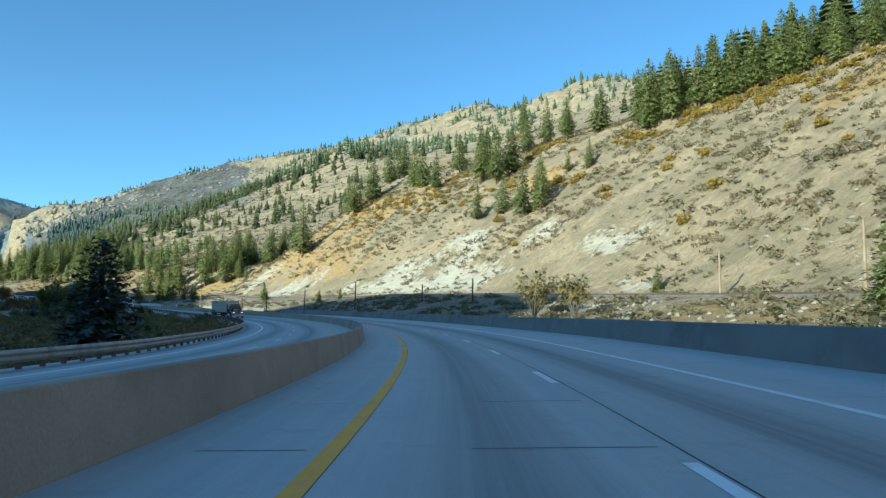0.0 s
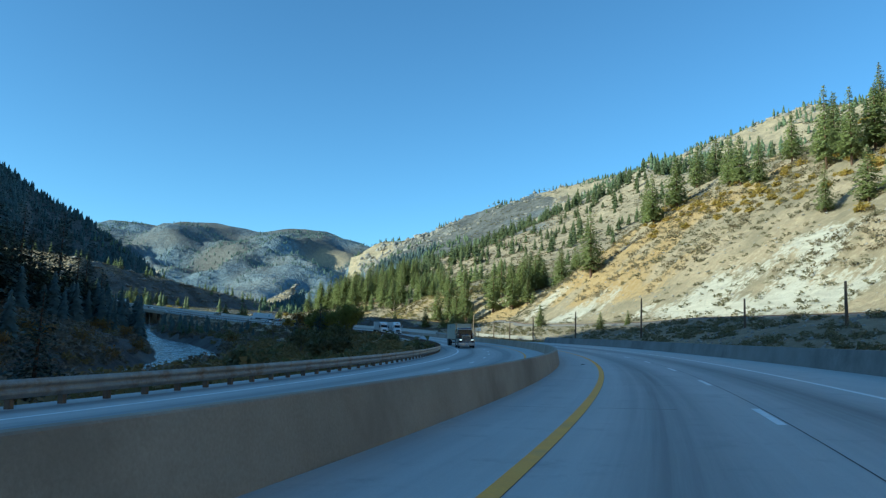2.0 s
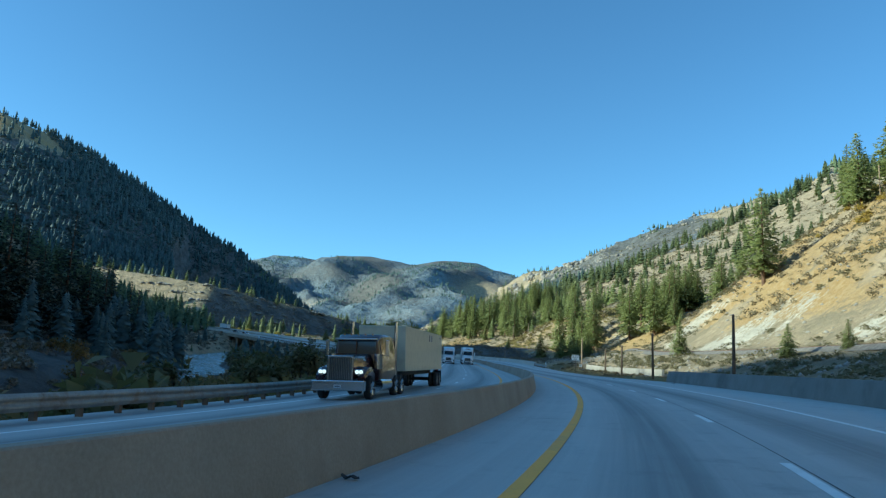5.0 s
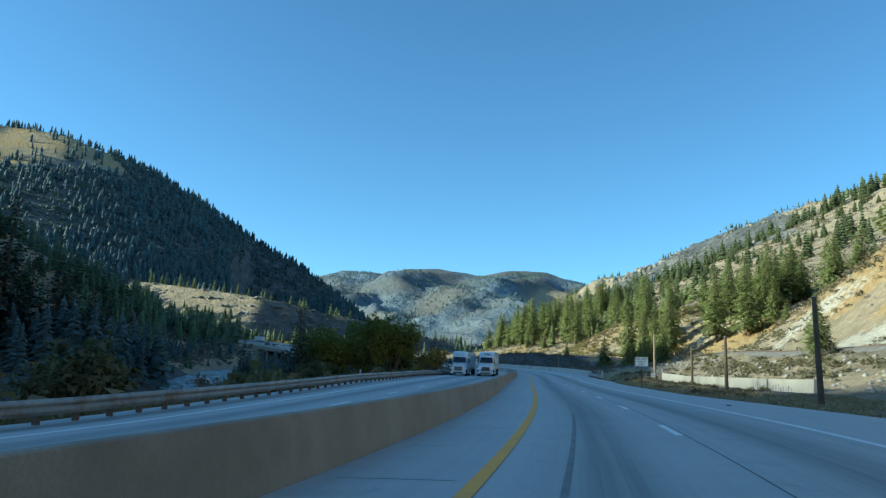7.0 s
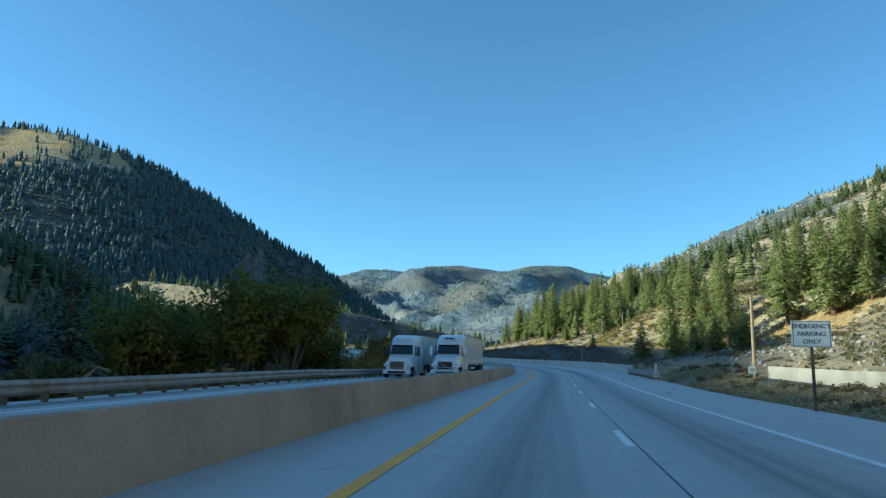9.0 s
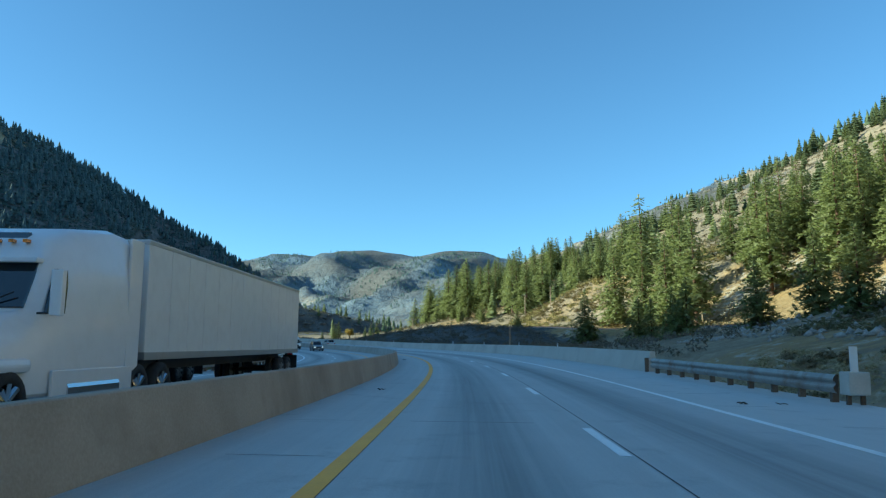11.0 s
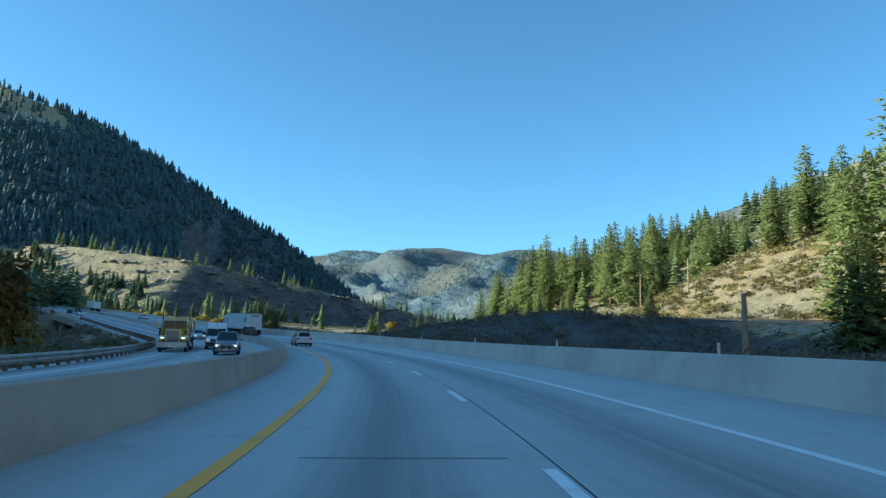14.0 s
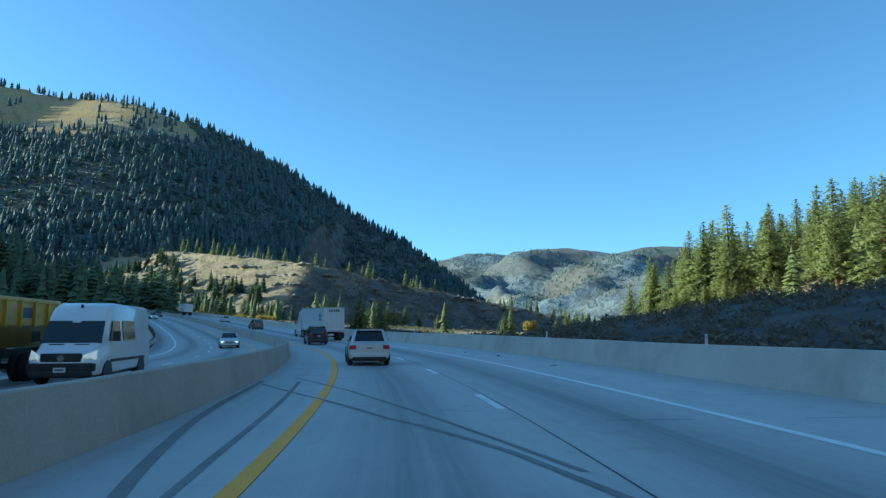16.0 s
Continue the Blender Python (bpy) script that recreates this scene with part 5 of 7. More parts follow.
# fallen stones on the cut
x, y = area(1100, 20, 345, 17, 31)
sb, nb = to_road(x, y)
keep = ~((sb > 190) & (nb < 21))
x, y = x[keep], y[keep]
scatter("loose_rock", STONES, x, y, ng.uniform(0.2, 0.75, len(x)), M_STONE, "loose granite blocks on the bank below the railway", "rock", 23)
x, y = area(260, 302, 345, 20.5, 30)
scatter("rubble", STONES, x, y, ng.uniform(0.2, 0.75, len(x)), M_STONE, "pale granite rubble at the end of the wall", "rock", 50)
x, y = area(900, -40, 340, 44, 80)
scatter("cut_rock", STONES, x, y, ng.uniform(0.2, 0.9, len(x)), M_STONE, "pale broken rock on the cut slope", "rock", 24, wide=1.5)


def leafy_tree(name, x, y, h, spread, mat, label, seed, leaves=1500, size=0.55, bare=0.22, group="riverside trees"):
    """A broadleaf tree: forked limbs and a crown of many small leaf sprays round them."""
    rng = random.Random(seed)
    tree = thing(name, label, "tree", group, pose(x, y, ground_z(x, y) - 0.2))
    tips = []
    stem = Vector((rng.uniform(-0.3, 0.3), rng.uniform(-0.3, 0.3), h * bare))
    part("trunk", rod((0, 0, -0.4), stem, h * 0.028, h * 0.022, 8), M_BARK_GREY, tree)
    for k in range(7):
        a = k * 0.9 + rng.uniform(-0.3, 0.3)
        out = spread * rng.uniform(0.35, 0.8)
        end = Vector((math.cos(a) * out, math.sin(a) * out, h * rng.uniform(0.5, 0.88)))
        mid = (stem + end) / 2 + Vector((0, 0, h * 0.06))
        bm = tube([stem, mid, end], [h * 0.014, h * 0.010, h * 0.003], 6)
        for q in range(4):
            tip = mid + (end - mid) * rng.random() + Vector((rng.uniform(-1, 1), rng.uniform(-1, 1), rng.uniform(0.1, 0.9))) * spread * 0.3
            rod_into(bm, mid + (end - mid) * rng.random() * 0.5, tip, h * 0.005, h * 0.0015, 4)
            tips.append(tip)
        part("limb", bm, M_BARK_GREY, tree)
        tips.append(end)
    verts, faces = [], []
    if leaves:
        blobs = [(t, spread * rng.uniform(0.22, 0.42)) for t in tips]
        for _ in range(leaves):
            c, r = rng.choice(blobs)
            d = Vector((rng.gauss(0, 1), rng.gauss(0, 1), rng.gauss(0, 0.8))).normalized()
            p = c + d * r * rng.uniform(0.5, 1.05)
            p.z = max(p.z, h * 0.07)
            leaf_fan(verts, faces, p, d + Vector((0, 0, -0.3)), size * rng.uniform(0.7, 1.3), rng, 0.6)
        crown_mesh(verts, faces, mat, tree, lambda z: np.full(len(z), h * 0.5))
    return tree


for k, (st, off, h, w) in enumerate(((292, -25, 11.5, 5.0), (299, -22.5, 12, 5.0), (304, -28, 12.5, 5.5), (287, -31, 11.5, 5.0), (297, -33, 12.5, 5.5), (309, -24, 10.5, 4.5))):
    x, y, _ = rp(st, off)
    leafy_tree("cottonwood", x, y, h, w, M_OLIVE, "olive-gold cottonwood in a clump beside the guardrail", 40 + k, 6500, 0.33, 0.07)
for k, (st, off, h, w) in enumerate(((226, -30, 6.5, 4.0), (216, -34, 6, 3.8), (206, -30, 5, 3.2), (236, -38, 6, 3.6), (150, -40, 5, 3), (270, -26, 4.5, 3.0), (276, -32, 5, 3.2), (186, -34, 5, 3))):
    x, y, _ = rp(st, off)
    leafy_tree("willow", x, y, h, w, M_WILLOW, "dull olive willow on the river bank", 60 + k, 900, 0.5, 0.08)
x, y, _ = rp(418, -22.5)
leafy_tree("autumn_tree", x, y, 9.5, 4.4, M_RUSSET, "thinning russet autumn tree with bare limbs showing", 75, 1300, 0.5, 0.3)
x, y, _ = rp(428, -25)
leafy_tree("autumn_tree", x, y, 8, 3.8, M_GOLD, "half-bare golden autumn tree near the bend", 76, 800, 0.5, 0.3)
leafy_tree("golden_shrub_tree", -318.0, 490.5, 4.6, 2.6, M_GOLD, "rounded golden autumn shrub on the valley floor", 79, 700, 0.42, 0.08)
for k, (st, off, h, w) in enumerate(((76, 17.5, 6, 2.4), (71, 20, 4.6, 2.2), (82, 20, 4.4, 2.0))):
    x, y, _ = rp(st, off)
    leafy_tree("golden_willow", x, y, h, w, M_PALEGOLD, "thin straw-yellow willow behind the roadside barrier", 80 + k, 420, 0.34, 0.06)
for k, (st, off, h, w) in enumerate(((338, -19, 6.5, 3.6), (346, -21, 7.0, 3.8), (352, -20, 4.5, 3.0), (360, -26, 6.0, 3.6), (368, -21, 5.0, 3.2), (377, -29, 6.5, 3.8), (386, -22, 4.5, 3.0), (344, -28, 5.5, 3.4), (396, -27, 5.5, 3.2))):
    x, y, _ = rp(st, off)
    leafy_tree("autumn_shrub_tree", x, y, h, w, M_RUSSET if k % 3 else M_GOLD, "russet and gold autumn thicket below the guardrail", 90 + k, 650, 0.42, 0.08)
x, y, _ = rp(80, -52)
leafy_tree("bare_tree", x, y, 9, 3.2, M_GOLD, "bare grey tree beside the river", 85, 0, 0.5, 0.35)
x, y, _ = rp(372, -44)
leafy_tree("bare_tree", x, y, 9, 4.0, M_RUSTBUSH, "nearly bare brown tree behind the clump", 86, 350, 0.45, 0.3)

# russet willows on the far bank of the river
wr = random.Random(17)
for k in range(30):
    st, off = wr.uniform(110, 330), -wr.uniform(56, 100)
    x, y, _ = rp(st, off)
    if along(np.array([x]), np.array([y]), RIVER)[0][0] < 12:
        continue
    leafy_tree("russet_willow", x, y, wr.uniform(2.6, 4.6), wr.uniform(2.4, 3.6), M_RUSSET, "rounded russet-brown willow bush on the river bank", 120 + k, 320, 0.42, 0.05)

# ---- guardrails ----
W_BEAM = [(0.0, 0.0), (0.045, 0.03), (0.085, 0.07), (0.085, 0.10), (0.02, 0.145), (0.02, 0.165), (0.085, 0.21), (0.085, 0.24), (0.045, 0.28), (0.0, 0.31)]


def guardrail(s0, s1, n, face, label, top=0.76, every=1.9):
    """A corrugated steel beam on timber posts; face: +1 when traffic is to its right."""
    x, y, z = rp(s0, n)
    rail = thing("guardrail", label, "guardrail", "roadside guardrails")
    s = np.arange(s0, s1 + 0.1, 2.0)
    out = [(n + face * (a + 0.02), top - 0.50 + b * 1.6) for a, b in W_BEAM] + [(n + face * (a + 0.014), top - 0.50 + b * 1.6) for a, b in W_BEAM[::-1]]
    beam = ribbon("beam", s, out, M_STEEL, closed=True)
    beam.parent = rail
    post = None
    for st in np.arange(s0 + 0.4, s1, every):
        m = on_road(st, n - face * 0.1)
        if post is None:
            bm = box(-0.09, 0.09, -0.075, 0.075, -1.3, top - 0.02, 0.01)
            post = part("post", bm, M_WOOD, rail)
            post.matrix_basis = m
            blk = part("spacer_block", box(-0.02, 0.10, -0.07, 0.07, top - 0.34, top - 0.02), M_WOOD, post)
        else:
            copy_thing(post, m)
    return rail


guardrail(20, 214, -14.3, 1, "weathered steel guardrail on timber posts along the river")
guardrail(214, 400, -14.3, 1, "weathered steel guardrail on timber posts along the river")
guardrail(400, 584, -14.3, 1, "weathered steel guardrail round the inside of the bend")
guardrail(304.4, 324, 11.4, -1, "short steel guardrail leading into the concrete barrier")


def crash_cushion(s, n):
    t = thing("guardrail_terminal", "pale end terminal box at the start of a short guardrail", "guardrail end", m=on_road(s, n))
    part("nose", box(-0.28, 0.28, -0.25, 0.25, 0.25, 0.85, 0.04), M_BARRIER_PALE, t)
    for dx in (-0.18, 0.18):
        part("leg", box(dx - 0.05, dx + 0.05, -0.05, 0.05, -0.5, 0.27), M_WOOD, t)
    part("marker", box(-0.1, 0.1, -0.02, 0.02, 0.85, 1.5), paint("white_marker", (0.75, 0.75, 0.72)), t)


crash_cushion(303.9, 11.6)

# ---- pavement joints, seams and marks ----
seam = ribbon("lane_seam", S_ALL, [(3.79, 0.003), (3.815, 0.003)], M_SEAL)
tagged(seam, "dark sealed seam beside the lane dashes", "road joint", kind="structure")
seam = ribbon("lane_seam", S_ALL, [(0.10, 0.003), (0.12, 0.003)], M_SEAL)
tagged(seam, "thin dark seam beside the yellow line", "road joint", kind="structure")
jr = random.Random(21)
for k in range(110):
    st = 6 + k * 4.57
    for a, b in ((-2.2, -0.3), (0.2, 3.6), (3.9, 7.2), (7.5, 11.4)):
        if jr.random() < (0.9 if a > 7 and st > 300 else 0.45 if a > 7 or a < 0 else 0.22):
            lo = a + jr.random() * (b - a) * 0.5
            hi = min(b, lo + jr.uniform(0.9, 3.2))
            ob = ribbon("slab_joint", [st, st + jr.uniform(0.02, 0.06)], [(lo, 0.003), ((lo + hi) / 2, 0.0035), (hi, 0.003)], M_JOINT)
            tagged(ob, "dark sealed transverse slab joint", "road joint", "slab joints", "structure")


def skid(points, w):
    """A curved tyre mark through (station, offset) points."""
    pts = np.array(points, float)
    u = np.linspace(0, len(pts) - 1, 40)
    s, n = np.interp(u, np.arange(len(pts)), pts[:, 0]), np.interp(u, np.arange(len(pts)), pts[:, 1])
    k = np.ones(7) / 7
    n = np.concatenate([n[:3], np.convolve(n, k, "valid"), n[-3:]])
    a, b = rp(s, n - w / 2, 0.006), rp(s, n + w / 2, 0.006)
    v = np.stack([a, b], 1).reshape(-1, 3)
    f = [(2 * i, 2 * i + 1, 2 * i + 3, 2 * i + 2) for i in range(len(s) - 1)]
    ob = mesh_object("skid_mark", v, f, M_SKID)
    return tagged(ob, "long dark curved tyre skid mark crossing the lanes", "skid mark", "skid marks", "structure")


skid([(437.5, -2.1), (432, -2.05), (428.5, -1.95), (425, -1.6), (421.7, -1.1), (419, -0.5), (416.3, 0.12), (414.6, 0.57), (412.9, 1.04), (411, 1.6)], 0.17)
skid([(437, -0.95), (431, -0.8), (427, -0.72), (423, -0.62), (419, -0.42)], 0.11)
skid([(436.2, -1.95), (433.6, -1.02), (430.9, 0.04), (427.2, 1.5), (425, 2.4), (423.3, 2.95), (420.7, 3.55), (418, 4.2)], 0.13)
skid([(439, -1.2), (436, -0.2), (433.7, 0.48), (429.2, 1.75), (425.4, 2.7), (422, 3.5)], 0.10)
skid([(205, 1.4), (196, 1.25), (188, 1.15), (180, 1.15)], 0.10)
for st, off, hh, ww in ((437, 0.30, 0.18, 1.5), (443, 0.42, 0.16, 1.0)):
    ob = ribbon("barrier_scuff", np.linspace(st, st + ww, 6), [(-2.32, hh + 0.03), (-2.37, hh + 0.28)], M_SKID)
    tagged(ob, "dark rubber scuff on the median barrier", "scuff", kind="structure")
for k in range(12):
    st, off = jr.uniform(10, 470), jr.choice((jr.uniform(-2.1, -0.6), jr.uniform(8, 11)))
    d = thing("debris", "scrap of torn tyre rubber on the shoulder", "debris", "road debris", on_road(st, off, 0.0, jr.uniform(0, 360)))
    bm = bmesh.new()
    bmesh.ops.create_grid(bm, x_segments=4, y_segments=1, size=0.5)
    for v in bm.verts:
        v.co = Vector((v.co.x * jr.uniform(0.15, 0.35), v.co.y * 0.09, 0.02 + 0.05 * math.sin(v.co.x * 7 + k) ** 2))
    bmesh.ops.solidify(bm, geom=bm.faces[:], thickness=0.015)
    part("strip", bm, M_SEAL, d)

# ---- railway ----
RAIL_S = np.arange(-120.0, 740.0, 4.0)


def bench_line(off, up):
    p = rp(RAIL_S, rail_offset(RAIL_S) + off)
    p[:, 2] = height(p[:, 0], p[:, 1], fine=False) + up
    k = np.ones(5) / 5
    p[2:-2, 2] = np.convolve(p[:, 2], k, "valid")
    return p


def rail_strip(name, outline, mat, label, base_off, category="railway"):
    rows = [bench_line(base_off, 0.0)]
    c = rows[0]
    th = np.interp(RAIL_S, ST, R_TH)
    k = len(outline)
    v = np.stack([np.stack([c[:, 0] + a * np.cos(th), c[:, 1] + a * np.sin(th), c[:, 2] + b], -1) for a, b in outline], 1).reshape(-1, 3)
    f = [(i * k + j, i * k + (j + 1) % k, (i + 1) * k + (j + 1) % k, (i + 1) * k + j) for i in range(len(RAIL_S) - 1) for j in range(k)]
    ob = mesh_object(name, v, f, mat)
    return tagged(ob, label, category, kind="structure")


rail_strip("ballast_bed", [(-2.9, -0.5), (-1.7, 0.25), (1.7, 0.25), (2.9, -0.5)], M_BALLAST, "grey ballast bed of a railway on a hillside bench", 0.0)
for side in (-0.75, 0.75):
    rail_strip("rail", [(side - 0.07, 0.27), (side - 0.035, 0.45), (side + 0.035, 0.45), (side + 0.07, 0.27)], M_RUST, "rusty steel rail on the ballast bench", 0.0)
sl = None
cl = bench_line(0.0, 0.0)
for i, st in enumerate(np.arange(60, 240, 1.3)):
    z = float(np.interp(st, RAIL_S, cl[:, 2]))
    x, y, _ = rp(st, 36.0)
    m = pose(x, y, z + 0.2, 0, 0, heading(st))
    if sl is None:
        sl = part("sleeper", box(-1.25, 1.25, -0.11, 0.11, 0, 0.09), M_WOOD, None)
        sl.matrix_basis = m
        tagged(sl, "dark timber railway sleeper on grey ballast", "sleeper", "railway sleepers", "structure")
    else:
        o = sl.copy()
        scene.collection.objects.link(o)
        o.matrix_basis = m

# the dark turnout strip before the wall
turnout = ribbon("turnout", np.arange(232.0, 303.0, 3.0), [(17.9, 0.33), (18.6, 0.40), (19.4, 0.48), (20.15, 0.55)], M_TURNOUT)
tagged(turnout, "dark worn asphalt strip of the turnout below the wall", "turnout", kind="structure")
# the retaining wall below the line behind the lay-by
WS = np.arange(236.0, 300.0, 3.0)
wall = ribbon("retaining_wall", WS, [(20.2, -0.6), (20.3, 1.55), (20.6, 1.55), (20.7, -0.6)], M_BARRIER_GREY, closed=True)
tagged(wall, "low pale concrete retaining wall with sprayed paint marks", "wall", kind="structure")
M_SPRAY = rough_mat("faded_spray_paint", (0.10, 0.10, 0.12), (0.26, 0.26, 0.28), 2, 20, 0.8)
gr = random.Random(31)
for k in range(15):
    st = 240.5 + k * 0.62
    hgt = gr.uniform(0.5, 0.95)
    ob = ribbon("sprayed_bar", [st, st + gr.uniform(0.12, 0.4)], [(20.2 + 0.1 * (0.35 + 0.6) / 2.15 - 0.012, 0.35), (20.2 + 0.1 * (0.35 + hgt + 0.6) / 2.15 - 0.012, 0.35 + hgt)], M_SPRAY)
    tagged(ob, "dark sprayed bar on a pale wall", "paint mark", "sprayed bars", "structure")


# ---- poles, signs, markers ----
def utility_pole(x, y, h, pale=False, arms=0, lean=0.0, label="dark weathered timber utility pole beside the railway"):
    p = thing("utility_pole", label, "utility pole", "utility poles", pose(x, y, ground_z(x, y) - 0.2, 0, lean, heading(float(to_road(np.array([x]), np.array([y]))[0][0]))))
    mat = M_POLE_SUNLIT if pale else M_WOOD
    part("shaft", tube([(0, 0, -0.6), (0, 0, h * 0.5), (0, 0, h)], [0.17, 0.15, 0.115], 10), mat, p)
    part("cap", rod((0, 0, h), (0, 0, h + 0.05), 0.12, 0.07, 10), M_STEEL, p)
    for k in range(arms):
        z = h - 0.5 - 0.8 * k
        part("crossarm", box(-1.1, 1.1, -0.06, 0.06, z, z + 0.12), mat, p)
        for dx in (-0.95, -0.5, 0.5, 0.95):
            part("insulator", rod((dx, 0, z + 0.12), (dx, 0, z + 0.28), 0.035, 0.025, 8), M_STEEL, p)
    return p


for st, off, h, lean in ((219.5, 14.6, 5.9, -1.0), (246, 16.7, 5.1, 0), (273, 19.5, 4.8, 0), (194, 15.5, 6.5, 0), (172, 20, 6.8, 0.5), (148, 26, 4.0, 0), (121, 25, 4.4, 0)):
    x, y, _ = rp(st, off)
    utility_pole(x, y, h, lean=lean)
x, y, _ = rp(299, 19.2)
utility_pole(x, y, 7.2, True, label="sunlit brown timber utility pole with a notice")
for st, off, h, a in ((408, 64, 10.2, 0), (396, 20, 3.6, 0), (490, 86, 8, 1), (474, 80, 6.5, 0), (60, 44, 7, 0), (44, 44, 6.5, 0), (82, 44, 6.0, 0), (540, 80, 9, 1), (310, 96, 9, 0)):
    x, y, _ = rp(st, off)
    utility_pole(x, y, h, True, a, label="pale timber utility pole on the slope")

M_SIGN = paint("white_sign_sheet", (0.74, 0.75, 0.74), 0.45)
M_BLACK = paint("black_legend", (0.02, 0.02, 0.022), 0.5)


def text_part(body, size, mat, parent, m, name="lettering"):
    cu = bpy.data.curves.new(name, "FONT")
    cu.body, cu.size, cu.align_x, cu.align_y, cu.extrude = body, size, "CENTER", "CENTER", 0.004
    tmp = bpy.data.objects.new(name, cu)
    scene.collection.objects.link(tmp)
    bpy.context.view_layer.update()
    me = bpy.data.meshes.new_from_object(tmp.evaluated_get(bpy.context.evaluated_depsgraph_get()))
    bpy.data.objects.remove(tmp)
    me.materials.clear()
    me.materials.append(mat)
    ob = new(name, me)
    ob.parent = parent
    ob.matrix_basis = m
    return ob


def parking_sign(s, n):
    x, y, z = rp(s, n)
    g = ground_z(x, y)
    t = thing("parking_sign", "white road sign reading EMERGENCY PARKING ONLY on one post", "road sign", m=pose(x, y, g, 0, 0, heading(s) - 4))
    up = z - g + 2.3
    part("post", box(-0.05, 0.05, 0.03, 0.13, -0.6, up + 1.0), M_WOOD, t)
    part("panel", box(-0.68, 0.68, -0.01, 0.02, up, up + 0.98, 0.008), M_SIGN, t)
    for z0, z1 in ((up + 0.03, up + 0.045), (up + 0.935, up + 0.95)):
        part("border", box(-0.64, 0.64, -0.016, -0.011, z0, z1), M_BLACK, t)
    for x0 in (-0.64, 0.625):
        part("border", box(x0, x0 + 0.015, -0.016, -0.011, up + 0.03, up + 0.95), M_BLACK, t)
    for k, word in enumerate(("EMERGENCY", "PARKING", "ONLY")):
        text_part(word, 0.235, M_BLACK, t, pose(0, -0.014, up + 0.77 - 0.28 * k, 90, 0, 0))


parking_sign(260.6, 11.7)
x, y, z = rp(298.6, 18.9)
nt = thing("notice", "small white notice board fixed low on a pole", "notice", m=pose(x, y, ground_z(x, y), 0, 0, heading(304)))
part("board", box(-0.32, 0.32, -0.02, 0.02, 0.5, 1.1, 0.006), M_SIGN, nt)
part("post", box(-0.03, 0.03, 0.02, 0.07, -0.4, 1.05), M_WOOD, nt)
for k in range(4):
    part("writing_bar", box(-0.24, 0.24, -0.026, -0.021, 0.95 - 0.11 * k, 0.99 - 0.11 * k), M_BLACK, nt)


def delineator(s, n, h=1.05):
    x, y, z = rp(s, n)
    d = thing("delineator", "slim white delineator post behind the barrier", "delineator", "delineator posts", pose(x, y, z, 0, 0, heading(s)))
    part("blade", box(-0.05, 0.05, -0.012, 0.012, -0.9, h + 0.35, 0.004), M_SIGN, d)
    part("reflector", box(-0.035, 0.035, -0.02, -0.013, h + 0.18, h + 0.3), paint("reflector", (0.6, 0.6, 0.58), 0.2), d)
    return d


for st in (352, 368, 385, 402, 420, 438, 456, 474, 492, 510):
    delineator(st, 12.5)
delineator(196, -15.2, 0.7)
delineator(244, -15.2, 0.7)

# wide sign and small plate by the far bridge
for st, off, w, h, up, mat, lab in ((700, -17.5, 3.6, 2.0, 3.2, M_SIGN, "white road sign seen from afar beyond the bridge"), (606, -13.4, 1.7, 1.0, 0.6, M_BLACK, "dark small roadside sign seen from behind")):
    x, y, z = rp(st, off)
    t = thing("road_sign", lab, "road sign", m=pose(x, y, z, 0, 0, heading(st) + 20))
    part("panel", box(-w / 2, w / 2, -0.02, 0.02, up, up + h, 0.01), mat, t)
    for dx in (-w * 0.35, w * 0.35):
        part("post", box(dx - 0.05, dx + 0.05, 0.02, 0.12, -2.5, up + h), M_WOOD, t)
    if mat is M_SIGN:
        for k in range(3):
            part("writing_bar", box(-w * 0.38, w * 0.38, -0.03, -0.021, up + 0.35 + 0.45 * k, up + 0.55 + 0.45 * k), M_BLACK, t)

# ---- the bridge over the river ----
BS = np.arange(584.0, 692.0, 3.0)
bridge = thing("bridge", "grey concrete girder bridge carrying the motorway over the river", "bridge")
for n0, n1 in ((-15.4, -14.9), (-10.5, -9.9), (-5.2, -4.6), (0.2, 0.8), (5.6, 6.2), (11.4, 11.9)):
    g = ribbon("girder", BS, [(n0, -0.35), (n1, -0.35), (n1, -2.0), (n0, -2.0)], M_BARRIER, closed=True)
    g.parent = bridge
par = ribbon("parapet", BS, [(-15.4, -0.3), (-15.4, 0.75), (-15.15, 0.75), (-15.15, -0.3)], M_BARRIER_PALE, closed=True)
par.parent = bridge
for st in (612, 628, 660):
    for off in (-14, -8, -2, 4, 10):
        x, y, z = rp(st, off, -2.0)
        g = ground_z(x, y) - 1.0
        part("pier", tube([(x, y, g), (x, y, z + 0.1)], [0.7, 0.7], 10), M_BARRIER, bridge)
    cap = ribbon("pier_cap", [st - 0.7, st + 0.7], [(-15.2, -2.0), (11.6, -2.0), (11.6, -2.9), (-15.2, -2.9)], M_BARRIER, closed=True)
    cap.parent = bridge

# ---- vehicles ----
M_TYRE = rough_mat("tyre_rubber", (0.018, 0.018, 0.018), (0.035, 0.034, 0.033), 4, 60, 0.85, 0.3, 0.01, space="object")
M_RIM = paint("alloy_rim", (0.45, 0.45, 0.46), 0.35, 0.8)
M_WHITE_RIM = paint("dusty_steel_rim", (0.17, 0.165, 0.155), 0.55)
M_CHROME = paint("chrome_trim", (0.62, 0.62, 0.63), 0.16, 1.0, 0.0, 0.05)
M_TRIM = paint("black_plastic_trim", (0.018, 0.018, 0.02), 0.5)
M_GLASS = paint("tinted_window_glass", (0.012, 0.015, 0.018), 0.06, 0.0, 0.6, 0.03)
M_RED = paint("red_lamp_lens", (0.36, 0.012, 0.012), 0.2, 0.0, 0.5)
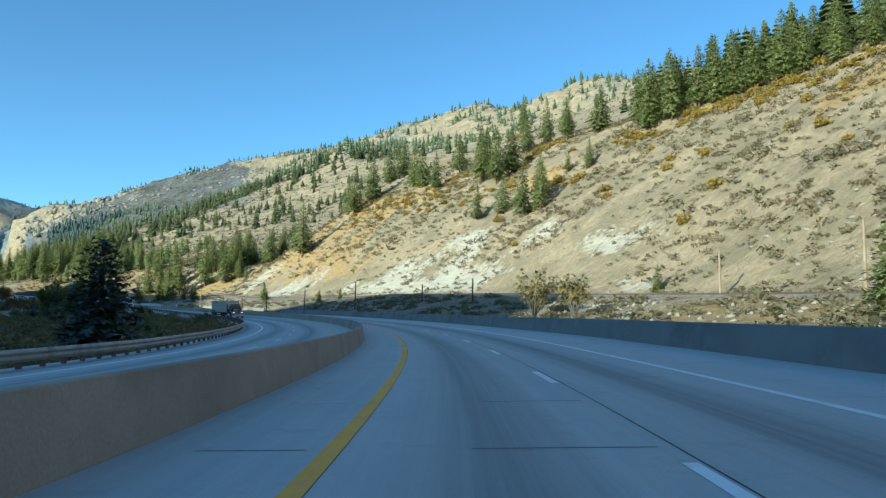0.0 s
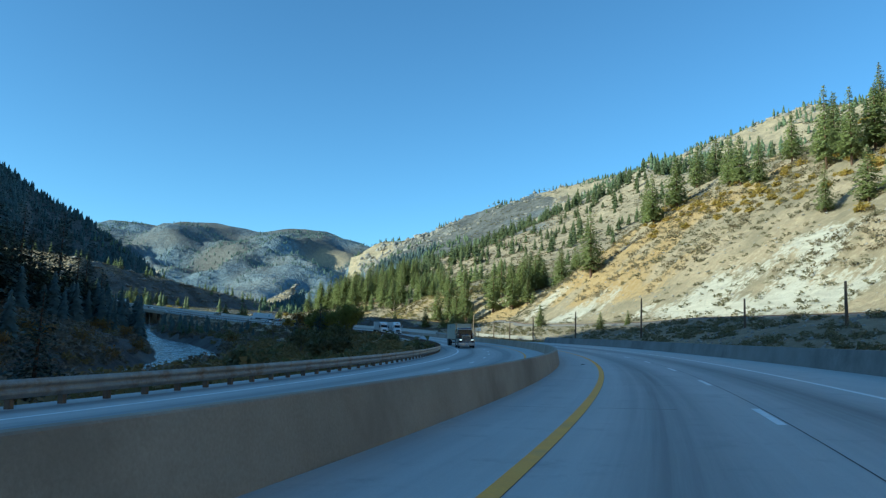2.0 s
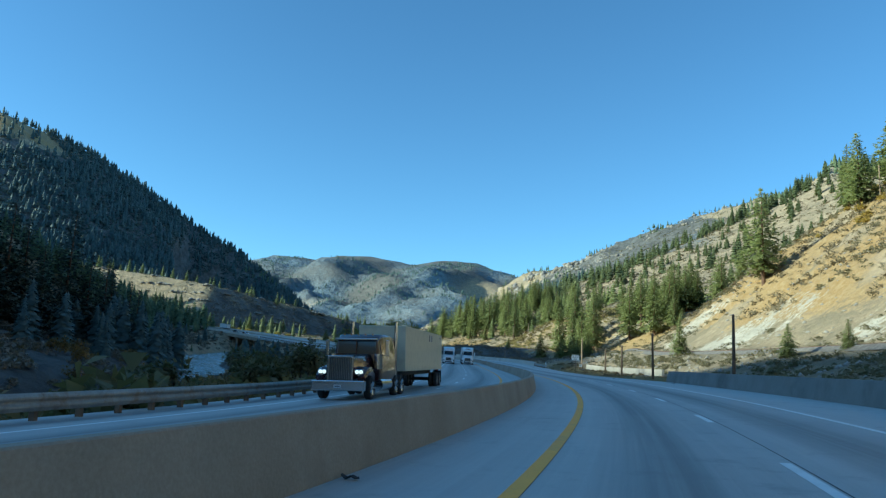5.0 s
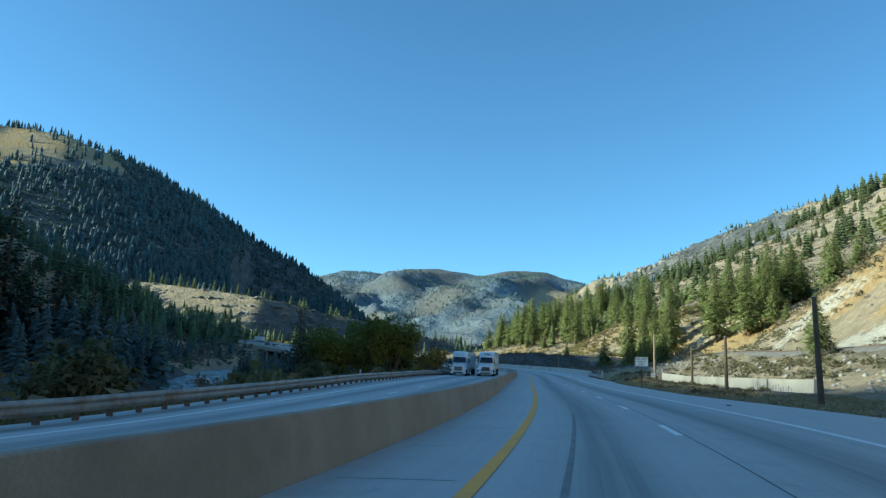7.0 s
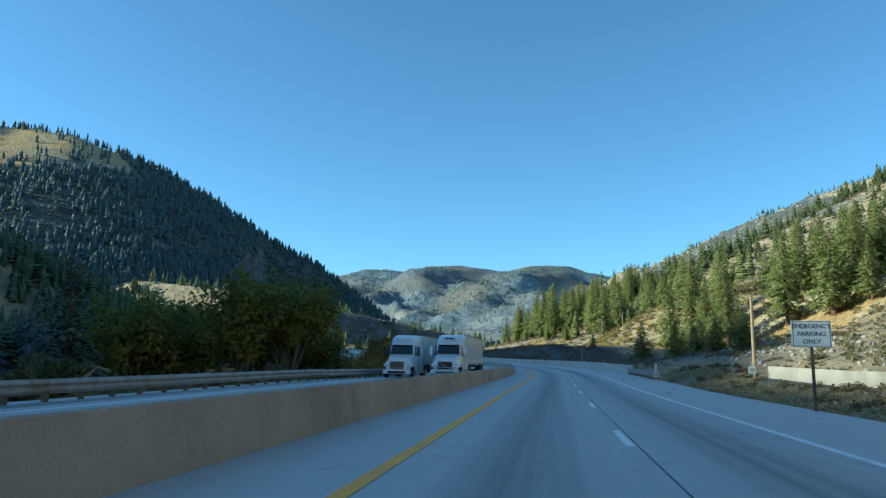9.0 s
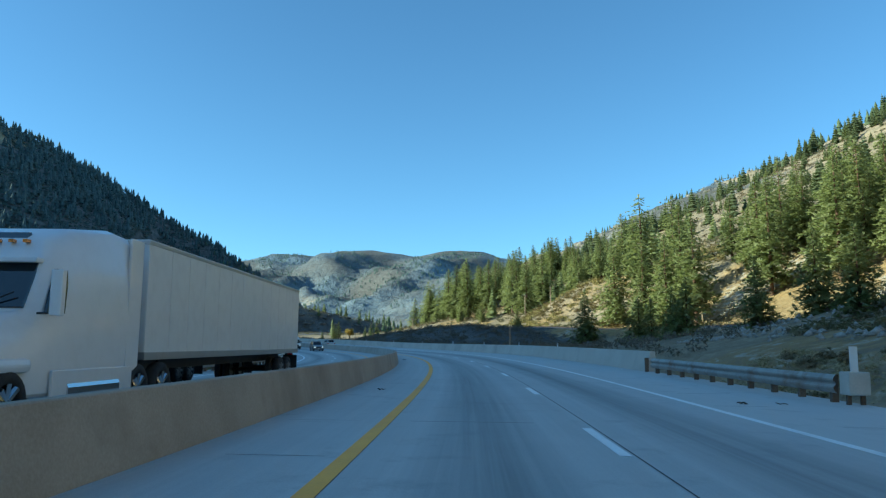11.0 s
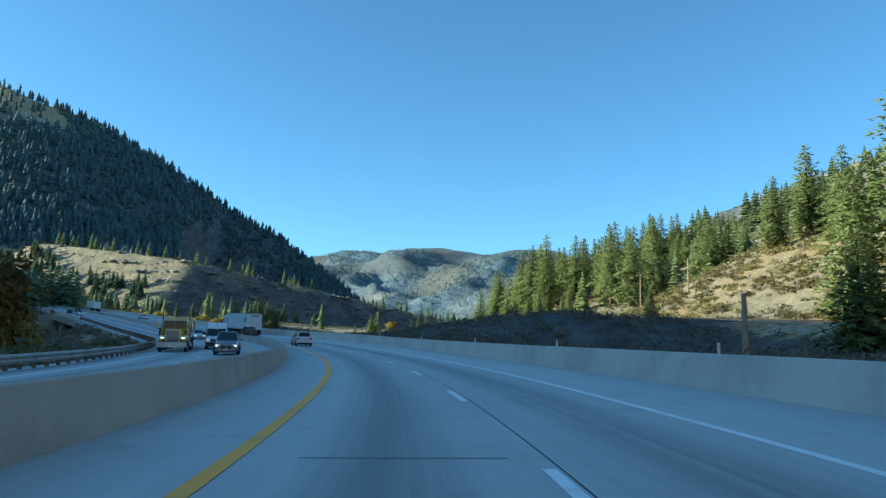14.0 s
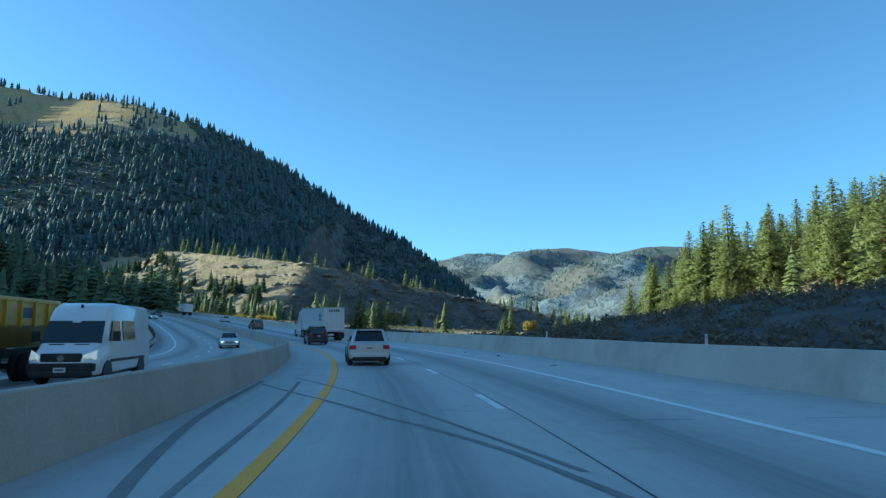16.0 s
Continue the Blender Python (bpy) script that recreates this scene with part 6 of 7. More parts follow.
M_AMBER = paint("amber_lamp_lens", (0.7, 0.25, 0.02), 0.25, 0.0, 0.5)
M_PLATE = paint("plate_face", (0.62, 0.64, 0.66), 0.4)
M_VAN_WHITE = paint("white_vehicle_paint", (0.74, 0.75, 0.76), 0.3, 0.0, 0.5, 0.08)
M_SILVER = paint("silver_car_paint", (0.60, 0.61, 0.61), 0.30, 0.35, 0.6, 0.08)
M_DARKCAR = paint("black_car_paint", (0.016, 0.017, 0.02), 0.25, 0.0, 0.7, 0.1)
M_MIDGREY = paint("mid_grey_car_paint", (0.21, 0.215, 0.225), 0.3, 0.5, 0.7, 0.1)
M_GOLDCAR = paint("dull_gold_car_paint", (0.20, 0.17, 0.11), 0.35, 0.4, 0.5, 0.1)
M_MAROON = paint("maroon_truck_paint", (0.045, 0.014, 0.014), 0.25, 0.0, 0.7, 0.06)
M_DUMP = paint("yellow_truck_paint", (0.55, 0.36, 0.035), 0.4, 0.0, 0.4, 0.3)
M_CREAM = paint("cream_container_paint", (0.60, 0.56, 0.42), 0.5, 0.0, 0.1, 0.22)
M_TRAILER = paint("white_trailer_skin", (0.72, 0.72, 0.71), 0.42, 0.0, 0.2, 0.12)
M_FRAME = paint("black_chassis_steel", (0.022, 0.021, 0.02), 0.7)
M_LOGO_DARK = paint("dark_marking_film", (0.05, 0.06, 0.08), 0.5)
M_LOGO_FADED = paint("faded_grey_marking", (0.42, 0.40, 0.32), 0.6)
M_LOGO_TEAL = paint("teal_marking_film", (0.06, 0.25, 0.27), 0.5)


def lamp_lens(name, strength):
    m, t, p = shader(name)
    p.inputs["Base Color"].default_value = (0.8, 0.8, 0.78, 1)
    p.inputs["Roughness"].default_value = 0.1
    p.inputs["Emission Color"].default_value = (1.0, 0.93, 0.8, 1)
    p.inputs["Emission Strength"].default_value = strength
    return m


M_LIT = lamp_lens("lit_headlamp", 0.7)
M_LENS = lamp_lens("daytime_headlamp", 0.15)


def loft(sections, smooth=35.0):
    """Skins rounded cross-sections (y, low half-width, mid, top, z low, z mid, z top, corner)."""
    bm = bmesh.new()
    rings = []
    for y, wb, wm, wt, z0, zm, z1, r in sections:
        half = [(wb * 0.94, z0), (wb, z0 + 0.06), (wm, zm), (wt, z1 - r), (wt - r * 0.35, z1 - r * 0.3), (wt - r, z1)]
        rings.append([bm.verts.new((x, y, z)) for x, z in half] + [bm.verts.new((-x, y, z)) for x, z in half[::-1]])
    k = len(rings[0])
    for a, b in zip(rings[:-1], rings[1:]):
        for j in range(k):
            bm.faces.new((a[j], a[(j + 1) % k], b[(j + 1) % k], b[j]))
    bm.faces.new(rings[0])
    bm.faces.new(rings[-1][::-1])
    bmesh.ops.recalc_face_normals(bm, faces=bm.faces)
    return bm


def shell(name, bm, mat, parent, label="", angle=38.0):
    ob = part(name, bm, mat, parent, label, True)
    ob.data.set_sharp_from_angle(angle=radians(angle))
    return ob


def plate(corners, thick=0.012, grow=0.0):
    """A thin solid pane on four corners (counter-clockwise from outside), standing proud."""
    c = [Vector(p) for p in corners]
    n = (c[1] - c[0]).cross(c[3] - c[0]).normalized()
    bm = bmesh.new()
    lo = [bm.verts.new(p - n * thick) for p in c]
    mid = sum(c, Vector()) / 4
    hi = [bm.verts.new(p + (mid - p) * 0.015 + n * thick) for p in c]
    bm.faces.new(hi)
    bm.faces.new(lo[::-1])
    for j in range(4):
        bm.faces.new((lo[j], lo[(j + 1) % 4], hi[(j + 1) % 4], hi[j]))
    return bm


def on_quad(c, u0, u1, v0, v1):
    c = [Vector(p) for p in c]

    def q(u, v):
        return (c[0] * (1 - u) + c[1] * u) * (1 - v) + (c[3] * (1 - u) + c[2] * u) * v
    return [q(u0, v0), q(u1, v0), q(u1, v1), q(u0, v1)]


def wheel(parent, x, y, r, w, rim_mat, holes=5, dual=False):
    """A tyre with a dished rim; x is its outer face, the sign says the side."""
    sgn = 1 if x > 0 else -1
    hub = part("wheel", rod((x - sgn * w, y, r), (x - sgn * 0.02, y, r), r * 0.2, r * 0.16, 12), rim_mat, parent)
    bm = bmesh.new()
    prof = [(0.62, 0.02), (0.92, 0.0), (1.0, 0.05), (1.0, w - 0.05), (0.92, w), (0.62, w - 0.02)]
    rings = [[bm.verts.new((x - sgn * d, y + r * k * math.cos(a), r + r * k * math.sin(a))) for a in (6.2832 * j / 22 for j in range(22))] for k, d in prof]
    for a, b in zip(rings, rings[1:] + rings[:1]):
        for j in range(22):
            bm.faces.new((a[j], a[(j + 1) % 22], b[(j + 1) % 22], b[j]))
    bmesh.ops.recalc_face_normals(bm, faces=bm.faces)
    part("tyre", bm, M_TYRE, hub, smooth=True)
    bm = bmesh.new()
    for j in range(holes):
        a = 6.2832 * j / holes
        rod_into(bm, (x - sgn * 0.05, y + r * 0.1 * math.cos(a), r + r * 0.1 * math.sin(a)), (x - sgn * 0.035, y + r * 0.6 * math.cos(a), r + r * 0.6 * math.sin(a)), r * 0.10, r * 0.13, 6)
    rod_into(bm, (x - sgn * w * 0.8, y, r), (x - sgn * w * 0.45, y, r), r * 0.63, r * 0.63, 20)
    part("rim", bm, rim_mat, hub)
    return hub


def arches(parent, x, ys, r):
    for y in ys:
        for sgn in (-1, 1):
            bm = bmesh.new()
            rod_into(bm, (sgn * (x - 0.22), y, r * 0.98), (sgn * (x + 0.006), y, r * 0.98), r * 1.17, None, 24)
            bmesh.ops.bisect_plane(bm, geom=bm.verts[:] + bm.edges[:] + bm.faces[:], plane_co=(0, 0, r * 0.55), plane_no=(0, 0, -1), clear_outer=True)
            part("wheel_arch", bm, M_TRIM, parent)


def mirror(parent, x, y, z, w, h, mat, arm=0.12):
    sgn = 1 if x > 0 else -1
    m = part("door_mirror", box(min(x, x + sgn * w), max(x, x + sgn * w), y - 0.06, y + 0.07, z, z + h, 0.02), mat, parent)
    part("mirror_arm", rod((x - sgn * arm, y, z + 0.04), (x + sgn * 0.05, y, z + 0.05), 0.02, None, 6), M_TRIM, m)


def car(name, label, category, m, body, L, W, belt, H, cab, top, r=0.34, hood=0.88, rear=None, lit=False, rim=M_RIM, rails=False, rearglass=True, ground=0.24, group="traffic"):
    """A passenger car: lofted lower body, tapered cabin with glass, lamps, bumpers, mirrors and wheels. cab and top: y of the cabin's foot and roof."""
    c = thing(name, label, category, group, m)
    h, w = L / 2, W / 2
    rear = belt if rear is None else rear
    secs = [(-h, w * .84, w * .90, w * .82, .42, .62, rear - .10, .06), (-h + .10, w * .92, w * .97, w * .90, ground + .08, .64, rear - .02, .07), (-h * .62, w * .95, w, w * .93, ground, .68, max(rear, belt - .02), .06),
            (0, w * .95, w, w * .93, ground, .68, belt, .06), (cab[1], w * .95, w, w * .91, ground, .68, belt - .01, .07), (h * .72, w * .93, w * .98, w * .84, ground + .02, .62, hood + .02, .09), (h - .18, w * .86, w * .91, w * .74, ground + .04, .56, hood - .10, .10), (h, w * .66, w * .72, w * .6, .34, .50, hood - .24, .06)]
    shell("body", loft(secs), body, c)
    bw, tw = w * .90, w * .70
    foot, roof = belt - .05, H
    # cabin
    q = [(-bw, cab[0], foot), (bw, cab[0], foot), (bw, cab[1], foot), (-bw, cab[1], foot), (-tw, top[0], roof), (tw, top[0], roof), (tw, top[1], roof), (-tw, top[1], roof)]
    bm = bmesh.new()
    v = [bm.verts.new(p) for p in q]
    for f in ((0, 3, 2, 1), (4, 5, 6, 7), (0, 1, 5, 4), (1, 2, 6, 5), (2, 3, 7, 6), (3, 0, 4, 7)):
        bm.faces.new([v[i] for i in f])
    bmesh.ops.bevel(bm, geom=bm.edges[:], offset=0.07, segments=3, affect="EDGES", profile=0.6)
    shell("cabin", bm, body, c)
    faces = {"front": (q[2], q[3], q[7], q[6]), "back": (q[0], q[1], q[5], q[4]), "right": (q[1], q[2], q[6], q[5]), "left": (q[3], q[0], q[4], q[7])}
    part("windscreen", plate(on_quad(faces["front"], .05, .95, .10, .93)), M_GLASS, c)
    if rearglass:
        part("rear_window", plate(on_quad(faces["back"], .09, .91, .16, .90)), M_GLASS, c)
    for side in ("right", "left"):
        for a, b in ((.04, .27), (.30, .58), (.61, .90)):
            if side == "left":
                a, b = 1 - b, 1 - a
            part("side_window", plate(on_quad(faces[side], a, b, .14, .88)), M_GLASS, c)
    ry = -h + .04
    for s in (-1, 1):
        t = part("tail_lamp", box(min(s * w * .62, s * w * .93), max(s * w * .62, s * w * .93), -h - .01, -h + .16, rear - .30, rear - .12, 0.02), M_RED, c)
        part("headlamp", box(min(s * w * .45, s * w * .80), max(s * w * .45, s * w * .80), h - .20, h - .02, hood - .34, hood - .20, 0.03), M_LIT if lit else M_LENS, c)
        part("door_handle", box(min(s * w * .97, s * (w + .015)), max(s * w * .97, s * (w + .015)), -.15, .05, belt - .17, belt - .13), body, c)
        mirror(c, s * (w + .02), cab[1] - .45, belt + .02, .17, .13, body)
    part("rear_bumper", box(-w * .86, w * .86, -h - .05, -h + .2, .32, .56, 0.05), body, c)
    part("bumper_trim", box(-w * .80, w * .80, -h - .065, -h + .1, .28, .40, 0.03), M_TRIM, c)
    part("front_bumper", box(-w * .72, w * .72, h - .16, h + .03, .28, .46, 0.05), body, c)
    g = part("grille", box(-w * .40, w * .40, h - .04, h + .012, .48, hood - .27, 0.02), M_TRIM, c)
    part("badge", rod((0, h + .01, hood - .34), (0, h + .03, hood - .34), .05, None, 12), M_CHROME, g)
    for yy, zz in ((-h - .03, rear - .32), (h + .035, .36)):
        p = part("number_plate", box(-.16, .16, yy - .012, yy + .012, zz, zz + .15, 0.004), M_PLATE, c)
        part("plate_bar", box(-.12, .12, yy - .016, yy + .016, zz + .05, zz + .10), M_LOGO_DARK, p)
    if rails:
        for s in (-1, 1):
            part("roof_rail", box(s * tw * .86 - .02, s * tw * .86 + .02, top[0] + .15, top[1] - .1, roof, roof + .06, 0.015), M_TRIM, c)
        part("spoiler", box(-tw * .92, tw * .92, top[0] - .14, top[0] + .12, roof - .045, roof + .012, 0.015), body, c)
    ax = (-h + .92, h - .92)
    arches(c, w, ax, r)
    for y in ax:
        for s in (-1, 1):
            wheel(c, s * (w - .015), y, r, .23, rim)
    part("underbody", box(-w * .8, w * .8, -h + .25, h - .25, .2, .5), M_TRIM, c)
    return c


def van(m):
    c = thing("van", "white high-roof cargo van with dark windscreen and grille", "van", "traffic", m)
    secs = [(-2.95, .93, .98, .86, .45, 1.1, 2.66, .16), (-2.85, .96, 1.0, .88, .38, 1.1, 2.72, .16), (.9, .96, 1.0, .88, .34, 1.1, 2.74, .18), (1.35, .96, 1.0, .84, .34, 1.1, 2.58, .16), (1.62, .96, .99, .82, .34, 1.1, 2.30, .12), (2.22, .95, .97, .82, .34, 1.0, 1.38, .08), (2.70, .92, .94, .78, .34, .85, 1.14, .10), (2.92, .84, .86, .70, .34, .75, .98, .08), (2.98, .75, .78, .62, .40, .65, .86, .05)]
    shell("body", loft(secs), M_VAN_WHITE, c)
    part("windscreen", plate([(.86, 2.235, 1.36), (-.86, 2.235, 1.36), (-.79, 1.745, 2.11), (.79, 1.745, 2.11)]), M_GLASS, c)
    for s in (-1, 1):
        a = [(s * .984, .75, 1.42), (s * .972, 1.78, 1.42), (s * .91, 1.42, 2.12), (s * .926, .75, 2.12)]
        part("side_window", plate(a if s > 0 else a[::-1]), M_GLASS, c)
        b = [(s * .984, -.95, 1.42), (s * .984, .45, 1.42), (s * .925, .45, 2.14), (s * .925, -.95, 2.14)]
        part("side_window", plate(b if s > 0 else b[::-1]), M_GLASS, c)
        h = [(s * .89, 2.78, .84), (s * .57, 2.975, .78), (s * .58, 2.95, .98), (s * .88, 2.66, 1.14)]
        part("headlamp", plate(h[::-1] if s > 0 else h, .03), M_LENS, c)
        part("lens", rod((s * .70, 2.93, .93), (s * .70, 2.985, .93), .06, None, 12), M_LENS, c)
        mirror(c, s * 1.04, 1.75, 1.42, .2, .34, M_TRIM, .16)
        part("side_moulding", box(s * .985 - .02, s * .985 + .02, -2.2, 1.7, .72, .82, .01), M_TRIM, c)
        part("tail_lamp", box(s * .86 - .06, s * .86 + .06, -2.98, -2.9, .8, 1.7, .01), M_RED, c)
    g = part("grille", box(-.56, .56, 2.90, 2.99, .76, 1.05, .05), M_TRIM, c)
    part("badge", rod((0, 3.0, .9), (0, 3.03, .9), .1, None, 16), M_CHROME, g)
    part("front_bumper", box(-.90, .90, 2.76, 3.05, .46, .74, .07), M_FRAME, c)
    part("grille_surround", box(-.62, .62, 2.90, 3.0, .725, .765, .015), M_VAN_WHITE, c)
    part("roof_aerial", box(-.03, .03, 1.30, 1.42, 2.56, 2.68, .02), M_TRIM, c)
    part("sun_sticker", plate([(.12, 1.755, 2.105), (-.12, 1.755, 2.105), (-.12, 1.80, 2.05), (.12, 1.80, 2.05)]), M_TRAILER, c)
    part("bumper_trim", box(-.84, .84, 2.80, 3.07, .30, .50, .05), M_TRIM, c)
    p = part("number_plate", box(-.16, .16, 3.05, 3.075, .45, .6), M_PLATE, c)
    part("plate_bar", box(-.12, .12, 3.06, 3.08, .5, .55), M_LOGO_DARK, p)
    for s in (-.35, .35):
        part("wiper", rod((s, 2.25, 1.36), (s + .45, 2.05, 1.62), .014, None, 6), M_TRIM, c)
        part("hood_vent", box(s - .2, s + .2, 2.28, 2.36, 1.31, 1.345), M_TRIM, c)
    arches(c, .985, (-1.85, 1.95), .37)
    for y in (-1.85, 1.95):
        for s in (-1, 1):
            wheel(c, s * .97, y, .36, .24, M_WHITE_RIM)
    part("underbody", box(-.75, .75, -2.7, 2.6, .25, .5), M_TRIM, c)


def trailer_gear(c, y0, y1, axles, floor, w=1.28):
    """Frame rails, landing legs, axles and dual wheels under a trailer."""
    part("chassis_rail", box(-.52, -.38, y0 + .3, y1 - .3, floor - .35, floor - .05), M_FRAME, c)
    part("chassis_rail", box(.38, .52, y0 + .3, y1 - .3, floor - .35, floor - .05), M_FRAME, c)
    for y in axles:
        part("axle", rod((-w + .1, y, .5), (w - .1, y, .5), .07, None, 8), M_FRAME, c)
        for s in (-1, 1):
            wheel(c, s * w, y, .5, .26, M_WHITE_RIM, 8)
            wheel(c, s * (w - .32), y, .5, .26, M_WHITE_RIM, 8)
    for s in (-1, 1):
        part("mud_flap", box(s * (w - .3) - .3, s * (w - .3) + .3, y0 + .05, y0 + .07, .25, floor - .15), M_TYRE, c)
        part("landing_leg", box(s * .5 - .07, s * .5 + .07, y1 - 2.7, y1 - 2.55, .3, floor), M_FRAME, c)


def box_trailer(m, L, mat, label, name="box_trailer", ribs=True, marks=None, group="trucks", floor=1.2, H=4.05, tail=1.6):
    c = thing(name, label, "trailer", group, m)
    w = 1.29
    part("body", box(-w, w, -L / 2, L / 2, floor, H, 0.035), mat, c)
    part("roof_rail", box(-w - .012, w + .012, -L / 2 - .01, L / 2 + .01, H - .12, H - .02, 0.01), M_RIM if mat is M_TRAILER else mat, c)
    part("floor_rail", box(-w - .012, w + .012, -L / 2 - .01, L / 2 + .01, floor - .06, floor + .12, 0.01), M_RIM if mat is M_TRAILER else mat, c)
    if ribs:
        y = -L / 2 + 1.2
        while y < L / 2 - .4:
            for s in (-1, 1):
                part("side_post", box(s * w - .008, s * w + .008, y - .025, y + .025, floor + .12, H - .12), mat, c)
            y += 1.22
    for s in (-1, 1):
        d = part("rear_door", box(min(s * .02, s * 1.2), max(s * .02, s * 1.2), -L / 2 - .03, -L / 2 + .01, floor + .14, H - .14, .01), mat, c)
        for k in (.35, .85):
            part("lock_rod", rod((s * k, -L / 2 - .05, floor + .16), (s * k, -L / 2 - .05, H - .16), .018, None, 6), M_RIM, d)
        for z in (1.6, 2.5, 3.4):
            part("hinge", box(s * 1.24 - .05, s * 1.24 + .05, -L / 2 - .045, -L / 2, z, z + .09), M_RIM, d)
        part("tail_lamp", box(s * .95 - .12, s * .95 + .12, -L / 2 - .06, -L / 2, floor - .2, floor - .08), M_RED, c)
    part("underrun_bar", box(-1.1, 1.1, -L / 2 - .02, -L / 2 + .08, .5, .62), M_FRAME, c)
    for s in (-.8, .8):
        part("underrun_bar", box(s - .05, s + .05, -L / 2, -L / 2 + .08, .55, floor), M_FRAME, c)
    trailer_gear(c, -L / 2, L / 2, (-L / 2 + tail, -L / 2 + tail + 1.25), floor)
    return c, w


def tractor_gear(c, w=1.22, steer=2.55, drive=(-2.1, -3.4)):
    for s in (-1, 1):
        wheel(c, s * w, steer, .52, .3, M_CHROME, 8)
        for y in drive:
            wheel(c, s * (w + .02), y, .52, .28, M_CHROME, 8)
        part("fuel_tank", rod((s * .95, -1.1, .62), (s * .95, .9, .62), .33, None, 18), M_CHROME, c)
        part("chassis_rail", box(s * .45 - .06, s * .45 + .06, -4.0, 3.0, .75, 1.0), M_FRAME, c)
    for y in (steer,) + tuple(drive):
        part("axle", rod((-w + .1, y, .52), (w - .1, y, .52), .08, None, 8), M_FRAME, c)
    part("fifth_wheel", rod((0, -2.7, 1.0), (0, -2.7, 1.15), .48, None, 18), M_FRAME, c)


def aero_tractor(m, label, diagonal=False):
    """A white highway tractor with a rounded sleeper roof; front bumper at y = 3.75."""
    c = thing("truck_tractor", label, "truck", "trucks", m)
    secs = [(-1.5, 1.2, 1.24, 1.14, .95, 1.9, 3.80, .22), (-.9, 1.22, 1.25, 1.15, .6, 1.9, 3.84, .25), (.5, 1.22, 1.25, 1.08, .55, 1.9, 3.66, .30), (1.05, 1.2, 1.22, 1.0, .55, 1.9, 3.38, .30), (1.30, 1.18, 1.19, .98, .55, 1.8, 3.02, .16), (1.90, 1.12, 1.14, .92, .55, 1.6, 2.02, .10), (2.7, 1.02, 1.06, .86, .75, 1.4, 1.86, .14), (3.45, .98, 1.0, .72, .72, 1.2, 1.62, .18), (3.68, .85, .88, .58, .6, 1.1, 1.42, .12)]
    shell("cab", loft(secs), M_VAN_WHITE, c)
    part("windscreen", plate([(.95, 1.90, 2.08), (-.95, 1.90, 2.08), (-.86, 1.36, 2.90), (.86, 1.36, 2.90)], .02), M_GLASS, c)
    part("sun_visor", box(-.92, .92, 1.30, 1.55, 2.90, 3.0, .03), M_VAN_WHITE, c)
    part("windscreen_pillar", box(-.02, .02, 1.55, 1.70, 2.1, 2.9), M_TRIM, c)
    if diagonal:
        part("roof_window", plate([(.42, 1.02, 3.32), (-.42, 1.02, 3.32), (-.40, .82, 3.50), (.40, .82, 3.50)], .05), M_GLASS, c)
    for x in (-.5, -.25, 0, .25, .5):
        part("marker_lamp", box(x - .04, x + .04, 1.10, 1.22, 3.30, 3.36), M_AMBER, c)
    g = part("grille", box(-.56, .56, 3.48, 3.74, .78, 1.42, .04), M_TRIM, c)
    for k in range(6):
        part("grille_bar", box(-.54, .54, 3.735, 3.76, .82 + .1 * k, .845 + .1 * k), M_CHROME if not diagonal else M_TRIM, g)
    part("grille_surround", box(-.60, .60, 3.70, 3.75, 1.40, 1.46, .01), M_CHROME, c)
    if diagonal:
        part("grille_strip", rod((-.52, 3.77, .82), (.52, 3.77, 1.40), .035, None, 6), M_CHROME, g)
        for z in (.55, .95):
            part("guard_bar", rod((-.95, 3.90, z), (.95, 3.90, z), .035, None, 8), M_CHROME, c)
        for x in (-.6, 0, .6):
            part("guard_bar", rod((x, 3.90, .45), (x, 3.88, 1.2), .03, None, 8), M_CHROME, c)
    part("bumper", box(-1.14, 1.14, 3.35, 3.80, .36, .74, .10), M_VAN_WHITE, c)
    part("air_dam", box(-.7, .7, 3.70, 3.82, .42, .62, .02), M_TRIM, c)
    for s in (-1, 1):
        h = [(s * 1.02, 3.30, .98), (s * .64, 3.62, .94), (s * .66, 3.52, 1.30), (s * .98, 3.12, 1.42)]
        part("headlamp", plate(h[::-1] if s > 0 else h, .05), M_LENS, c)
        part("fender", box(s * 1.08 - .14, s * 1.08 + .14, 1.95, 3.25, .98, 1.22, .10), M_VAN_WHITE, c)
        a = [(s * 1.18, .55, 2.0), (s * 1.16, 1.62, 2.0), (s * 1.05, 1.18, 2.82), (s * 1.08, .55, 2.82)]
        part("side_window", plate(a if s > 0 else a[::-1], .03), M_GLASS, c)
        mirror(c, s * 1.32, 1.75, 1.95, .2, .8, M_VAN_WHITE if diagonal else M_TRIM, .22)
        part("side_skirt", box(s * 1.22 - .03, s * 1.22 + .03, -1.7, 1.4, .38, 1.0, .02), M_VAN_WHITE, c)
        part("side_fairing", box(s * 1.2 - .03, s * 1.2 + .03, -2.0, -1.4, .9, 3.75, .02), M_VAN_WHITE, c)
        part("wiper", rod((s * .2, 1.97, 2.06), (s * .75, 1.85, 2.35), .015, None, 6), M_TRIM, c)
    tractor_gear(c)
    return c


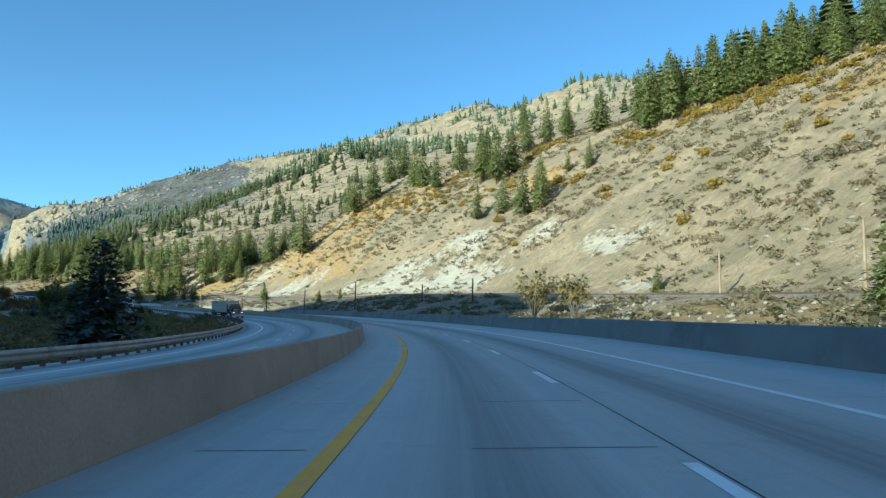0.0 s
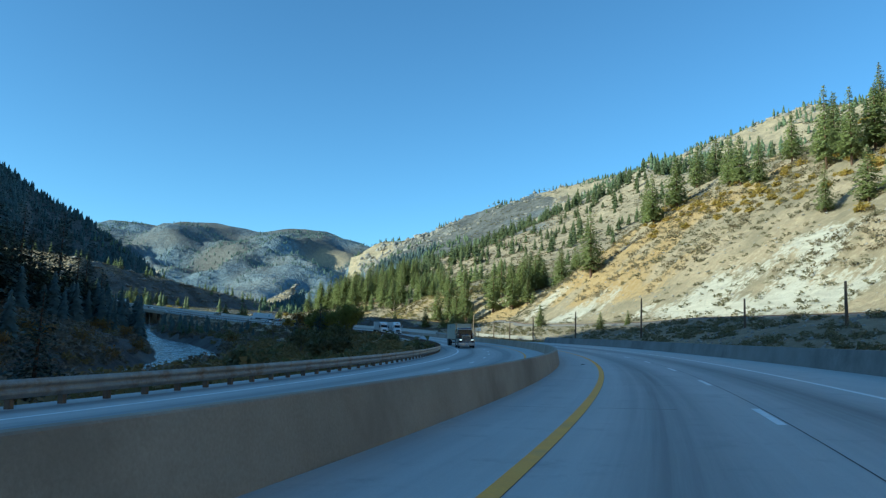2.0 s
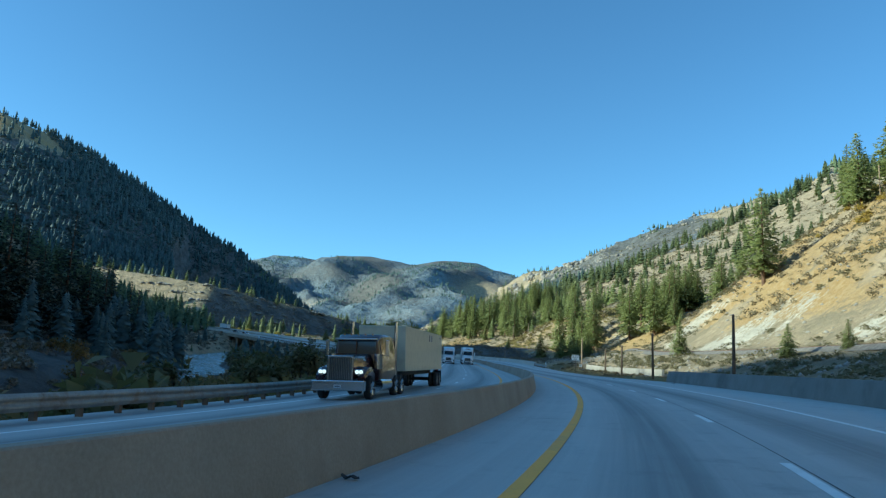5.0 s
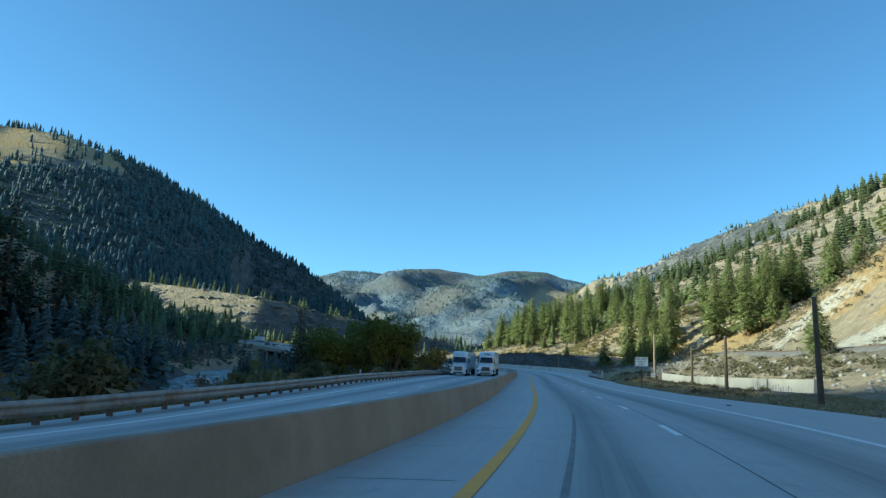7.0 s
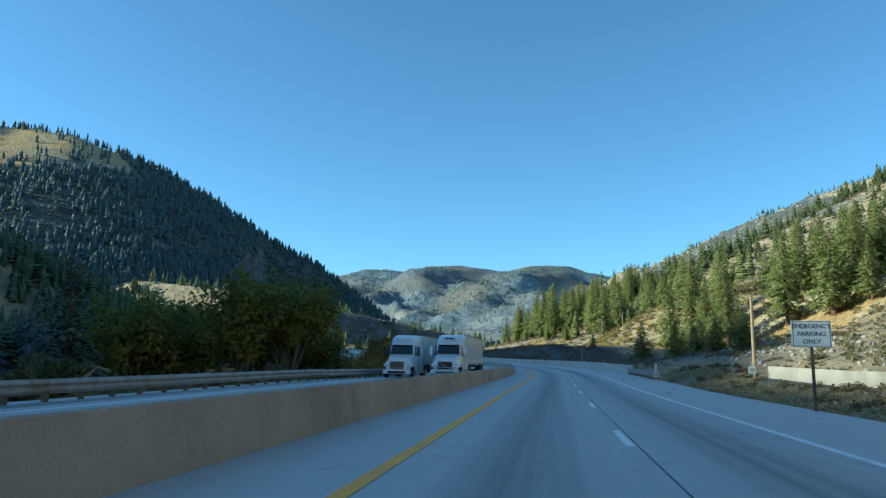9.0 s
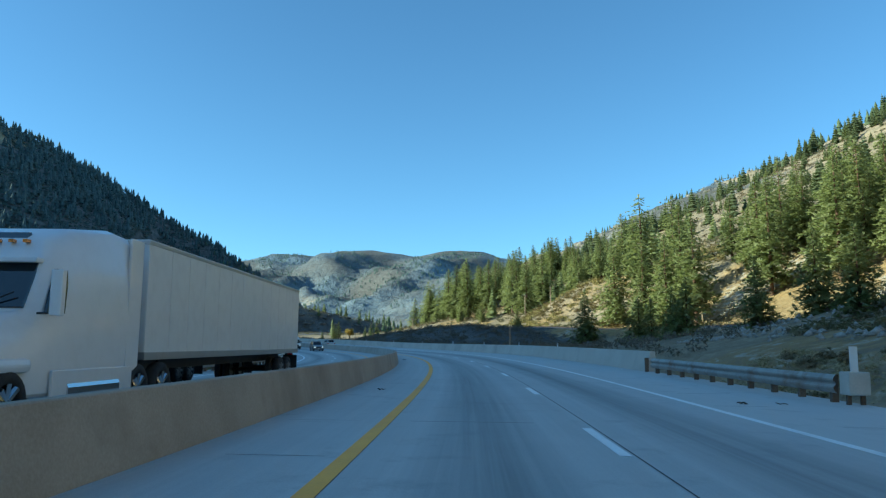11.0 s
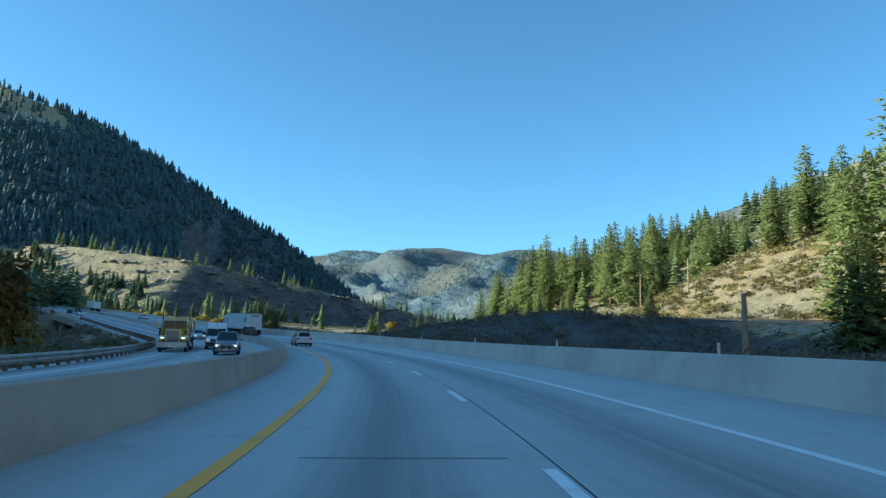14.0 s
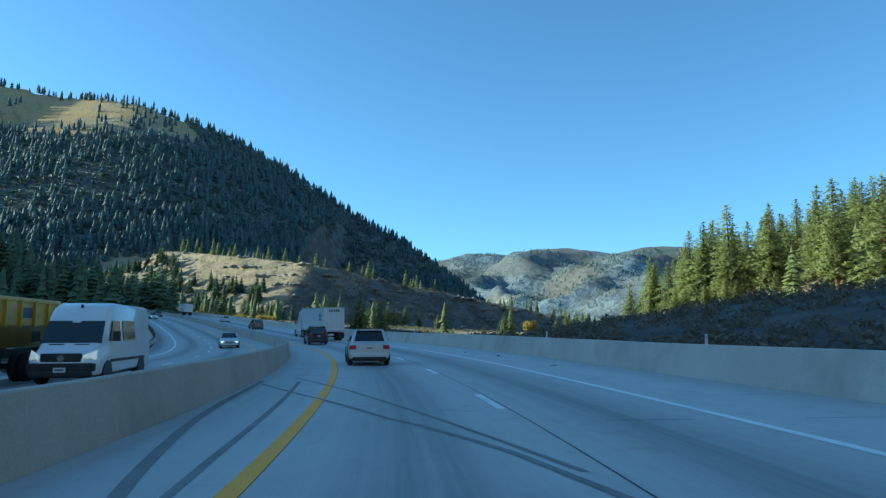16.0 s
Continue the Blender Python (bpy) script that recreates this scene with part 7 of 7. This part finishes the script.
def long_nose_tractor(m, mat, label, lit=True, back=-1.6):
    """A long-bonnet tractor with upright grille, stacks and round fenders; bumper at y = 3.9."""
    c = thing("truck_tractor", label, "truck", "trucks", m)
    shell("bonnet", loft([(.9, .86, .88, .78, .95, 1.5, 2.05, .16), (2.4, .74, .76, .66, .95, 1.5, 1.98, .16), (3.55, .60, .61, .55, .85, 1.4, 1.90, .12)]), mat, c)
    shell("cab", loft([(back, 1.18, 1.2, 1.1, .8, 1.8, 2.95, .14), (-.8, 1.2, 1.22, 1.12, .8, 1.8, 3.02, .14), (.55, 1.16, 1.18, 1.04, .8, 1.8, 2.98, .14), (.95, 1.14, 1.15, .98, .8, 1.7, 2.72, .10), (1.05, 1.1, 1.12, .96, .8, 1.6, 2.0, .06)]), mat, c)
    part("windscreen", plate([(.93, 1.075, 2.06), (-.93, 1.075, 2.06), (-.93, 1.0, 2.66), (.93, 1.0, 2.66)], .02), M_GLASS, c)
    part("windscreen_pillar", box(-.025, .025, 1.04, 1.11, 2.05, 2.68), mat, c)
    part("sun_visor", box(-1.0, 1.0, .95, 1.30, 2.70, 2.78, .02), M_CHROME, c)
    g = part("grille", box(-.52, .52, 3.54, 3.62, .88, 1.86, .03), M_TRIM, c)
    part("grille_surround", box(-.58, .58, 3.52, 3.60, 1.84, 1.93, .02), M_CHROME, c)
    for s in (-1, 1):
        part("grille_surround", box(s * .555 - .04, s * .555 + .04, 3.52, 3.61, .88, 1.86, .01), M_CHROME, c)
    for k in range(13):
        part("grille_bar", box(-.49 + .08 * k, -.465 + .08 * k, 3.615, 3.63, .90, 1.84), M_CHROME, g)
    part("bumper", box(-1.2, 1.2, 3.62, 3.92, .42, .86, .03), M_CHROME, c)
    p = part("number_plate", box(-.16, .16, 3.92, 3.935, .55, .68), M_PLATE, c)
    part("plate_bar", box(-.12, .12, 3.93, 3.94, .59, .64), M_LOGO_DARK, p)
    for s in (-1, 1):
        bm = tube([(s * .95, 1.95, .8), (s * .95, 2.1, 1.12), (s * .95, 2.55, 1.26), (s * .95, 3.1, 1.2), (s * .95, 3.5, .95)], [.2, .25, .27, .25, .2], 8)
        shell("fender", bm, mat, c)
        l = part("headlamp", box(min(s * .66, s * 1.02), max(s * .66, s * 1.02), 3.28, 3.50, 1.12, 1.34, .03), M_CHROME, c)
        for dx in (.75, .93):
            part("lens", rod((s * dx, 3.48, 1.23), (s * dx, 3.53, 1.23), .085, None, 14), M_LIT if lit else M_LENS, l)
        part("turn_signal", box(s * 1.05 - .05, s * 1.05 + .05, 3.40, 3.5, 1.02, 1.10), M_AMBER, c)
        a = [(s * 1.16, -.35, 2.02), (s * 1.14, .80, 2.02), (s * 1.03, .70, 2.64), (s * 1.07, -.35, 2.64)]
        part("side_window", plate(a if s > 0 else a[::-1], .02), M_GLASS, c)
        mirror(c, s * 1.4, .95, 1.95, .16, .75, M_CHROME, .26)
        part("exhaust_pipe", rod((s * 1.16, back - .12, .9), (s * 1.16, back - .12, 3.75), .085, None, 12), M_CHROME, c)
        part("air_cleaner", rod((s * 1.12, 1.25, 1.35), (s * 1.12, 1.25, 2.05), .2, None, 16), M_CHROME, c)
        part("step", box(s * 1.05 - .22, s * 1.05 + .22, -.4, .9, .5, .58), M_CHROME, c)
    for x in (-.7, -.35, 0, .35, .7):
        part("marker_lamp", rod((x, .75, 2.96), (x, .92, 3.0), .04, .02, 8), M_AMBER, c)
    tractor_gear(c)
    return c


def hopper(m, L, label, steps=True):
    """A yellow ribbed tipping tub on a dark chassis."""
    c = thing("tipper_body", label, "dump body", "trucks", m)
    outer = [(-.55, 1.15), (.55, 1.15), (1.24, 1.9), (1.26, 2.75), (1.18, 2.75), (1.14, 1.95), (.5, 1.25), (-.5, 1.25), (-1.14, 1.95), (-1.18, 2.75), (-1.26, 2.75), (-1.24, 1.9)]
    part("tub", prism(outer, -L / 2, L / 2), M_DUMP, c)
    for y in (-L / 2 + .03, L / 2 - .03):
        part("end_panel", prism([(-.5, 1.22), (.5, 1.22), (1.16, 1.94), (1.19, 2.72), (-1.19, 2.72), (-1.16, 1.94)], y - .03, y + .03), M_DUMP, c)
    n = int(L / .95)
    for k in range(n + 1):
        y = -L / 2 + L * k / n
        for s in (-1, 1):
            part("rib", box(s * 1.29 - .05, s * 1.29 + .05, y - .05, y + .05, 1.85, 2.75, .015), M_DUMP, c)
    for s in (-1, 1):
        part("top_rail", box(s * 1.24 - .07, s * 1.24 + .07, -L / 2, L / 2, 2.68, 2.82, .02), M_DUMP, c)
        part("side_mark", box(s * 1.262 - .006, s * 1.262 + .006, -.4, .4, 2.15, 2.5), M_LOGO_DARK, c)
    part("tarp", box(-1.15, 1.15, -L / 2 + .1, L / 2 - .1, 2.62, 2.70, .02), M_FRAME, c)
    trailer_gear(c, -L / 2, L / 2, (-L / 2 + .9, -L / 2 + 2.2), 1.15, 1.24)
    return c


# --- in our lanes ---
car("suv", "silver SUV with dark rear window and roof spoiler, driving ahead", "car", on_road(449.2, 1.5), M_SILVER, 4.75, 1.88, 1.02, 1.58, (-2.30, 1.15), (-1.92, .20), .36, .95, rails=True)
car("suv", "black boxy SUV ahead in the inner lane", "car", on_road(493.0, 2.0), M_DARKCAR, 4.9, 1.95, 1.12, 1.82, (-2.36, 1.05), (-2.18, .35), .38, 1.05, rails=True)
car("pickup_truck", "dull gold pickup with cap, far ahead on the bend", "car", on_road(558, 4.3), M_GOLDCAR, 5.4, 1.98, 1.12, 1.85, (-2.6, 1.0), (-2.45, .35), .39, 1.08)
car("sedan", "small white car far round the bend", "car", on_road(599, 5.0), M_VAN_WHITE, 4.6, 1.82, .95, 1.45, (-1.9, .95), (-1.2, .15), .32, .85)
tr, w_ = box_trailer(on_road(511.5, 5.9), 15.0, M_TRAILER, "white box trailer with teal emblem and dark lettering bars", floor=1.15)
for k, (a, b) in enumerate(((2.4, 2.75), (2.85, 3.15), (3.22, 3.4))):
    part("emblem", box(-w_ - .012, -w_ + .004, -6.1 - .35 * (k == 1), -5.0 + .3 * (k != 2), a, b), M_LOGO_TEAL, tr)
for k, x in enumerate((-.55, -.28, 0.02, .3, .56)):
    part("lettering_bar", box(x - .1, x + .1, -7.5 - .046, -7.5 - .03, 3.52, 3.80), M_LOGO_DARK, tr)
aero_tractor(on_road(521.6, 5.9), "white tractor pulling the box trailer ahead")
box_trailer(on_road(667, 7.0), 9.0, M_TRAILER, "white box truck body far round the bend", floor=1.1, H=3.7)
# --- oncoming ---
long_nose_tractor(on_road(434.0, -11.5, 0, 180), M_DUMP, "yellow long-nose dump truck with chrome bumper and grille", back=-.9)
hopper(on_road(440.7, -11.5, 0, 180), 5.6, "yellow ribbed dump body on a dark chassis")
hopper(on_road(448.3, -11.5, 0, 180), 6.2, "yellow ribbed dump trailer behind the truck")
van(on_road(440.6, -8.0, 0, 180) @ Matrix.Diagonal((1.06, 1, 0.93, 1)))
car("suv", "grey SUV with lit headlamps, oncoming", "car", on_road(422.5, -6.7, 0, 180), M_MIDGREY, 4.75, 1.9, 1.08, 1.74, (-2.3, 1.1), (-2.0, .2), .37, .98, lit=True, rails=True)
car("sedan", "silver sedan with lit headlamps, oncoming", "car", on_road(489.0, -6.8, 0, 180), M_SILVER, 4.7, 1.84, .95, 1.44, (-1.95, .95), (-1.2, .15), .33, .86, lit=True)
car("sedan", "pale car with lit headlamps far across the bridge", "car", on_road(609, -10.2, 0, 180), M_SILVER, 4.6, 1.82, .95, 1.45, (-1.9, .95), (-1.2, .15), .33, .86, lit=True)
car("sedan", "dark car far across the bridge", "car", on_road(628, -7.0, 0, 180), M_DARKCAR, 4.6, 1.82, .95, 1.45, (-1.9, .95), (-1.2, .15), .33, .86)
# two white highway trucks side by side
for st, off, lab, dia in ((299.0, -11.4, "white tractor with black grille and rounded sleeper roof", False), (298.5, -7.1, "white tractor with diagonal grille strip and chrome guard", True)):
    aero_tractor(on_road(st, off, 0, 180) @ Matrix.Diagonal((1.08, 1, 1, 1)), lab, dia)
    box_trailer(on_road(st + 10.4, off, 0, 180), 16.0, M_TRAILER, "white box trailer behind a white tractor", H=3.9)
# dark truck with a cream container
long_nose_tractor(on_road(161.6, -10.4, 0, 180), M_MAROON, "dark maroon long-nose truck with chrome grille", back=-2.0)
tc, w_ = box_trailer(on_road(172.8, -10.4, 0, 180), 14.6, M_CREAM, "dirty cream refrigerated container on a trailer", "container_trailer", ribs=False, floor=1.25, H=3.6, tail=0.8)
for s in (-1, 1):
    for k in range(3):
        part("marking_tile", box(s * (w_ + .006) - .006, s * (w_ + .006) + .006, -2.35 + .42 * k, -1.97 + .42 * k, 3.0, 3.4), (M_LOGO_DARK, M_TRAILER, M_LOGO_DARK)[k], tc)
    for k in range(6):
        part("marking_bar", box(s * (w_ + .004) - .005, s * (w_ + .004) + .005, -6.9 + .2 * k, -6.76 + .2 * k, 3.3, 3.42), M_LOGO_FADED, tc)
